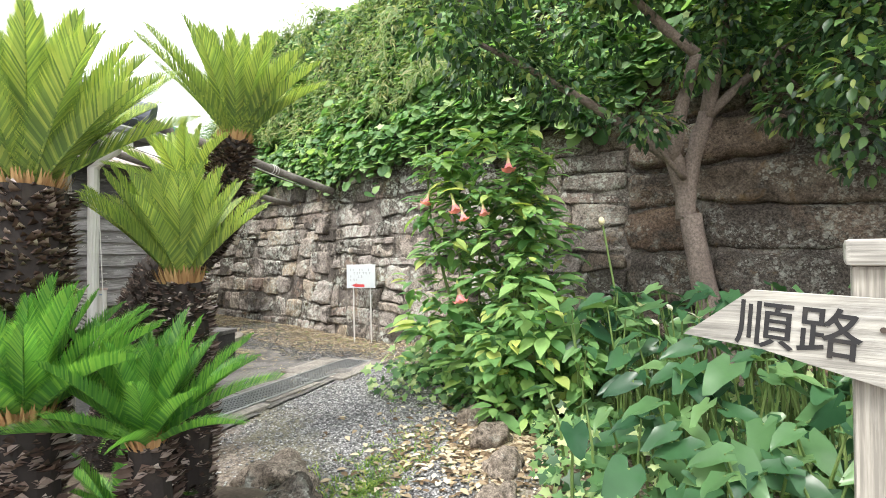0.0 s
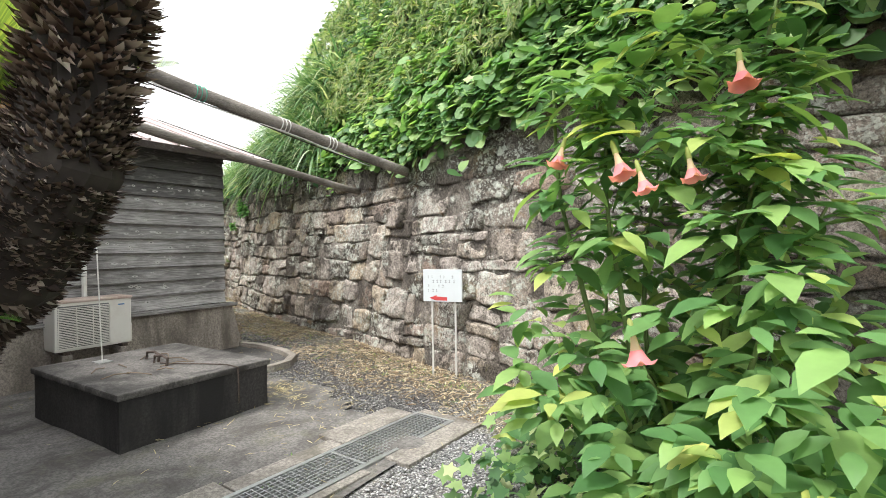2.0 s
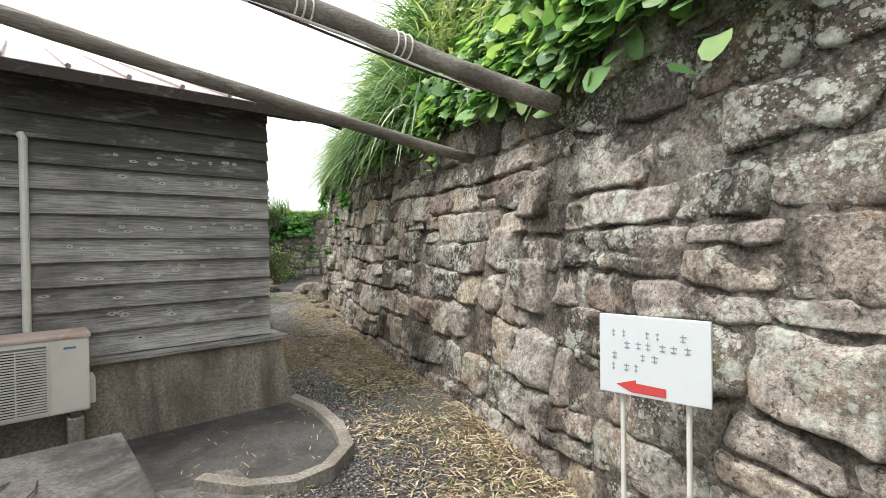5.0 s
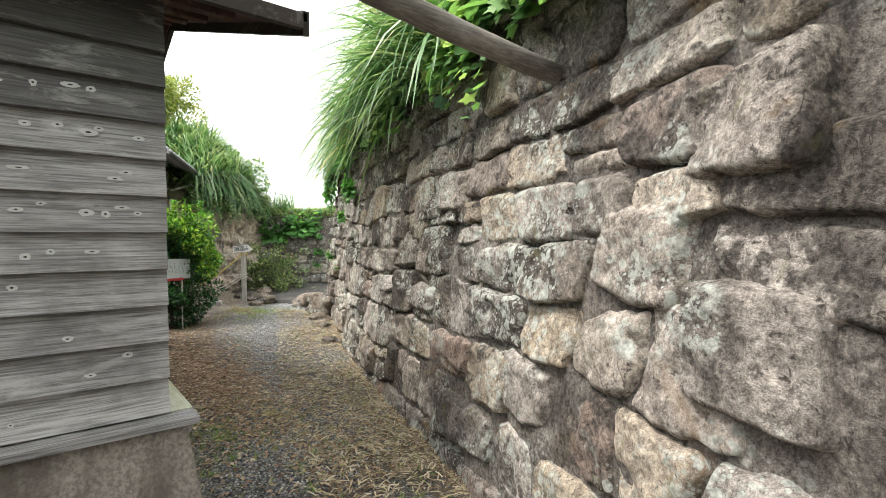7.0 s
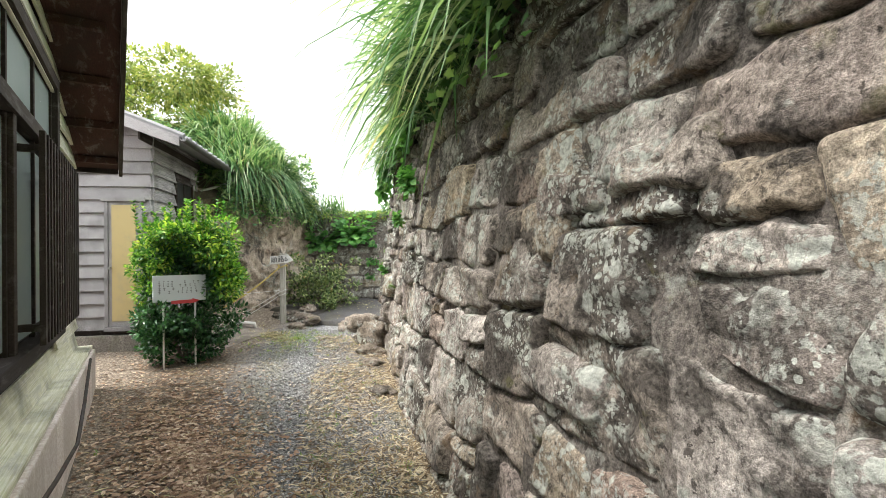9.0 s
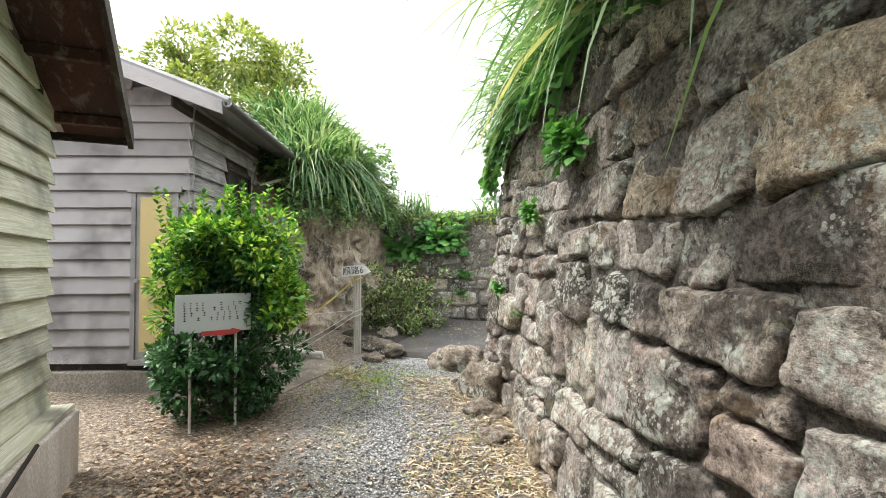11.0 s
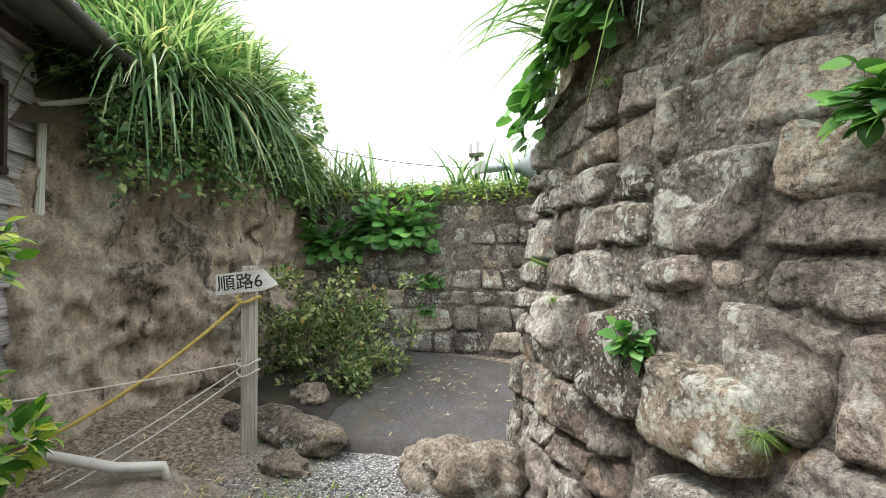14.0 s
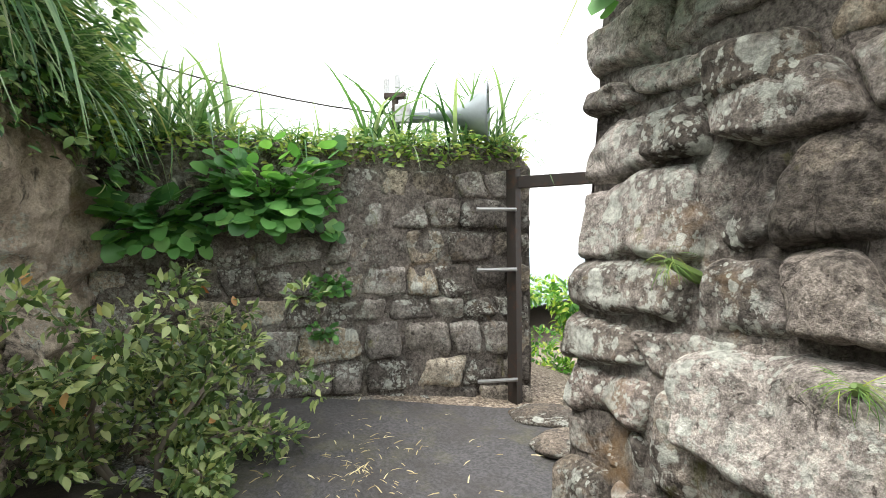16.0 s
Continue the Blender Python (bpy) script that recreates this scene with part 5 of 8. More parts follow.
def blade(droop, wide=0.022, n=6):
    v, f = [], []
    for i in range(n + 1):
        t = i / n
        y = t - 0.35 * droop * t * t * t
        z = 0.15 * t - droop * t * t
        w = wide * (1 - t ** 2.2) + 0.001
        v += [(-w, y, z), (w, y, z)]
    f = [(2 * i, 2 * i + 1, 2 * i + 3, 2 * i + 2) for i in range(n)]
    return v, f


def heart(wave=0.06):
    """A big arrow-shaped leaf with lobes behind the stalk and a wavy rim."""
    rim = [(0.0, 0.0), (-0.14, -0.22), (-0.30, -0.20), (-0.40, 0.05), (-0.37, 0.32), (-0.27, 0.60), (-0.13, 0.84), (0.0, 1.0), (0.13, 0.84), (0.27, 0.60), (0.37, 0.32), (0.40, 0.05), (0.30, -0.20), (0.14, -0.22)]
    mid = [(0, 0.15), (0, 0.45), (0, 0.75)]
    v = [(x, y, wave * math.sin(i * 2.4) + 0.10 * abs(x) - 0.22 * y * y) for i, (x, y) in enumerate(rim)]
    v += [(x, y, -0.03 - 0.22 * y * y) for x, y in mid]
    f = [(0, 14, 2, 1), (14, 3, 2), (14, 4, 3), (14, 15, 5, 4), (15, 16, 6, 5), (16, 7, 6), (16, 8, 7), (16, 15, 9, 8), (15, 14, 10, 9), (14, 11, 10), (14, 12, 11), (14, 0, 13, 12)]
    return v, f


G = np.random.default_rng(4)


def unit(v):
    return v / (np.linalg.norm(v, axis=-1, keepdims=True) + 1e-9)


M_IVY = leaf_material("ivy_leaf", [(0.0, (0.028, 0.085, 0.022)), (0.4, (0.09, 0.22, 0.05)), (0.75, (0.23, 0.40, 0.09)), (1.0, (0.44, 0.56, 0.17))], 0.42, 0.35)
M_KUDZU = leaf_material("broad_vine_leaf", [(0.0, (0.07, 0.18, 0.04)), (0.6, (0.16, 0.33, 0.07)), (1.0, (0.30, 0.46, 0.11))], 0.5, 0.45)
M_BAMBOO = leaf_material("bamboo_leaf", [(0.0, (0.10, 0.19, 0.035)), (0.6, (0.20, 0.31, 0.06)), (1.0, (0.36, 0.40, 0.12))], 0.5, 0.4)
M_GRASS = leaf_material("silver_grass_blade", [(0.0, (0.035, 0.10, 0.025)), (0.4, (0.10, 0.23, 0.055)), (0.75, (0.22, 0.36, 0.11)), (0.93, (0.36, 0.48, 0.20)), (1.0, (0.45, 0.42, 0.22))], 0.5, 0.4)
M_TREELEAF = leaf_material("dark_tree_leaf", [(0.0, (0.015, 0.045, 0.014)), (0.5, (0.045, 0.115, 0.026)), (0.85, (0.12, 0.24, 0.045)), (1.0, (0.30, 0.39, 0.07))], 0.35, 0.32)
M_YELLOWTREE = leaf_material("yellow_green_tree_leaf", [(0.0, (0.10, 0.17, 0.03)), (0.6, (0.21, 0.29, 0.045)), (1.0, (0.34, 0.38, 0.08))], 0.5, 0.4)
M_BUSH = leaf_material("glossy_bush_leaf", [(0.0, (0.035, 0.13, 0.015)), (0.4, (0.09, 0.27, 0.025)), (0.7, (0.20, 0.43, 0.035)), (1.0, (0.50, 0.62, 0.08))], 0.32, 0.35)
M_BUSH_DARK = leaf_material("dark_bush_leaf", [(0.0, (0.015, 0.06, 0.015)), (0.6, (0.035, 0.125, 0.025)), (1.0, (0.08, 0.22, 0.04))], 0.3, 0.2)
M_SHRUB = leaf_material("leathery_grey_green_leaf", [(0.0, (0.035, 0.08, 0.016)), (0.5, (0.12, 0.21, 0.04)), (0.985, (0.40, 0.50, 0.13)), (1.0, (0.5, 0.16, 0.06))], 0.4, 0.25)
M_DATURA = leaf_material("angels_trumpet_leaf", [(0.0, (0.075, 0.20, 0.04)), (0.5, (0.14, 0.30, 0.06)), (0.9, (0.25, 0.43, 0.08)), (1.0, (0.46, 0.55, 0.09))], 0.5, 0.35)
M_COVER = leaf_material("ground_cover_leaf", [(0.0, (0.06, 0.16, 0.02)), (0.5, (0.15, 0.30, 0.035)), (1.0, (0.34, 0.42, 0.06))], 0.5, 0.35)
M_HYD = leaf_material("hydrangea_leaf", [(0.0, (0.05, 0.16, 0.03)), (0.6, (0.11, 0.31, 0.05)), (1.0, (0.20, 0.44, 0.075))], 0.42, 0.35)
M_DRY = leaf_material("dry_leaf_litter", [(0.0, (0.09, 0.062, 0.04)), (0.3, (0.21, 0.15, 0.095)), (0.6, (0.40, 0.32, 0.21)), (1.0, (0.68, 0.60, 0.46))], 0.85, 0.1, 5, 0.15)
M_DRY_RED = leaf_material("reddish_dry_leaf", [(0.0, (0.13, 0.085, 0.06)), (0.4, (0.30, 0.19, 0.13)), (0.75, (0.46, 0.33, 0.235)), (1.0, (0.66, 0.54, 0.42))], 0.8, 0.1, 5, 0.2)
M_STRAW = leaf_material("straw", [(0.0, (0.20, 0.155, 0.08)), (0.6, (0.40, 0.34, 0.19)), (1.0, (0.60, 0.54, 0.34))], 0.8, 0.15)
M_FROND = leaf_material("cycad_frond", [(0.0, (0.13, 0.23, 0.045)), (0.5, (0.25, 0.39, 0.06)), (1.0, (0.43, 0.54, 0.085))], 0.45, 0.42)
M_FROND_DARK = leaf_material("cycad_frond_green", [(0.0, (0.06, 0.20, 0.03)), (0.5, (0.11, 0.31, 0.035)), (1.0, (0.20, 0.42, 0.05))], 0.4, 0.4)
M_BARK = concrete_material("smooth_grey_brown_bark", (0.21, 0.17, 0.145), (0.08, 0.06, 0.05), 0.6, 0.9)
M_STEM = plain_material("green_stem", (0.12, 0.19, 0.05), 0.6, 0.0, 0.4, 12, (0.16, 0.11, 0.06))
M_STEMGREY = plain_material("grey_twig", (0.20, 0.17, 0.14), 0.9)

# the bank above the great wall
def bank_height(x):
    return 3.7 - 2.3 * smooth(-9.7, -11.4, x) - 0.5 * smooth(-12.0, -14.5, x)


def bank_point(s, v):
    """A place on the planted bank: s along the wall, v metres back from its face."""
    p = foot_at(s)[0]
    n = facing(s)
    top = wall_top(s)
    q = p + n * (-0.12 * top - v + 0.05)
    return Vector((q.x, q.y, top - 0.06 + bank_height(p.x) * smooth(-0.1, 1.7, v) ** 0.9 - bank_height(p.x) * smooth(-0.1, 1.7, 0) ** 0.9 + 0.05 * v))


ns, nv = 110, 14
bverts = []
for i in range(ns + 1):
    s = LENGTH * i / ns
    for j in range(nv + 1):
        p = bank_point(s, 6.0 * (j / nv) ** 1.5)
        r = rough(p, 1.2, 0.15)
        bverts.append((p.x, p.y, p.z - 0.10 + (r if j else 0)))
bank = mesh_object("ground_bank", bverts, [(i * (nv + 1) + j, (i + 1) * (nv + 1) + j, (i + 1) * (nv + 1) + j + 1, i * (nv + 1) + j + 1) for i in range(ns) for j in range(nv)], M_EARTH, smooth=True)
tagged(bank, "dark earth bank behind the stone wall, under the plants", "bank", kind="structure")


def bank_leaves(name, x0, x1, v0, v1, count, size, shape, material, label, category, seed, lumps=0.35, hang=0.0, clump=0.55, out=0.12, droop=0.7, wide=None):
    """Leaves over the bank in uneven clumps, tips hanging out toward the path."""
    r = random.Random(seed)
    P, D, U, Z = [], [], [], []
    sa, sb = s_of_x(x0), s_of_x(x1)
    tries = 0
    while len(P) < count and tries < count * 6:
        tries += 1
        s = r.uniform(sa, sb)
        v = v0 + (v1 - v0) * r.random() ** 1.2
        k = noise.noise((s * 1.3, v * 1.5, seed)) + 0.5 * noise.noise((s * 3.7, v * 4, seed + 5))
        if k < clump - 1 + r.uniform(-0.25, 0.25):
            continue
        p = bank_point(s, max(v, 0))
        n = facing(s)
        o = out + lumps * max(0, k) * r.uniform(0.3, 1.0)
        p += Vector((n.x, n.y, 0.35)) * o
        if v < 0.25 and hang:
            p.z -= r.random() ** 1.6 * hang * (0.55 + 0.9 * max(0, noise.noise((s * 1.7, 9, seed)) + 0.3))
            q = n * r.uniform(0.02, 0.14)
            p.x, p.y = p.x + q.x, p.y + q.y
            base = wall_point(s, min(p.z, wall_top(s)), 0.10 + r.uniform(0.0, 0.16))
            p.x, p.y = base.x, base.y
        P.append(p)
        D.append((n.x * r.uniform(0.1, 0.9) + r.uniform(-0.7, 0.7), n.y * r.uniform(0.1, 0.9) + r.uniform(-0.5, 0.5), -droop * r.uniform(0.2, 1.3) + 0.25))
        U.append((n.x * 1.0 + r.uniform(-0.6, 0.6), n.y * 1.0 + r.uniform(-0.6, 0.6), r.uniform(0.2, 1.3)))
        Z.append(r.uniform(*size))
    ob = leaf_cloud(name, shape, P, D, U, Z, material)
    return tagged(ob, label, category, kind="stuff")


bank_leaves("ivy", 5.5, -10.0, 0.0, 2.2, 24000, (0.07, 0.15), IVY, M_IVY, "dark green ivy covering the bank over the wall", "ivy", 21, 0.5, 0.32, 0.35)
bank_leaves("vine", 2.0, -8.2, 0.0, 1.0, 4200, (0.10, 0.20), ROUND, M_KUDZU, "broad bright vine leaves hanging over the wall top", "vine", 22, 0.35, 0.42, 0.75, 0.2)
bank_leaves("vine", 1.0, -5.6, -0.1, 0.75, 2000, (0.10, 0.20), ROUND, M_KUDZU, "large round pale green leaves drooping over the wall top", "vine", 28, 0.45, 0.6, 0.92, 0.2, 0.9)
bank_leaves("shrub_mass", 5.5, -10.0, 0.9, 3.6, 20000, (0.08, 0.15), OVAL, M_IVY, "dense mixed shrub leaves on the bank", "shrub", 23, 0.75, 0, 0.45, 0.25)
bank_leaves("bamboo_mass", -2.6, -10.2, 0.35, 2.6, 17000, (0.12, 0.22), LANCE, M_BAMBOO, "yellow-green dwarf bamboo on top of the bank", "bamboo", 24, 0.75, 0, 0.62, 0.3, 1.0)
bank_leaves("vine", -7.2, -11.0, 0.0, 0.5, 900, (0.06, 0.13), IVY, M_KUDZU, "light green creeper trailing under the grass", "vine", 25, 0.2, 0.6, 0.75, 0.1)
bank_leaves("vine", -12.0, -15.3, 0.0, 0.9, 1500, (0.06, 0.15), ROUND, M_HYD, "broad dark leaves on the wall top by the gate", "vine", 26, 0.3, 0.35, 0.8, 0.12)
bank_leaves("creeper", -9.0, -15.3, 0.2, 2.5, 7000, (0.06, 0.13), OVAL, M_IVY, "low green growth on the bank behind the grass", "creeper", 27, 0.4, 0, 0.4, 0.15)


def grass_bank(name, spots, count, length, material, label, seed, lean, group="", flare=1.0):
    """Tufts of long arching blades; spots(r) gives a place and the way the bank faces."""
    r = random.Random(seed)
    sets = [([], [], [], []) for _ in range(3)]
    while sum(len(q[0]) for q in sets) < count:
        p, n = spots(r)
        for _ in range(14):
            k = r.randrange(3)
            P, D, U, Z = sets[k]
            a = r.uniform(0, math.tau)
            side = r.uniform(0.3, 1.0) * flare
            d = Vector((n.x * lean + math.cos(a) * side, n.y * lean + math.sin(a) * side, r.uniform(0.3, 1.4)))
            P.append(p + Vector((r.uniform(-0.06, 0.06), r.uniform(-0.06, 0.06), 0)))
            D.append(d)
            U.append(Vector((-d.x, -d.y, 0.9)))
            Z.append(r.uniform(*length))
    ob = None
    for k, droop in enumerate((0.35, 0.75, 1.2)):
        P, D, U, Z = sets[k]
        if ob is None:
            ob = new(name)
            tagged(ob, label, "grass", kind="stuff")
        leaf_cloud("blades", blade(droop, 0.018 if length[1] > 0.7 else 0.016), P, D, U, Z, material, ob)
    return ob


def spot_wall(x0, x1, v0, v1, drop=0.0):
    def pick(r):
        s = r.uniform(s_of_x(x0), s_of_x(x1))
        v = v0 + (v1 - v0) * r.random()
        p = bank_point(s, max(0, v))
        n = facing(s)
        p = p + Vector((n.x, n.y, 0)) * 0.08 - Vector((0, 0, drop * r.random()))
        return p, Vector((n.x, n.y, 0))
    return pick


grass_bank("silver_grass", spot_wall(-8.2, -11.4, 0.0, 0.8, 0.30), 3800, (0.5, 1.35), M_GRASS, "long arching green grass hanging over the stone wall", 31, 0.45)
grass_bank("silver_grass", spot_wall(-11.6, -15.0, 0.0, 1.2, 0.05), 2600, (0.5, 1.1), M_GRASS, "long thin grass on the wall top by the gate", 32, 0.5)


# the cliff top beyond the hut
def cliff_spot(t0, t1, b0, b1, z0, rise):
    def pick(r):
        p, d = poly_at(CLIFF, t0 + (t1 - t0) * r.random())
        n = Vector((d.y, -d.x, 0))
        if n.x < 0:
            n = -n
        k = r.random()
        b = b0 + (b1 - b0) * k
        return Vector((p.x - n.x * b, p.y - n.y * b, z0 + rise * k + 0.2 * noise.noise((p.x * 2, p.y * 2, b)))), n
    return pick


cl_verts, cl_n = [], 40
for i in range(cl_n + 1):
    p, d = poly_at(CLIFF, i / cl_n)
    n = Vector((d.y, -d.x))
    if n.x < 0:
        n = -n
    for b, z in ((0.0, 2.75), (0.35, 3.1), (0.9, 3.7), (1.7, 4.2), (4.0, 4.7), (9.0, 5.0)):
        fall = 1 - 0.55 * smooth(0.55, 1.0, i / cl_n)
        zz = 2.7 + (z - 2.7) * fall
        cl_verts.append((p.x - n.x * b, p.y - n.y * b, zz + 0.12 * noise.noise((p.x * 2 + b, p.y * 2, 1))))
mesh_object("ground_cliff_top", cl_verts, [(i * 6 + j, (i + 1) * 6 + j, (i + 1) * 6 + j + 1, i * 6 + j + 1) for i in range(cl_n) for j in range(5)], M_EARTH, smooth=True)["kind"] = "structure"
tagged(bpy.data.objects["ground_cliff_top"], "dark earth slope on top of the cliff, under grass", "bank")
grass_bank("silver_grass", cliff_spot(0.46, 0.80, 0.15, 1.6, 3.0, 1.3), 4000, (0.5, 1.2), M_GRASS, "tall arching silver grass on top of the cliff", 33, 0.5)
grass_bank("silver_grass", cliff_spot(0.75, 1.0, 0.05, 1.4, 2.65, 0.7), 2200, (0.4, 0.8), M_GRASS, "arching grass over the corner of the cliff", 34, 0.6)


def spot_leaves(name, pick, count, size, shape, material, label, category, seed, jitter=0.2, droop=0.6, hang=0.0):
    r = random.Random(seed)
    P, D, U, Z = [], [], [], []
    for _ in range(count):
        p, n = pick(r)
        p = p + Vector((n.x * r.uniform(0, jitter), n.y * r.uniform(0, jitter), r.uniform(-0.5, 1) * jitter - hang * r.random() ** 2))
        P.append(p)
        D.append((n.x * r.uniform(0, 1) + r.uniform(-0.7, 0.7), n.y * r.uniform(0, 1) + r.uniform(-0.7, 0.7), -droop * r.random() + 0.2))
        U.append((n.x + r.uniform(-0.5, 0.5), n.y + r.uniform(-0.5, 0.5), r.uniform(0.3, 1.4)))
        Z.append(r.uniform(*size))
    return tagged(leaf_cloud(name, shape, P, D, U, Z, material), label, category, kind="stuff")


spot_leaves("creeper", cliff_spot(0.40, 1.0, -0.08, 0.35, 2.75, 0.35), 4200, (0.05, 0.11), OVAL, M_IVY, "dark creeper hanging at the brow of the cliff", "creeper", 41, 0.2, 0.9, 0.55)
spot_leaves("creeper", cliff_spot(0.3, 1.0, 0.4, 2.2, 3.2, 1.1), 7000, (0.06, 0.13), IVY, M_IVY, "dark creeper under the grass on the cliff", "creeper", 42, 0.35, 0.6)
spot_leaves("creeper", cliff_spot(0.80, 0.95, -0.12, 0.6, 2.6, 0.65), 1700, (0.05, 0.10), OVAL, M_COVER, "bright creeper in the corner between cliff and block wall", "creeper", 43, 0.2, 0.8, 0.2)


def far_spot(r):
    s = r.uniform(0.2, FAR_L - 0.08)
    b = r.uniform(-0.62, 0.06)
    q = on_far(s, far_top(s) - 0.03, b)
    return q, Vector((FAR_N.x, FAR_N.y, 0))


spot_leaves("ground_cover", far_spot, 5200, (0.04, 0.085), OVAL, M_COVER, "yellow-green ground cover spilling over the block wall", "ground cover", 44, 0.13, 0.5, 0.10)
grass_bank("thin_grass", far_spot, 800, (0.15, 0.55), M_GRASS, "thin upright grass on the block wall", 45, 0.15)
grass_bank("thin_grass", far_spot, 260, (0.45, 0.95), M_GRASS, "tall sparse grass stalks standing on the block wall", 46, 0.05, "", 0.32)


# ---- trees ----
def limb(bm, start, end, r0, r1, bend, seed, n=9):
    a, b = Vector(start), Vector(end)
    r = random.Random(seed)
    off = Vector((r.uniform(-1, 1), r.uniform(-1, 1), r.uniform(-0.3, 0.6))) * bend
    pts, rad = [], []
    for i in range(n + 1):
        t = i / n
        p = a.lerp(b, t) + off * math.sin(math.pi * t) + Vector((noise.noise((t * 5, seed, 0)), noise.noise((t * 5, seed, 4)), 0)) * bend * 0.3 * t
        pts.append(p)
        rad.append((r0 + (r1 - r0) * t) * (1 + 0.14 * noise.noise((t * 7, seed, 8))))
    tube(bm, pts, rad, 9)
    return pts


def crown_leaves(name, centres, count, size, shape, material, parent, seed, label="", droop=0.5):
    """Leaves in tufts round twig ends: centres are (x, y, z, radius)."""
    r = np.random.default_rng(seed)
    c = np.array(centres)
    w = c[:, 3] ** 2
    k = r.choice(len(c), count, p=w / w.sum())
    d = unit(r.normal(size=(count, 3)))
    rad = c[k, 3] * r.uniform(0.45, 1.0, count) ** 0.6
    P = c[k, :3] + d * rad[:, None] * np.array([1, 1, 0.75])
    P += np.stack([[noise.noise(tuple(p * 2.3)), noise.noise(tuple(p * 2.3 + 7)), noise.noise(tuple(p * 2.3 + 3))] for p in P]) * c[k, 3:4] * 0.35
    D = d + r.normal(size=(count, 3)) * 0.5 + np.array([0, 0, -droop * 0.6])
    U = np.array([0, 0, 1.0]) + d * 0.7 + r.normal(size=(count, 3)) * 0.4
    return leaf_cloud(name, shape, P, D, U, r.uniform(size[0], size[1], count), material, parent, label)


tree = thing("tree", pose(0, 0, 0), "old dark-leaved tree with a forked grey trunk before the rock", "tree")
bm = bmesh.new()
limb(bm, (0.80, 5.22, -0.1), (0.46, 5.40, 1.75), 0.135, 0.105, 0.05, 1)
limb(bm, (0.42, 5.42, 1.70), (0.30, 5.35, 2.35), 0.10, 0.085, 0.05, 2)
limb(bm, (0.42, 5.42, 1.70), (0.62, 5.40, 2.75), 0.085, 0.075, 0.08, 3)
part("trunk", bm, M_BARK, tree, smooth=True)
ends = []
for k, (a, b, r0, r1, bend) in enumerate((((0.30, 5.35, 2.3), (-1.5, 4.75, 3.55), 0.06, 0.025, 0.18), ((0.30, 5.35, 2.3), (0.5, 5.0, 3.2), 0.075, 0.05, 0.1), ((0.62, 5.4, 2.7), (0.85, 5.1, 4.0), 0.075, 0.05, 0.12),
                                          ((0.62, 5.4, 2.7), (1.9, 5.0, 3.5), 0.05, 0.02, 0.2), ((0.5, 5.0, 3.2), (-0.3, 4.3, 4.2), 0.05, 0.02, 0.2), ((0.85, 5.1, 4.0), (1.6, 4.5, 4.9), 0.045, 0.02, 0.2), ((0.4, 5.3, 2.1), (0.05, 4.7, 2.55), 0.03, 0.012, 0.12), ((0.85, 5.1, 4.0), (0.3, 4.6, 5.0), 0.045, 0.02, 0.2))):
    bm = bmesh.new()
    pts = limb(bm, a, b, r0, r1, bend, 10 + k)
    part("branch", bm, M_BARK, tree, smooth=True)
    ends += [(p.x, p.y, p.z, 0.26) for p in pts[8:]] if k in (1, 6) else [(p.x, p.y, p.z, 0.33) for p in pts[4:]]
cents = ends + [(-1.9 + G.uniform(0, 5.0), 4.2 + G.uniform(-0.6, 1.2), 3.35 + G.uniform(0, 1.8), G.uniform(0.28, 0.5)) for _ in range(36)]
cents += [(0.2 + G.uniform(0, 3.2), 3.2 + G.uniform(0, 1.6), 3.7 + G.uniform(0, 1.5), G.uniform(0.3, 0.45)) for _ in range(14)]
cents += [(1.0 + G.uniform(0, 1.6), 4.4 + G.uniform(-0.5, 0.8), 2.45 + G.uniform(0, 0.7), G.uniform(0.2, 0.35)) for _ in range(11)]
cents += [(1.35 + G.uniform(0, 1.7), 4.3 + G.uniform(0, 0.7), 1.95 + G.uniform(0, 1.0), G.uniform(0.18, 0.32)) for _ in range(16)]
crown_leaves("crown", cents, 18000, (0.07, 0.13), OVAL, M_TREELEAF, tree, 51, "dense dark glossy leaves", 0.8)

far_tree = thing("tree", pose(-20.5, 6.3, 4.4), "rounded yellow-green tree above the hut roof", "tree")
bm = bmesh.new()
limb(bm, (0, 0, -0.4), (0.1, 0.2, 1.6), 0.16, 0.1, 0.1, 31)
part("trunk", bm, M_BARK, far_tree, smooth=True)
cents = [(G.uniform(-1.6, 1.6), G.uniform(-2.9, 2.6), 1.05 + G.uniform(-1.1, 0.9), G.uniform(0.4, 0.75)) for _ in range(34)]
crown_leaves("crown", cents, 32000, (0.07, 0.13), OVAL, M_YELLOWTREE, far_tree, 52, "yellow-green leaves in rounded tufts", 0.3)
gate_bush = thing("shrub", pose(-17.2, 14.6, 0.0), "bright green bush beyond the gate", "shrub")
bm = bmesh.new()
limb(bm, (0, 0, -0.2), (0.1, 0.2, 0.9), 0.05, 0.02, 0.1, 34)
part("trunk", bm, M_BARK, gate_bush, smooth=True)
cents = [(G.uniform(-0.9, 0.9), G.uniform(-0.7, 0.7), 0.75 + G.uniform(-0.6, 0.55), G.uniform(0.18, 0.32)) for _ in range(24)]
crown_leaves("crown", cents, 4200, (0.06, 0.11), OVAL, M_BUSH, gate_bush, 56, "", 0.2)
shrub_far = thing("shrub", pose(-19.2, 9.5, 3.1), "dark evergreen shrub among the cliff-top grass", "shrub")
bm = bmesh.new()
limb(bm, (0, 0, -0.3), (0.3, 0.4, 0.8), 0.06, 0.03, 0.1, 33)
part("trunk", bm, M_BARK, shrub_far, smooth=True)
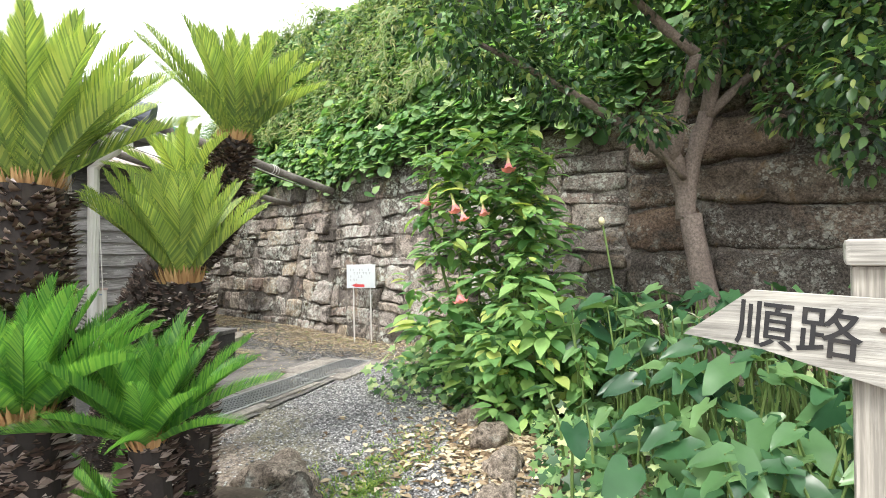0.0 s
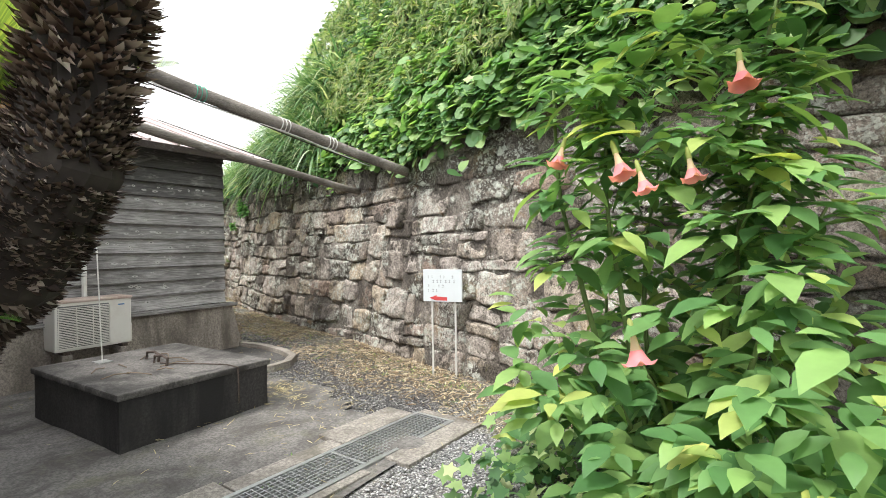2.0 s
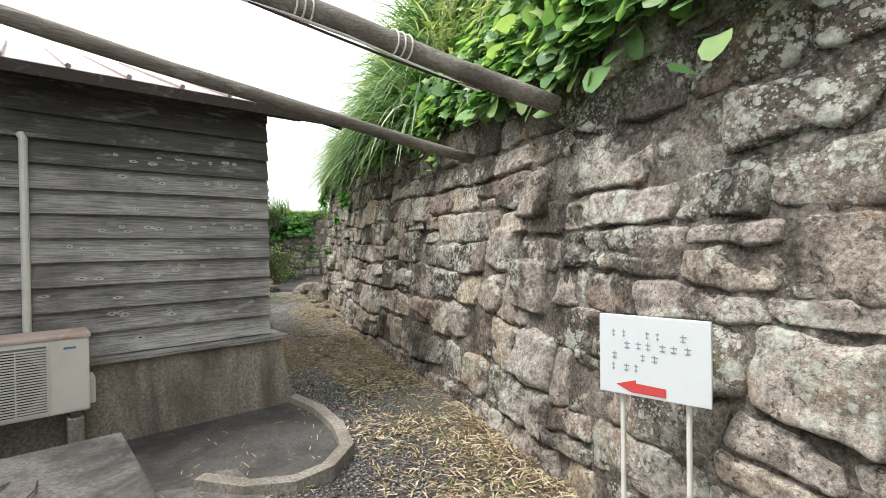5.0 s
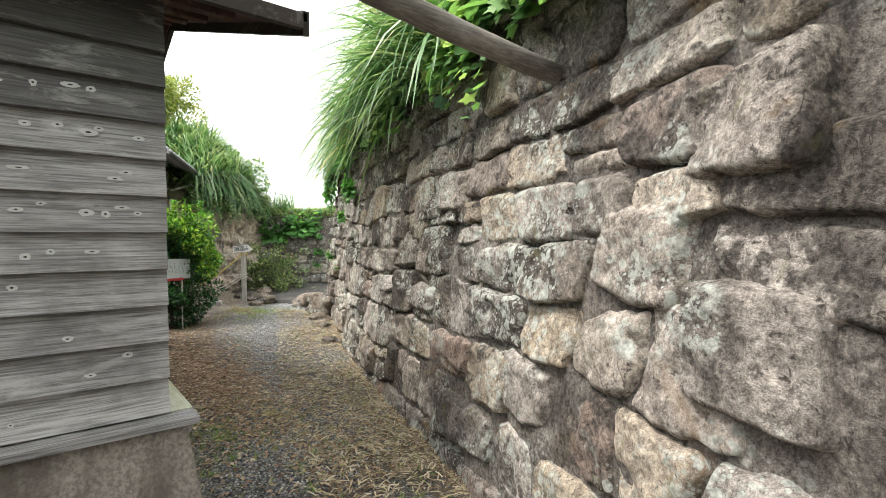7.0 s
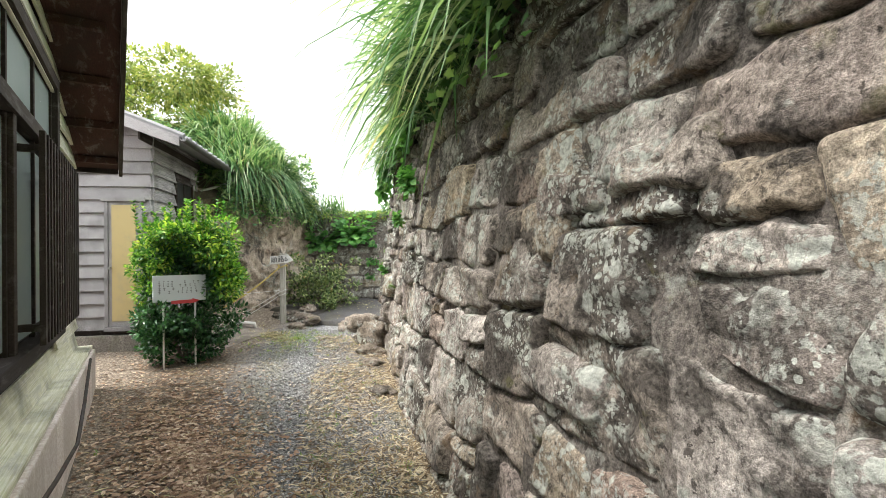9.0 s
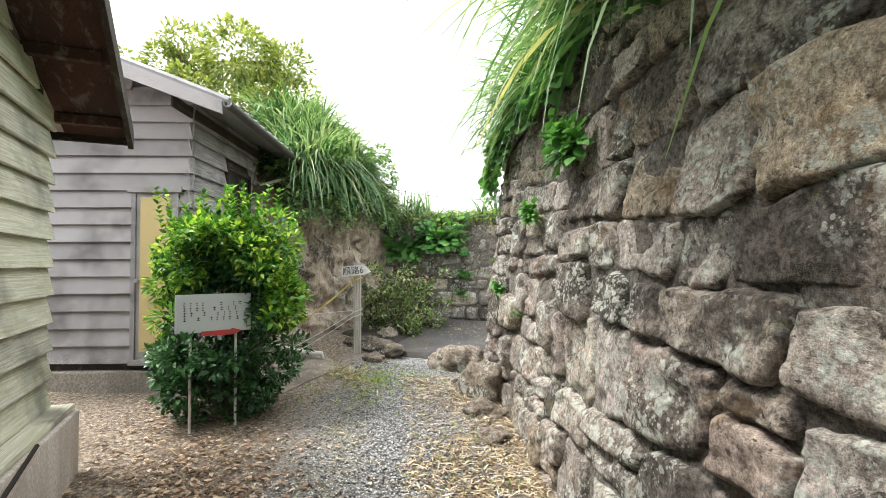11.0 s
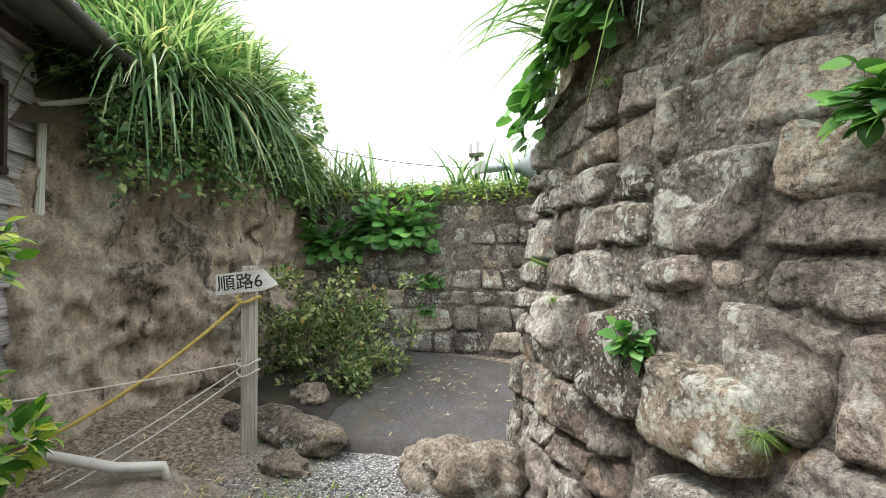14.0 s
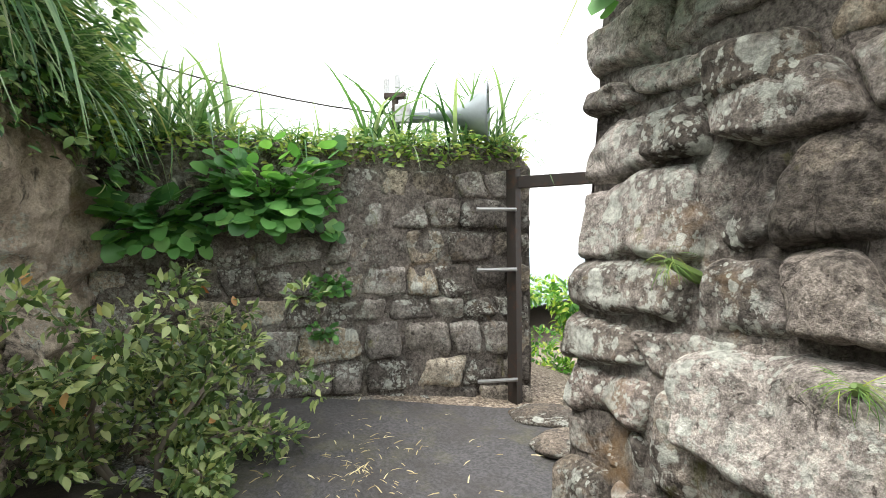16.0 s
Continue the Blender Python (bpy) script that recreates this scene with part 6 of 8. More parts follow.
cents = [(G.uniform(-0.9, 0.9), G.uniform(-1.6, 0.7), 0.65 + G.uniform(-0.6, 0.45), G.uniform(0.2, 0.36)) for _ in range(24)]
crown_leaves("crown", cents, 6500, (0.06, 0.12), OVAL, M_IVY, shrub_far, 53, "", 0.2)

# the clipped bush before the hut
bush = thing("bush", pose(-14.32, 7.42, 0.33), "bright green rounded bush growing round a notice board", "shrub")
bm = bmesh.new()
for k in range(7):
    a = 1.5 + k * 0.52
    limb(bm, (0.06 * math.cos(a), 0.06 * math.sin(a), -0.1), (0.45 * math.cos(a), 0.45 * math.sin(a), 1.1), 0.02, 0.008, 0.08, 60 + k)
part("stem", bm, M_STEMGREY, bush, smooth=True)
cents = []
for k in range(84):
    a, z = G.uniform(0, math.tau), G.uniform(0.1, 1.72)
    wide = 0.26 + 0.48 * math.sin(math.pi * min(1, max(0, (z + 0.05) / 1.95))) ** 0.9
    rr = wide * G.uniform(0.45, 1.0)
    cents.append((rr * math.cos(a) * 0.85, rr * math.sin(a), z, G.uniform(0.13, 0.24)))
cents = [c for c in cents if not (c[0] > 0.0 and abs(c[1]) < 0.36 and 0.66 < c[2] < 1.12)]
crown_leaves("crown", [c for c in cents if c[2] > 0.75], 10500, (0.045, 0.08), OVAL, M_BUSH, bush, 54, "glossy bright green leaves", -0.3)
# inner leaves take the darker green: shade inside the crown, put into the colour
crown_leaves("inner_foliage", [(c[0] * 0.7, c[1] * 0.7, c[2] * 0.94, c[3]) for c in cents if c[2] > 0.75], 6000, (0.05, 0.08), OVAL, M_BUSH_DARK, bush, 59, "inner leaves with the crown's shade in their dark colour", -0.3)
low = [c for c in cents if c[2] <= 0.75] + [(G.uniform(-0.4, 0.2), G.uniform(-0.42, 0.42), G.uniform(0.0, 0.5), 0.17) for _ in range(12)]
crown_leaves("lower_foliage", low, 7000, (0.045, 0.08), OVAL, M_BUSH_DARK, bush, 58, "darker leaves near the ground", -0.3)
r = random.Random(9)
for k in range(26):
    a = r.uniform(0, 6.28)
    x, y = 0.5 * math.cos(a) * r.random(), 0.6 * math.sin(a) * r.random()
    h = r.uniform(0.14, 0.42)
    pts = [(x * (1 + 0.1 * q), y * (1 + 0.1 * q), 1.68 + h * q) for q in np.linspace(0, 1, 9)]
    pp, dd = [], []
    for p in pts:
        for _ in range(4):
            b = r.uniform(0, 6.28)
            pp.append(p)
            dd.append((math.cos(b), math.sin(b), 0.9))
    leaf_cloud("shoot", OVAL, pp, dd, [(0, 0, 1)] * len(pp), [r.uniform(0.05, 0.085) for _ in pp], M_BUSH, bush, "young upright shoot")

# the leathery shrub in the corner by the far wall
shrub = thing("shrub", pose(-17.35, 10.2, 0.2), "open leathery grey-green shrub growing out of the corner", "shrub")
bm = bmesh.new()
ends = []
for k in range(13):
    a = G.uniform(0, math.tau)
    L = G.uniform(0.4, 0.8)
    q = limb(bm, (0, 0, 0), (L * math.cos(a) * 0.8, L * math.sin(a), G.uniform(0.3, 1.45)), 0.022, 0.008, 0.25, 80 + k)
    ends += [(p.x, p.y, p.z, 0.13) for p in q[5:]]
part("stem", bm, M_STEMGREY, shrub, smooth=True)
ends += [(G.uniform(-0.55, 0.55), G.uniform(-0.65, 0.65), G.uniform(0.2, 1.45), G.uniform(0.07, 0.13)) for _ in range(64)]
crown_leaves("crown", ends, 6800, (0.045, 0.08), OVAL, M_SHRUB, shrub, 55, "leathery oval leaves", -0.4)


def tuft(name, x, y, z, size, count, leaf, shape, material, label, n, seed, flat=0.8):
    """A small plant rooted in a wall joint: leaves fanned out from its root."""
    r = random.Random(seed)
    P, D, U, Z = [], [], [], []
    for _ in range(count):
        a, b = r.uniform(-1.5, 1.5), r.uniform(-0.5, 1.0)
        side = Vector((-n.y, n.x, 0))
        d = (n * math.cos(a) + side * math.sin(a) * 1.4) * flat + Vector((0, 0, b))
        p = Vector((x, y, z)) + d * size * r.uniform(0.1, 1.0)
        P.append(p)
        D.append(d + Vector((r.uniform(-0.7, 0.7), r.uniform(-0.7, 0.7), r.uniform(-0.7, 0.1))))
        U.append(n * 0.6 + Vector((r.uniform(-0.6, 0.6), r.uniform(-0.6, 0.6), 1.0)))
        Z.append(r.uniform(*leaf))
    root = thing(name, pose(0, 0, 0), label, "plant", "plants in the wall joints")
    leaf_cloud("leaves", shape, P, D, U, Z, material, root, "", [1.6 if leaf[1] > 0.07 and shape is OVAL else 1.0] * len(P))
    bm = bmesh.new()
    tube(bm, [Vector((x, y, z)) - n * 0.12 - Vector((0, 0, 0.05)), Vector((x, y, z)), Vector((x, y, z)) + n * size * 0.5 + Vector((0, 0, size * 0.3))], [0.02, 0.015, 0.006], 6)
    part("stem", bm, M_STEM, root)
    return root


def wall_tuft(x, z, size, count, leaf, shape, material, label, seed):
    s = s_of_x(x)
    p, n = wall_point(s, z, 0.06), facing(s)
    return tuft("wall_plant", p.x, p.y, p.z, size, count, leaf, shape, material, label, Vector((n.x, n.y, 0)), seed)


FN = Vector((FAR_N.x, FAR_N.y, 0))
for s, z, size, count, leaf, lab, sd in ((1.75, 2.08, 0.48, 190, (0.10, 0.17), "bright green broad-leaved plant rooted in the block wall", 1), (0.95, 1.92, 0.38, 110, (0.10, 0.17), "bright green broad-leaved plant rooted in the corner", 2),
                                         (2.15, 1.45, 0.14, 60, (0.04, 0.07), "small dark ivy patch on the block wall", 3), (2.1, 1.1, 0.10, 30, (0.04, 0.06), "small dark ivy patch on the block wall", 4)):
    q = on_far(s, z, 0.05)
    tuft("wall_plant", q.x, q.y, q.z, size, count * 2, (leaf[0] * 0.8, leaf[1] * 0.85), ROUND, M_HYD, lab, FN, sd, 0.75)
for x, z, size, count, leaf, lab, sd in ((-12.05, 2.45, 0.3, 70, (0.10, 0.17), "broad-leaved green plant growing from the wall", 5), (-13.0, 2.1, 0.17, 40, (0.08, 0.14), "broad-leaved green plant growing from the wall", 6),
                                         (-13.85, 1.38, 0.11, 22, (0.09, 0.14), "small broad-leaved plant in a joint of the wall", 7), (-12.35, 2.6, 0.22, 50, (0.09, 0.15), "broad-leaved green plant growing from the wall", 8)):
    wall_tuft(x, z, size * 0.7, int(count * 3.2), (leaf[0] * 0.6, leaf[1] * 0.65), OVAL, M_HYD, lab, sd)
for x, z, lab, sd in ((-14.95, 1.72, "yellow-green grass tuft in a wall joint", 9), (-14.55, 1.5, "yellow-green grass tuft in a wall joint", 10), (-13.3, 1.2, "yellow moss tuft in a wall joint", 11), (-14.2, 2.6, "dry grass tuft near the wall top", 12)):
    wall_tuft(x, z, 0.035, 50, (0.04, 0.09), blade(0.8, 0.014), M_COVER, lab, sd)

# ---- cycads in the bed by the house ----
def frond_mesh(name, length, material, seed, arch=0.35, pairs=70, leaflet=0.195):
    """One feather-shaped frond along +y that arches up and then out; leaflets stand in a shallow V."""
    r = random.Random(seed)
    v, f = [], []
    spine = []
    for i in range(pairs + 1):
        t = i / pairs
        spine.append(Vector((0, length * (t - 0.10 * t * t), length * arch * (t * t) * -0.55 + 0.02)))
    for i in range(pairs):
        a, b = spine[i], spine[i + 1]
        w = 0.006 * (1 - i / pairs) + 0.0015
        k = len(v)
        v += [a + Vector((-w, 0, 0)), a + Vector((w, 0, 0)), b + Vector((w, 0, 0)), b + Vector((-w, 0, 0)), a + Vector((0, 0, -w * 1.4)), b + Vector((0, 0, -w * 1.4))]
        f += [(k, k + 1, k + 2, k + 3), (k, k + 3, k + 5, k + 4), (k + 1, k + 4, k + 5, k + 2)]
    for i in range(3, pairs + 1):
        t = i / pairs
        p = spine[i]
        L = leaflet * math.sin(math.pi * min(1, 0.10 + 0.86 * t)) ** 0.55 * r.uniform(0.92, 1.06)
        for side in (-1, 1):
            d = Vector((side * (0.80 - 0.42 * t), 0.62 + 0.55 * t, 0.36 + 0.05 * r.uniform(-1, 1))).normalized()
            w = Vector((0, 1, 0)) * 0.0095
            q = p + d * L * 0.6 + Vector((0, 0, -0.004))
            e = p + d * L + Vector((0, 0, -0.022))
            k = len(v)
            v += [p - w, p + w, q + w * 0.8, q - w * 0.8, e]
            f += [(k, k + 1, k + 2, k + 3), (k + 3, k + 2, k + 4)]
    me = bpy.data.meshes.new(name)
    me.from_pydata([tuple(p) for p in v], [], f)
    me.materials.append(material)
    return me


M_SCALE = leaf_material("cycad_trunk_scale", [(0.0, (0.03, 0.022, 0.02)), (0.5, (0.085, 0.062, 0.052)), (0.85, (0.20, 0.155, 0.13)), (1.0, (0.40, 0.35, 0.31))], 0.85, 0.0, 8, 0.15)
M_SCALE_BROWN = leaf_material("cycad_young_scale", [(0.0, (0.05, 0.032, 0.026)), (0.5, (0.13, 0.09, 0.072)), (0.85, (0.30, 0.24, 0.21)), (1.0, (0.55, 0.49, 0.45))], 0.8, 0.0, 8, 0.15)
M_FIBRE = leaf_material("cycad_crown_fibre", [(0.0, (0.32, 0.17, 0.07)), (1.0, (0.55, 0.36, 0.17))], 0.85, 0.1)
M_TRUNKCORE = plain_material("cycad_trunk_core", (0.02, 0.015, 0.013), 0.95)
SCALE = ([(-0.5, 0, 0), (0.5, 0, 0), (0.32, 0.6, 0.16), (-0.32, 0.6, 0.16), (0, 1.0, 0.10), (0, 0.3, -0.25)], [(0, 1, 2, 3), (3, 2, 4), (0, 5, 1)])
FRONDS = {m.name: [frond_mesh("frond", 1.0, m, s, a) for s, a in ((1, 0.12), (2, 0.25), (3, 0.45))] for m in (M_FROND, M_FROND_DARK)}


def cycad(path, radii, length, count, material, label, seed, young=0.5, rise=(38, 86), old_scale=0.03):
    """A cycad: a trunk shingled with leaf bases along path, a tuft of brown fibre and a vase of fronds."""
    r = random.Random(seed)
    base = Vector(path[0])
    th = thing("cycad", pose(*base), label, "cycad", "cycads in the bed")
    pts = [Vector(p) - base for p in path]
    bm = bmesh.new()
    tube(bm, pts, [q * 0.9 for q in radii], 14)
    part("trunk", bm, M_TRUNKCORE, th, "dark fibrous trunk")
    seg = [(b - a).length for a, b in zip(pts, pts[1:])]
    total = sum(seg)
    for lo, hi, mat, size, flare, nm in ((0.0, young, M_SCALE, old_scale, 0.5, "leaf_base_cover"), (young, 1.0, M_SCALE_BROWN, old_scale * 1.5, 0.8, "young_scale_cover")):
        P, D, U, Z = [], [], [], []
        n = int(total * (hi - lo) * radii[0] * 6.28 / (size * size) * 3.0)
        for _ in range(n):
            t = (lo + (hi - lo) * r.random()) * total
            i = 0
            while i < len(seg) - 1 and t > seg[i]:
                t -= seg[i]
                i += 1
            k = min(1, t / seg[i])
            c = pts[i].lerp(pts[i + 1], k)
            rad = radii[i] + (radii[i + 1] - radii[i]) * k
            ax = (pts[i + 1] - pts[i]).normalized()
            e = ax.orthogonal().normalized()
            e.rotate(Matrix.Rotation(r.uniform(0, math.tau), 3, ax))
            P.append(c + e * rad * 0.86)
            D.append(e * flare * 1.5 + ax * r.uniform(0.2, 0.8) + Vector((r.uniform(-0.2, 0.2), r.uniform(-0.2, 0.2), 0)))
            U.append(e)
            Z.append(size * r.uniform(0.7, 1.4))
        leaf_cloud(nm, SCALE, P, D, U, Z, mat, th, "shingled brown leaf bases", [0.6] * len(P))["kind"] = "stuff"
    top, ax = pts[-1], (pts[-1] - pts[-2]).normalized()
    P, D, U, Z = [], [], [], []
    for _ in range(260):
        a = r.uniform(0, math.tau)
        e = Vector((math.cos(a), math.sin(a), 0))
        P.append(top + e * radii[-1] * r.uniform(0.1, 0.75) - ax * 0.03)
        D.append(e * 0.35 + ax)
        U.append(e)
        Z.append(r.uniform(0.07, 0.13))
    leaf_cloud("crown_fibre", blade(0.1, 0.07, 3), P, D, U, Z, M_FIBRE, th, "orange-brown fibre at the crown")
    up = ax.lerp(Vector((0, 0, 1)), 0.6).normalized()
    tilt = Vector((0, 0, 1)).rotation_difference(up).to_matrix().to_4x4()
    for k in range(count):
        q = (k + 0.5) / count
        el = rise[1] - (rise[1] - rise[0]) * q ** 0.9 + r.uniform(-5, 5)
        az = k * 137.5 + r.uniform(-8, 8)
        me = FRONDS[material.name][0 if el > 60 else (1 if el > 42 else 2)]
        fr = new("frond", me)
        fr.parent = th
        L = length * r.uniform(0.86, 1.08) * (0.92 if el > 70 else 1)
        fr.matrix_local = Matrix.Translation(top) @ tilt @ Matrix.Rotation(radians(az), 4, "Z") @ Matrix.Translation((0, radii[-1] * 0.35 * math.cos(radians(el)), -0.02)) @ Matrix.Rotation(radians(el), 4, "X") @ Matrix.Rotation(radians(r.uniform(-14, 14)), 4, "Y") @ Matrix.Scale(L, 4)
    return th


cycad([(-2.2, 0.98, -0.05), (-2.24, 1.1, 0.9), (-2.30, 1.18, 1.72)], [0.185, 0.175, 0.15], 0.80, 62, M_FROND, "tall cycad with yellow-green fronds on a thick shaggy trunk", 1, 0.72, (46, 86))
cycad([(-3.20, 2.02, -0.05), (-3.09, 2.12, 0.62), (-3.04, 2.20, 1.08), (-2.94, 2.27, 1.33), (-2.76, 2.37, 1.47), (-2.61, 2.46, 1.72), (-2.54, 2.51, 2.20)], [0.185, 0.18, 0.175, 0.17, 0.165, 0.145, 0.135], 0.82, 56, M_FROND, "tall bent cycad with yellow-green fronds and a dark scaly trunk", 2, 0.88, (47, 86), 0.027)
cycad([(-2.12, 1.74, -0.05), (-2.06, 1.70, 0.8), (-2.03, 1.66, 1.32)], [0.12, 0.13, 0.115], 0.62, 52, M_FROND, "medium cycad with bright yellow fronds and a shaggy trunk", 3, 0.3, (50, 86))
cycad([(-1.84, 1.36, -0.05), (-1.83, 1.34, 0.4), (-1.83, 1.33, 0.70)], [0.085, 0.09, 0.075], 0.58, 38, M_FROND_DARK, "low cycad with fresh green fronds on a short trunk", 4, 0.35, (30, 82), 0.035)
cycad([(-2.12, 1.02, -0.05), (-2.10, 1.04, 0.5), (-2.10, 1.05, 0.86)], [0.13, 0.13, 0.11], 0.62, 40, M_FROND_DARK, "low cycad with deep green fronds on a shaggy trunk", 5, 0.4, (32, 84), 0.04)
cycad([(-2.98, 2.36, 1.20), (-2.86, 2.33, 1.28), (-2.80, 2.31, 1.33)], [0.04, 0.045, 0.04], 0.20, 12, M_FROND_DARK, "small cycad offshoot on the bent trunk", 6, 0.5, (30, 75), 0.025)
cycad([(-2.68, 2.42, 1.60), (-2.78, 2.40, 1.76), (-2.84, 2.38, 1.86)], [0.05, 0.05, 0.045], 0.62, 16, M_FROND, "young cycad crown behind the bent trunk", 7, 0.5, (35, 75), 0.03)
cycad([(-2.35, 1.55, -0.02), (-2.36, 1.55, 0.12), (-2.36, 1.55, 0.2)], [0.05, 0.05, 0.05], 0.42, 14, M_FROND_DARK, "small dark cycad seedling in the bed", 8, 0.5, (20, 70), 0.03)

bm = bmesh.new()
bmesh.ops.create_grid(bm, x_segments=34, y_segments=34, size=1)
for v in bm.verts:
    x, y = -2.55 + v.co.x * 1.05, 0.75 + v.co.y * 1.6
    d = max(abs(v.co.x), abs(v.co.y))
    v.co = Vector((x, y, ground_z(x, y) + 0.16 * smooth(1.0, 0.8, d) - 0.03 + 0.04 * noise.noise((x * 3, y * 3, 0))))
tagged(part("ground_bed", bm, M_EARTH, smooth=True), "dark soil of the cycad bed", "soil", kind="structure")

# ---- the tiled house by the yard ----
M_TILE = plain_material("glazed_grey_roof_tile", (0.13, 0.14, 0.17), 0.22, 0.0, 0.3, 6, (0.06, 0.06, 0.06))
house = thing("house", pose(0, 0, 0), "old house with a glazed grey tile roof and timber porch", "house")
CX, CY, EZ = -3.72, 2.72, 2.46
part("wall", boxes((-9.0, -4.75, -3.5, 1.75, 0.0, 2.65)), M_DARKWOOD, house, "dark weathered timber wall")
for k in range(12):
    part("board", boxes((-4.75, -4.725, -3.5, 1.75, 0.12 + k * 0.2, 0.31 + k * 0.2), bevel=0.004), M_DARKWOOD, house)


def house_roof():
    """Two slopes meeting in a corner ridge: rows of round tiles down each slope."""
    zt = EZ + 1.9
    quad = [((CX, CY, EZ), (CX, -4.5, EZ), (CX - 3.4, -4.5, zt), (CX - 3.4, CY - 3.4, zt)), ((CX, CY, EZ), (CX - 3.4, CY - 3.4, zt), (-9.5, CY - 3.4, zt), (-9.5, CY, EZ))]
    for q in quad:
        low = [(x, y, z - 0.07) for x, y, z in q]
        mesh_object("roof", list(q) + low, [(0, 1, 2, 3), (7, 6, 5, 4), (0, 4, 5, 1), (1, 5, 6, 2), (2, 6, 7, 3), (3, 7, 4, 0)], M_TILE, house, "glazed grey roof slope")
    for k in range(26):
        d = 0.14 + 0.27 * k
        top = min(d, 3.4)
        bm = bmesh.new()
        pts = [(CX - t + 0.02, CY - d, EZ + 0.03 + t * 0.559 + 0.02 * ((i % 2))) for i, t in enumerate(np.linspace(-0.03, top, 8))]
        tube(bm, pts, 0.062, 10)
        part("tile_row", bm, M_TILE, house)
        if d < 5.6:
            bm = bmesh.new()
            pts = [(CX - d, CY - t + 0.02, EZ + 0.03 + t * 0.559 + 0.02 * ((i % 2))) for i, t in enumerate(np.linspace(-0.03, top, 8))]
            tube(bm, pts, 0.062, 10)
            part("tile_row", bm, M_TILE, house)
    for k in range(13):
        t0, t1 = 0.22 * k - 0.04, 0.22 * k + 0.20
        bm = bmesh.new()
        tube(bm, [(CX - t0 - 0.02, CY - t0 - 0.02, EZ + 0.12 + t0 * 0.559), (CX - t1, CY - t1, EZ + 0.115 + t1 * 0.559)], [0.115, 0.098], 16)
        part("ridge_tile", bm, M_TILE, house, "rounded corner ridge tile")
    bm = bmesh.new()
    tube(bm, [(CX + 0.04, CY + 0.04, EZ + 0.10), (CX + 0.0, CY + 0.0, EZ + 0.12)], 0.125, 20)
    part("end_tile", bm, M_TILE, house, "dark round ridge-end tile")
    for a, b in (((CX + 0.06, CY + 0.05, EZ - 0.06), (CX + 0.06, -4.5, EZ - 0.03)), ((CX + 0.10, CY + 0.06, EZ - 0.06), (-9.5, CY + 0.06, EZ - 0.03))):
        bm = bmesh.new()
        tube(bm, [a, b], 0.05, 10)
        part("gutter", bm, M_STEEL_ROOF, house, "grey half-round gutter")


house_roof()
post_m = Matrix.Translation((-4.02, 2.28, 0))
part("porch_post", boxes((-4.09, -3.97, 2.20, 2.32, -0.05, 2.5), bevel=0.008), M_POST, house, "grey weathered porch post")
bm = bmesh.new()
tube(bm, [(-3.66, 2.5, 2.38), (-3.72, 2.48, 2.25), (-3.88, 2.42, 2.12), (-3.90, 2.41, 1.0), (-3.90, 2.41, 0.5), (-3.84, 2.45, 0.38), (-3.84, 2.45, -0.02)], 0.04, 12)
part("downpipe", bm, M_WHITE, house, "white plastic downpipe")
part("hopper", boxes((-3.80, -3.62, 2.40, 2.56, 2.28, 2.44), bevel=0.01), M_WHITE, house, "white rain hopper")
part("beam", boxes((-4.1, -3.96, -3.5, 2.36, 2.36, 2.5), bevel=0.008), M_DARKWOOD, house)
part("beam", boxes((-9.0, -4.1, 2.22, 2.34, 2.36, 2.5), bevel=0.008), M_DARKWOOD, house)
broom = thing("broom", pose(-4.45, 1.75, 0.05, 6, 0, 20), "old straw broom leaning by the porch", "broom")
part("handle", tube(bmesh.new(), [(0, 0, 0.5), (0, 0, 1.6)], 0.014, 8), M_POLE, broom)
rr_ = random.Random(2)
leaf_cloud("bristles", blade(0.12, 0.006, 3), [(rr_.gauss(0, 0.02), rr_.gauss(0, 0.02), 0.62) for _ in range(240)], [(rr_.gauss(0, 0.14), rr_.gauss(0, 0.14), -1) for _ in range(240)], [(1, 0.2, 0)] * 240, [rr_.uniform(0.5, 0.62) for _ in range(240)], M_STRAW, broom)
basin = thing("basin", pose(-5.2, 2.75, 0.03), "blue and white plastic basin on the paving", "basin")
bm = bmesh.new()
prof = [(0.0, 0.0), (0.15, 0.0), (0.20, 0.15), (0.22, 0.15), (0.22, 0.165), (0.19, 0.165), (0.14, 0.02), (0.0, 0.02)]
ringv = [[bm.verts.new((q * math.cos(a), q * math.sin(a), z)) for q, z in prof[1:-1]] for a in [k * math.tau / 20 for k in range(20)]]
for k in range(20):
    for j in range(len(prof) - 3):
        bm.faces.new((ringv[k][j], ringv[(k + 1) % 20][j], ringv[(k + 1) % 20][j + 1], ringv[k][j + 1]))
bm.faces.new([w[0] for w in ringv])
bm.faces.new([w[-1] for w in ringv][::-1])
part("bowl", bm, plain_material("blue_plastic", (0.06, 0.20, 0.42), 0.4), basin, smooth=True)

# ---- arrow signs ----
M_SIGNWOOD = wood_material("white_washed_sign_wood", [(0.0, (0.36, 0.35, 0.32)), (1.0, (0.42, 0.41, 0.37))], "x", 1.0, 0.5, False, (0.54, 0.53, 0.50))


M_PAINTED = wood_material("white_painted_sign_wood", [(0.0, (0.66, 0.66, 0.64)), (1.0, (0.70, 0.70, 0.68))], "x", 0.5, 0.3, False, (0.50, 0.48, 0.44))


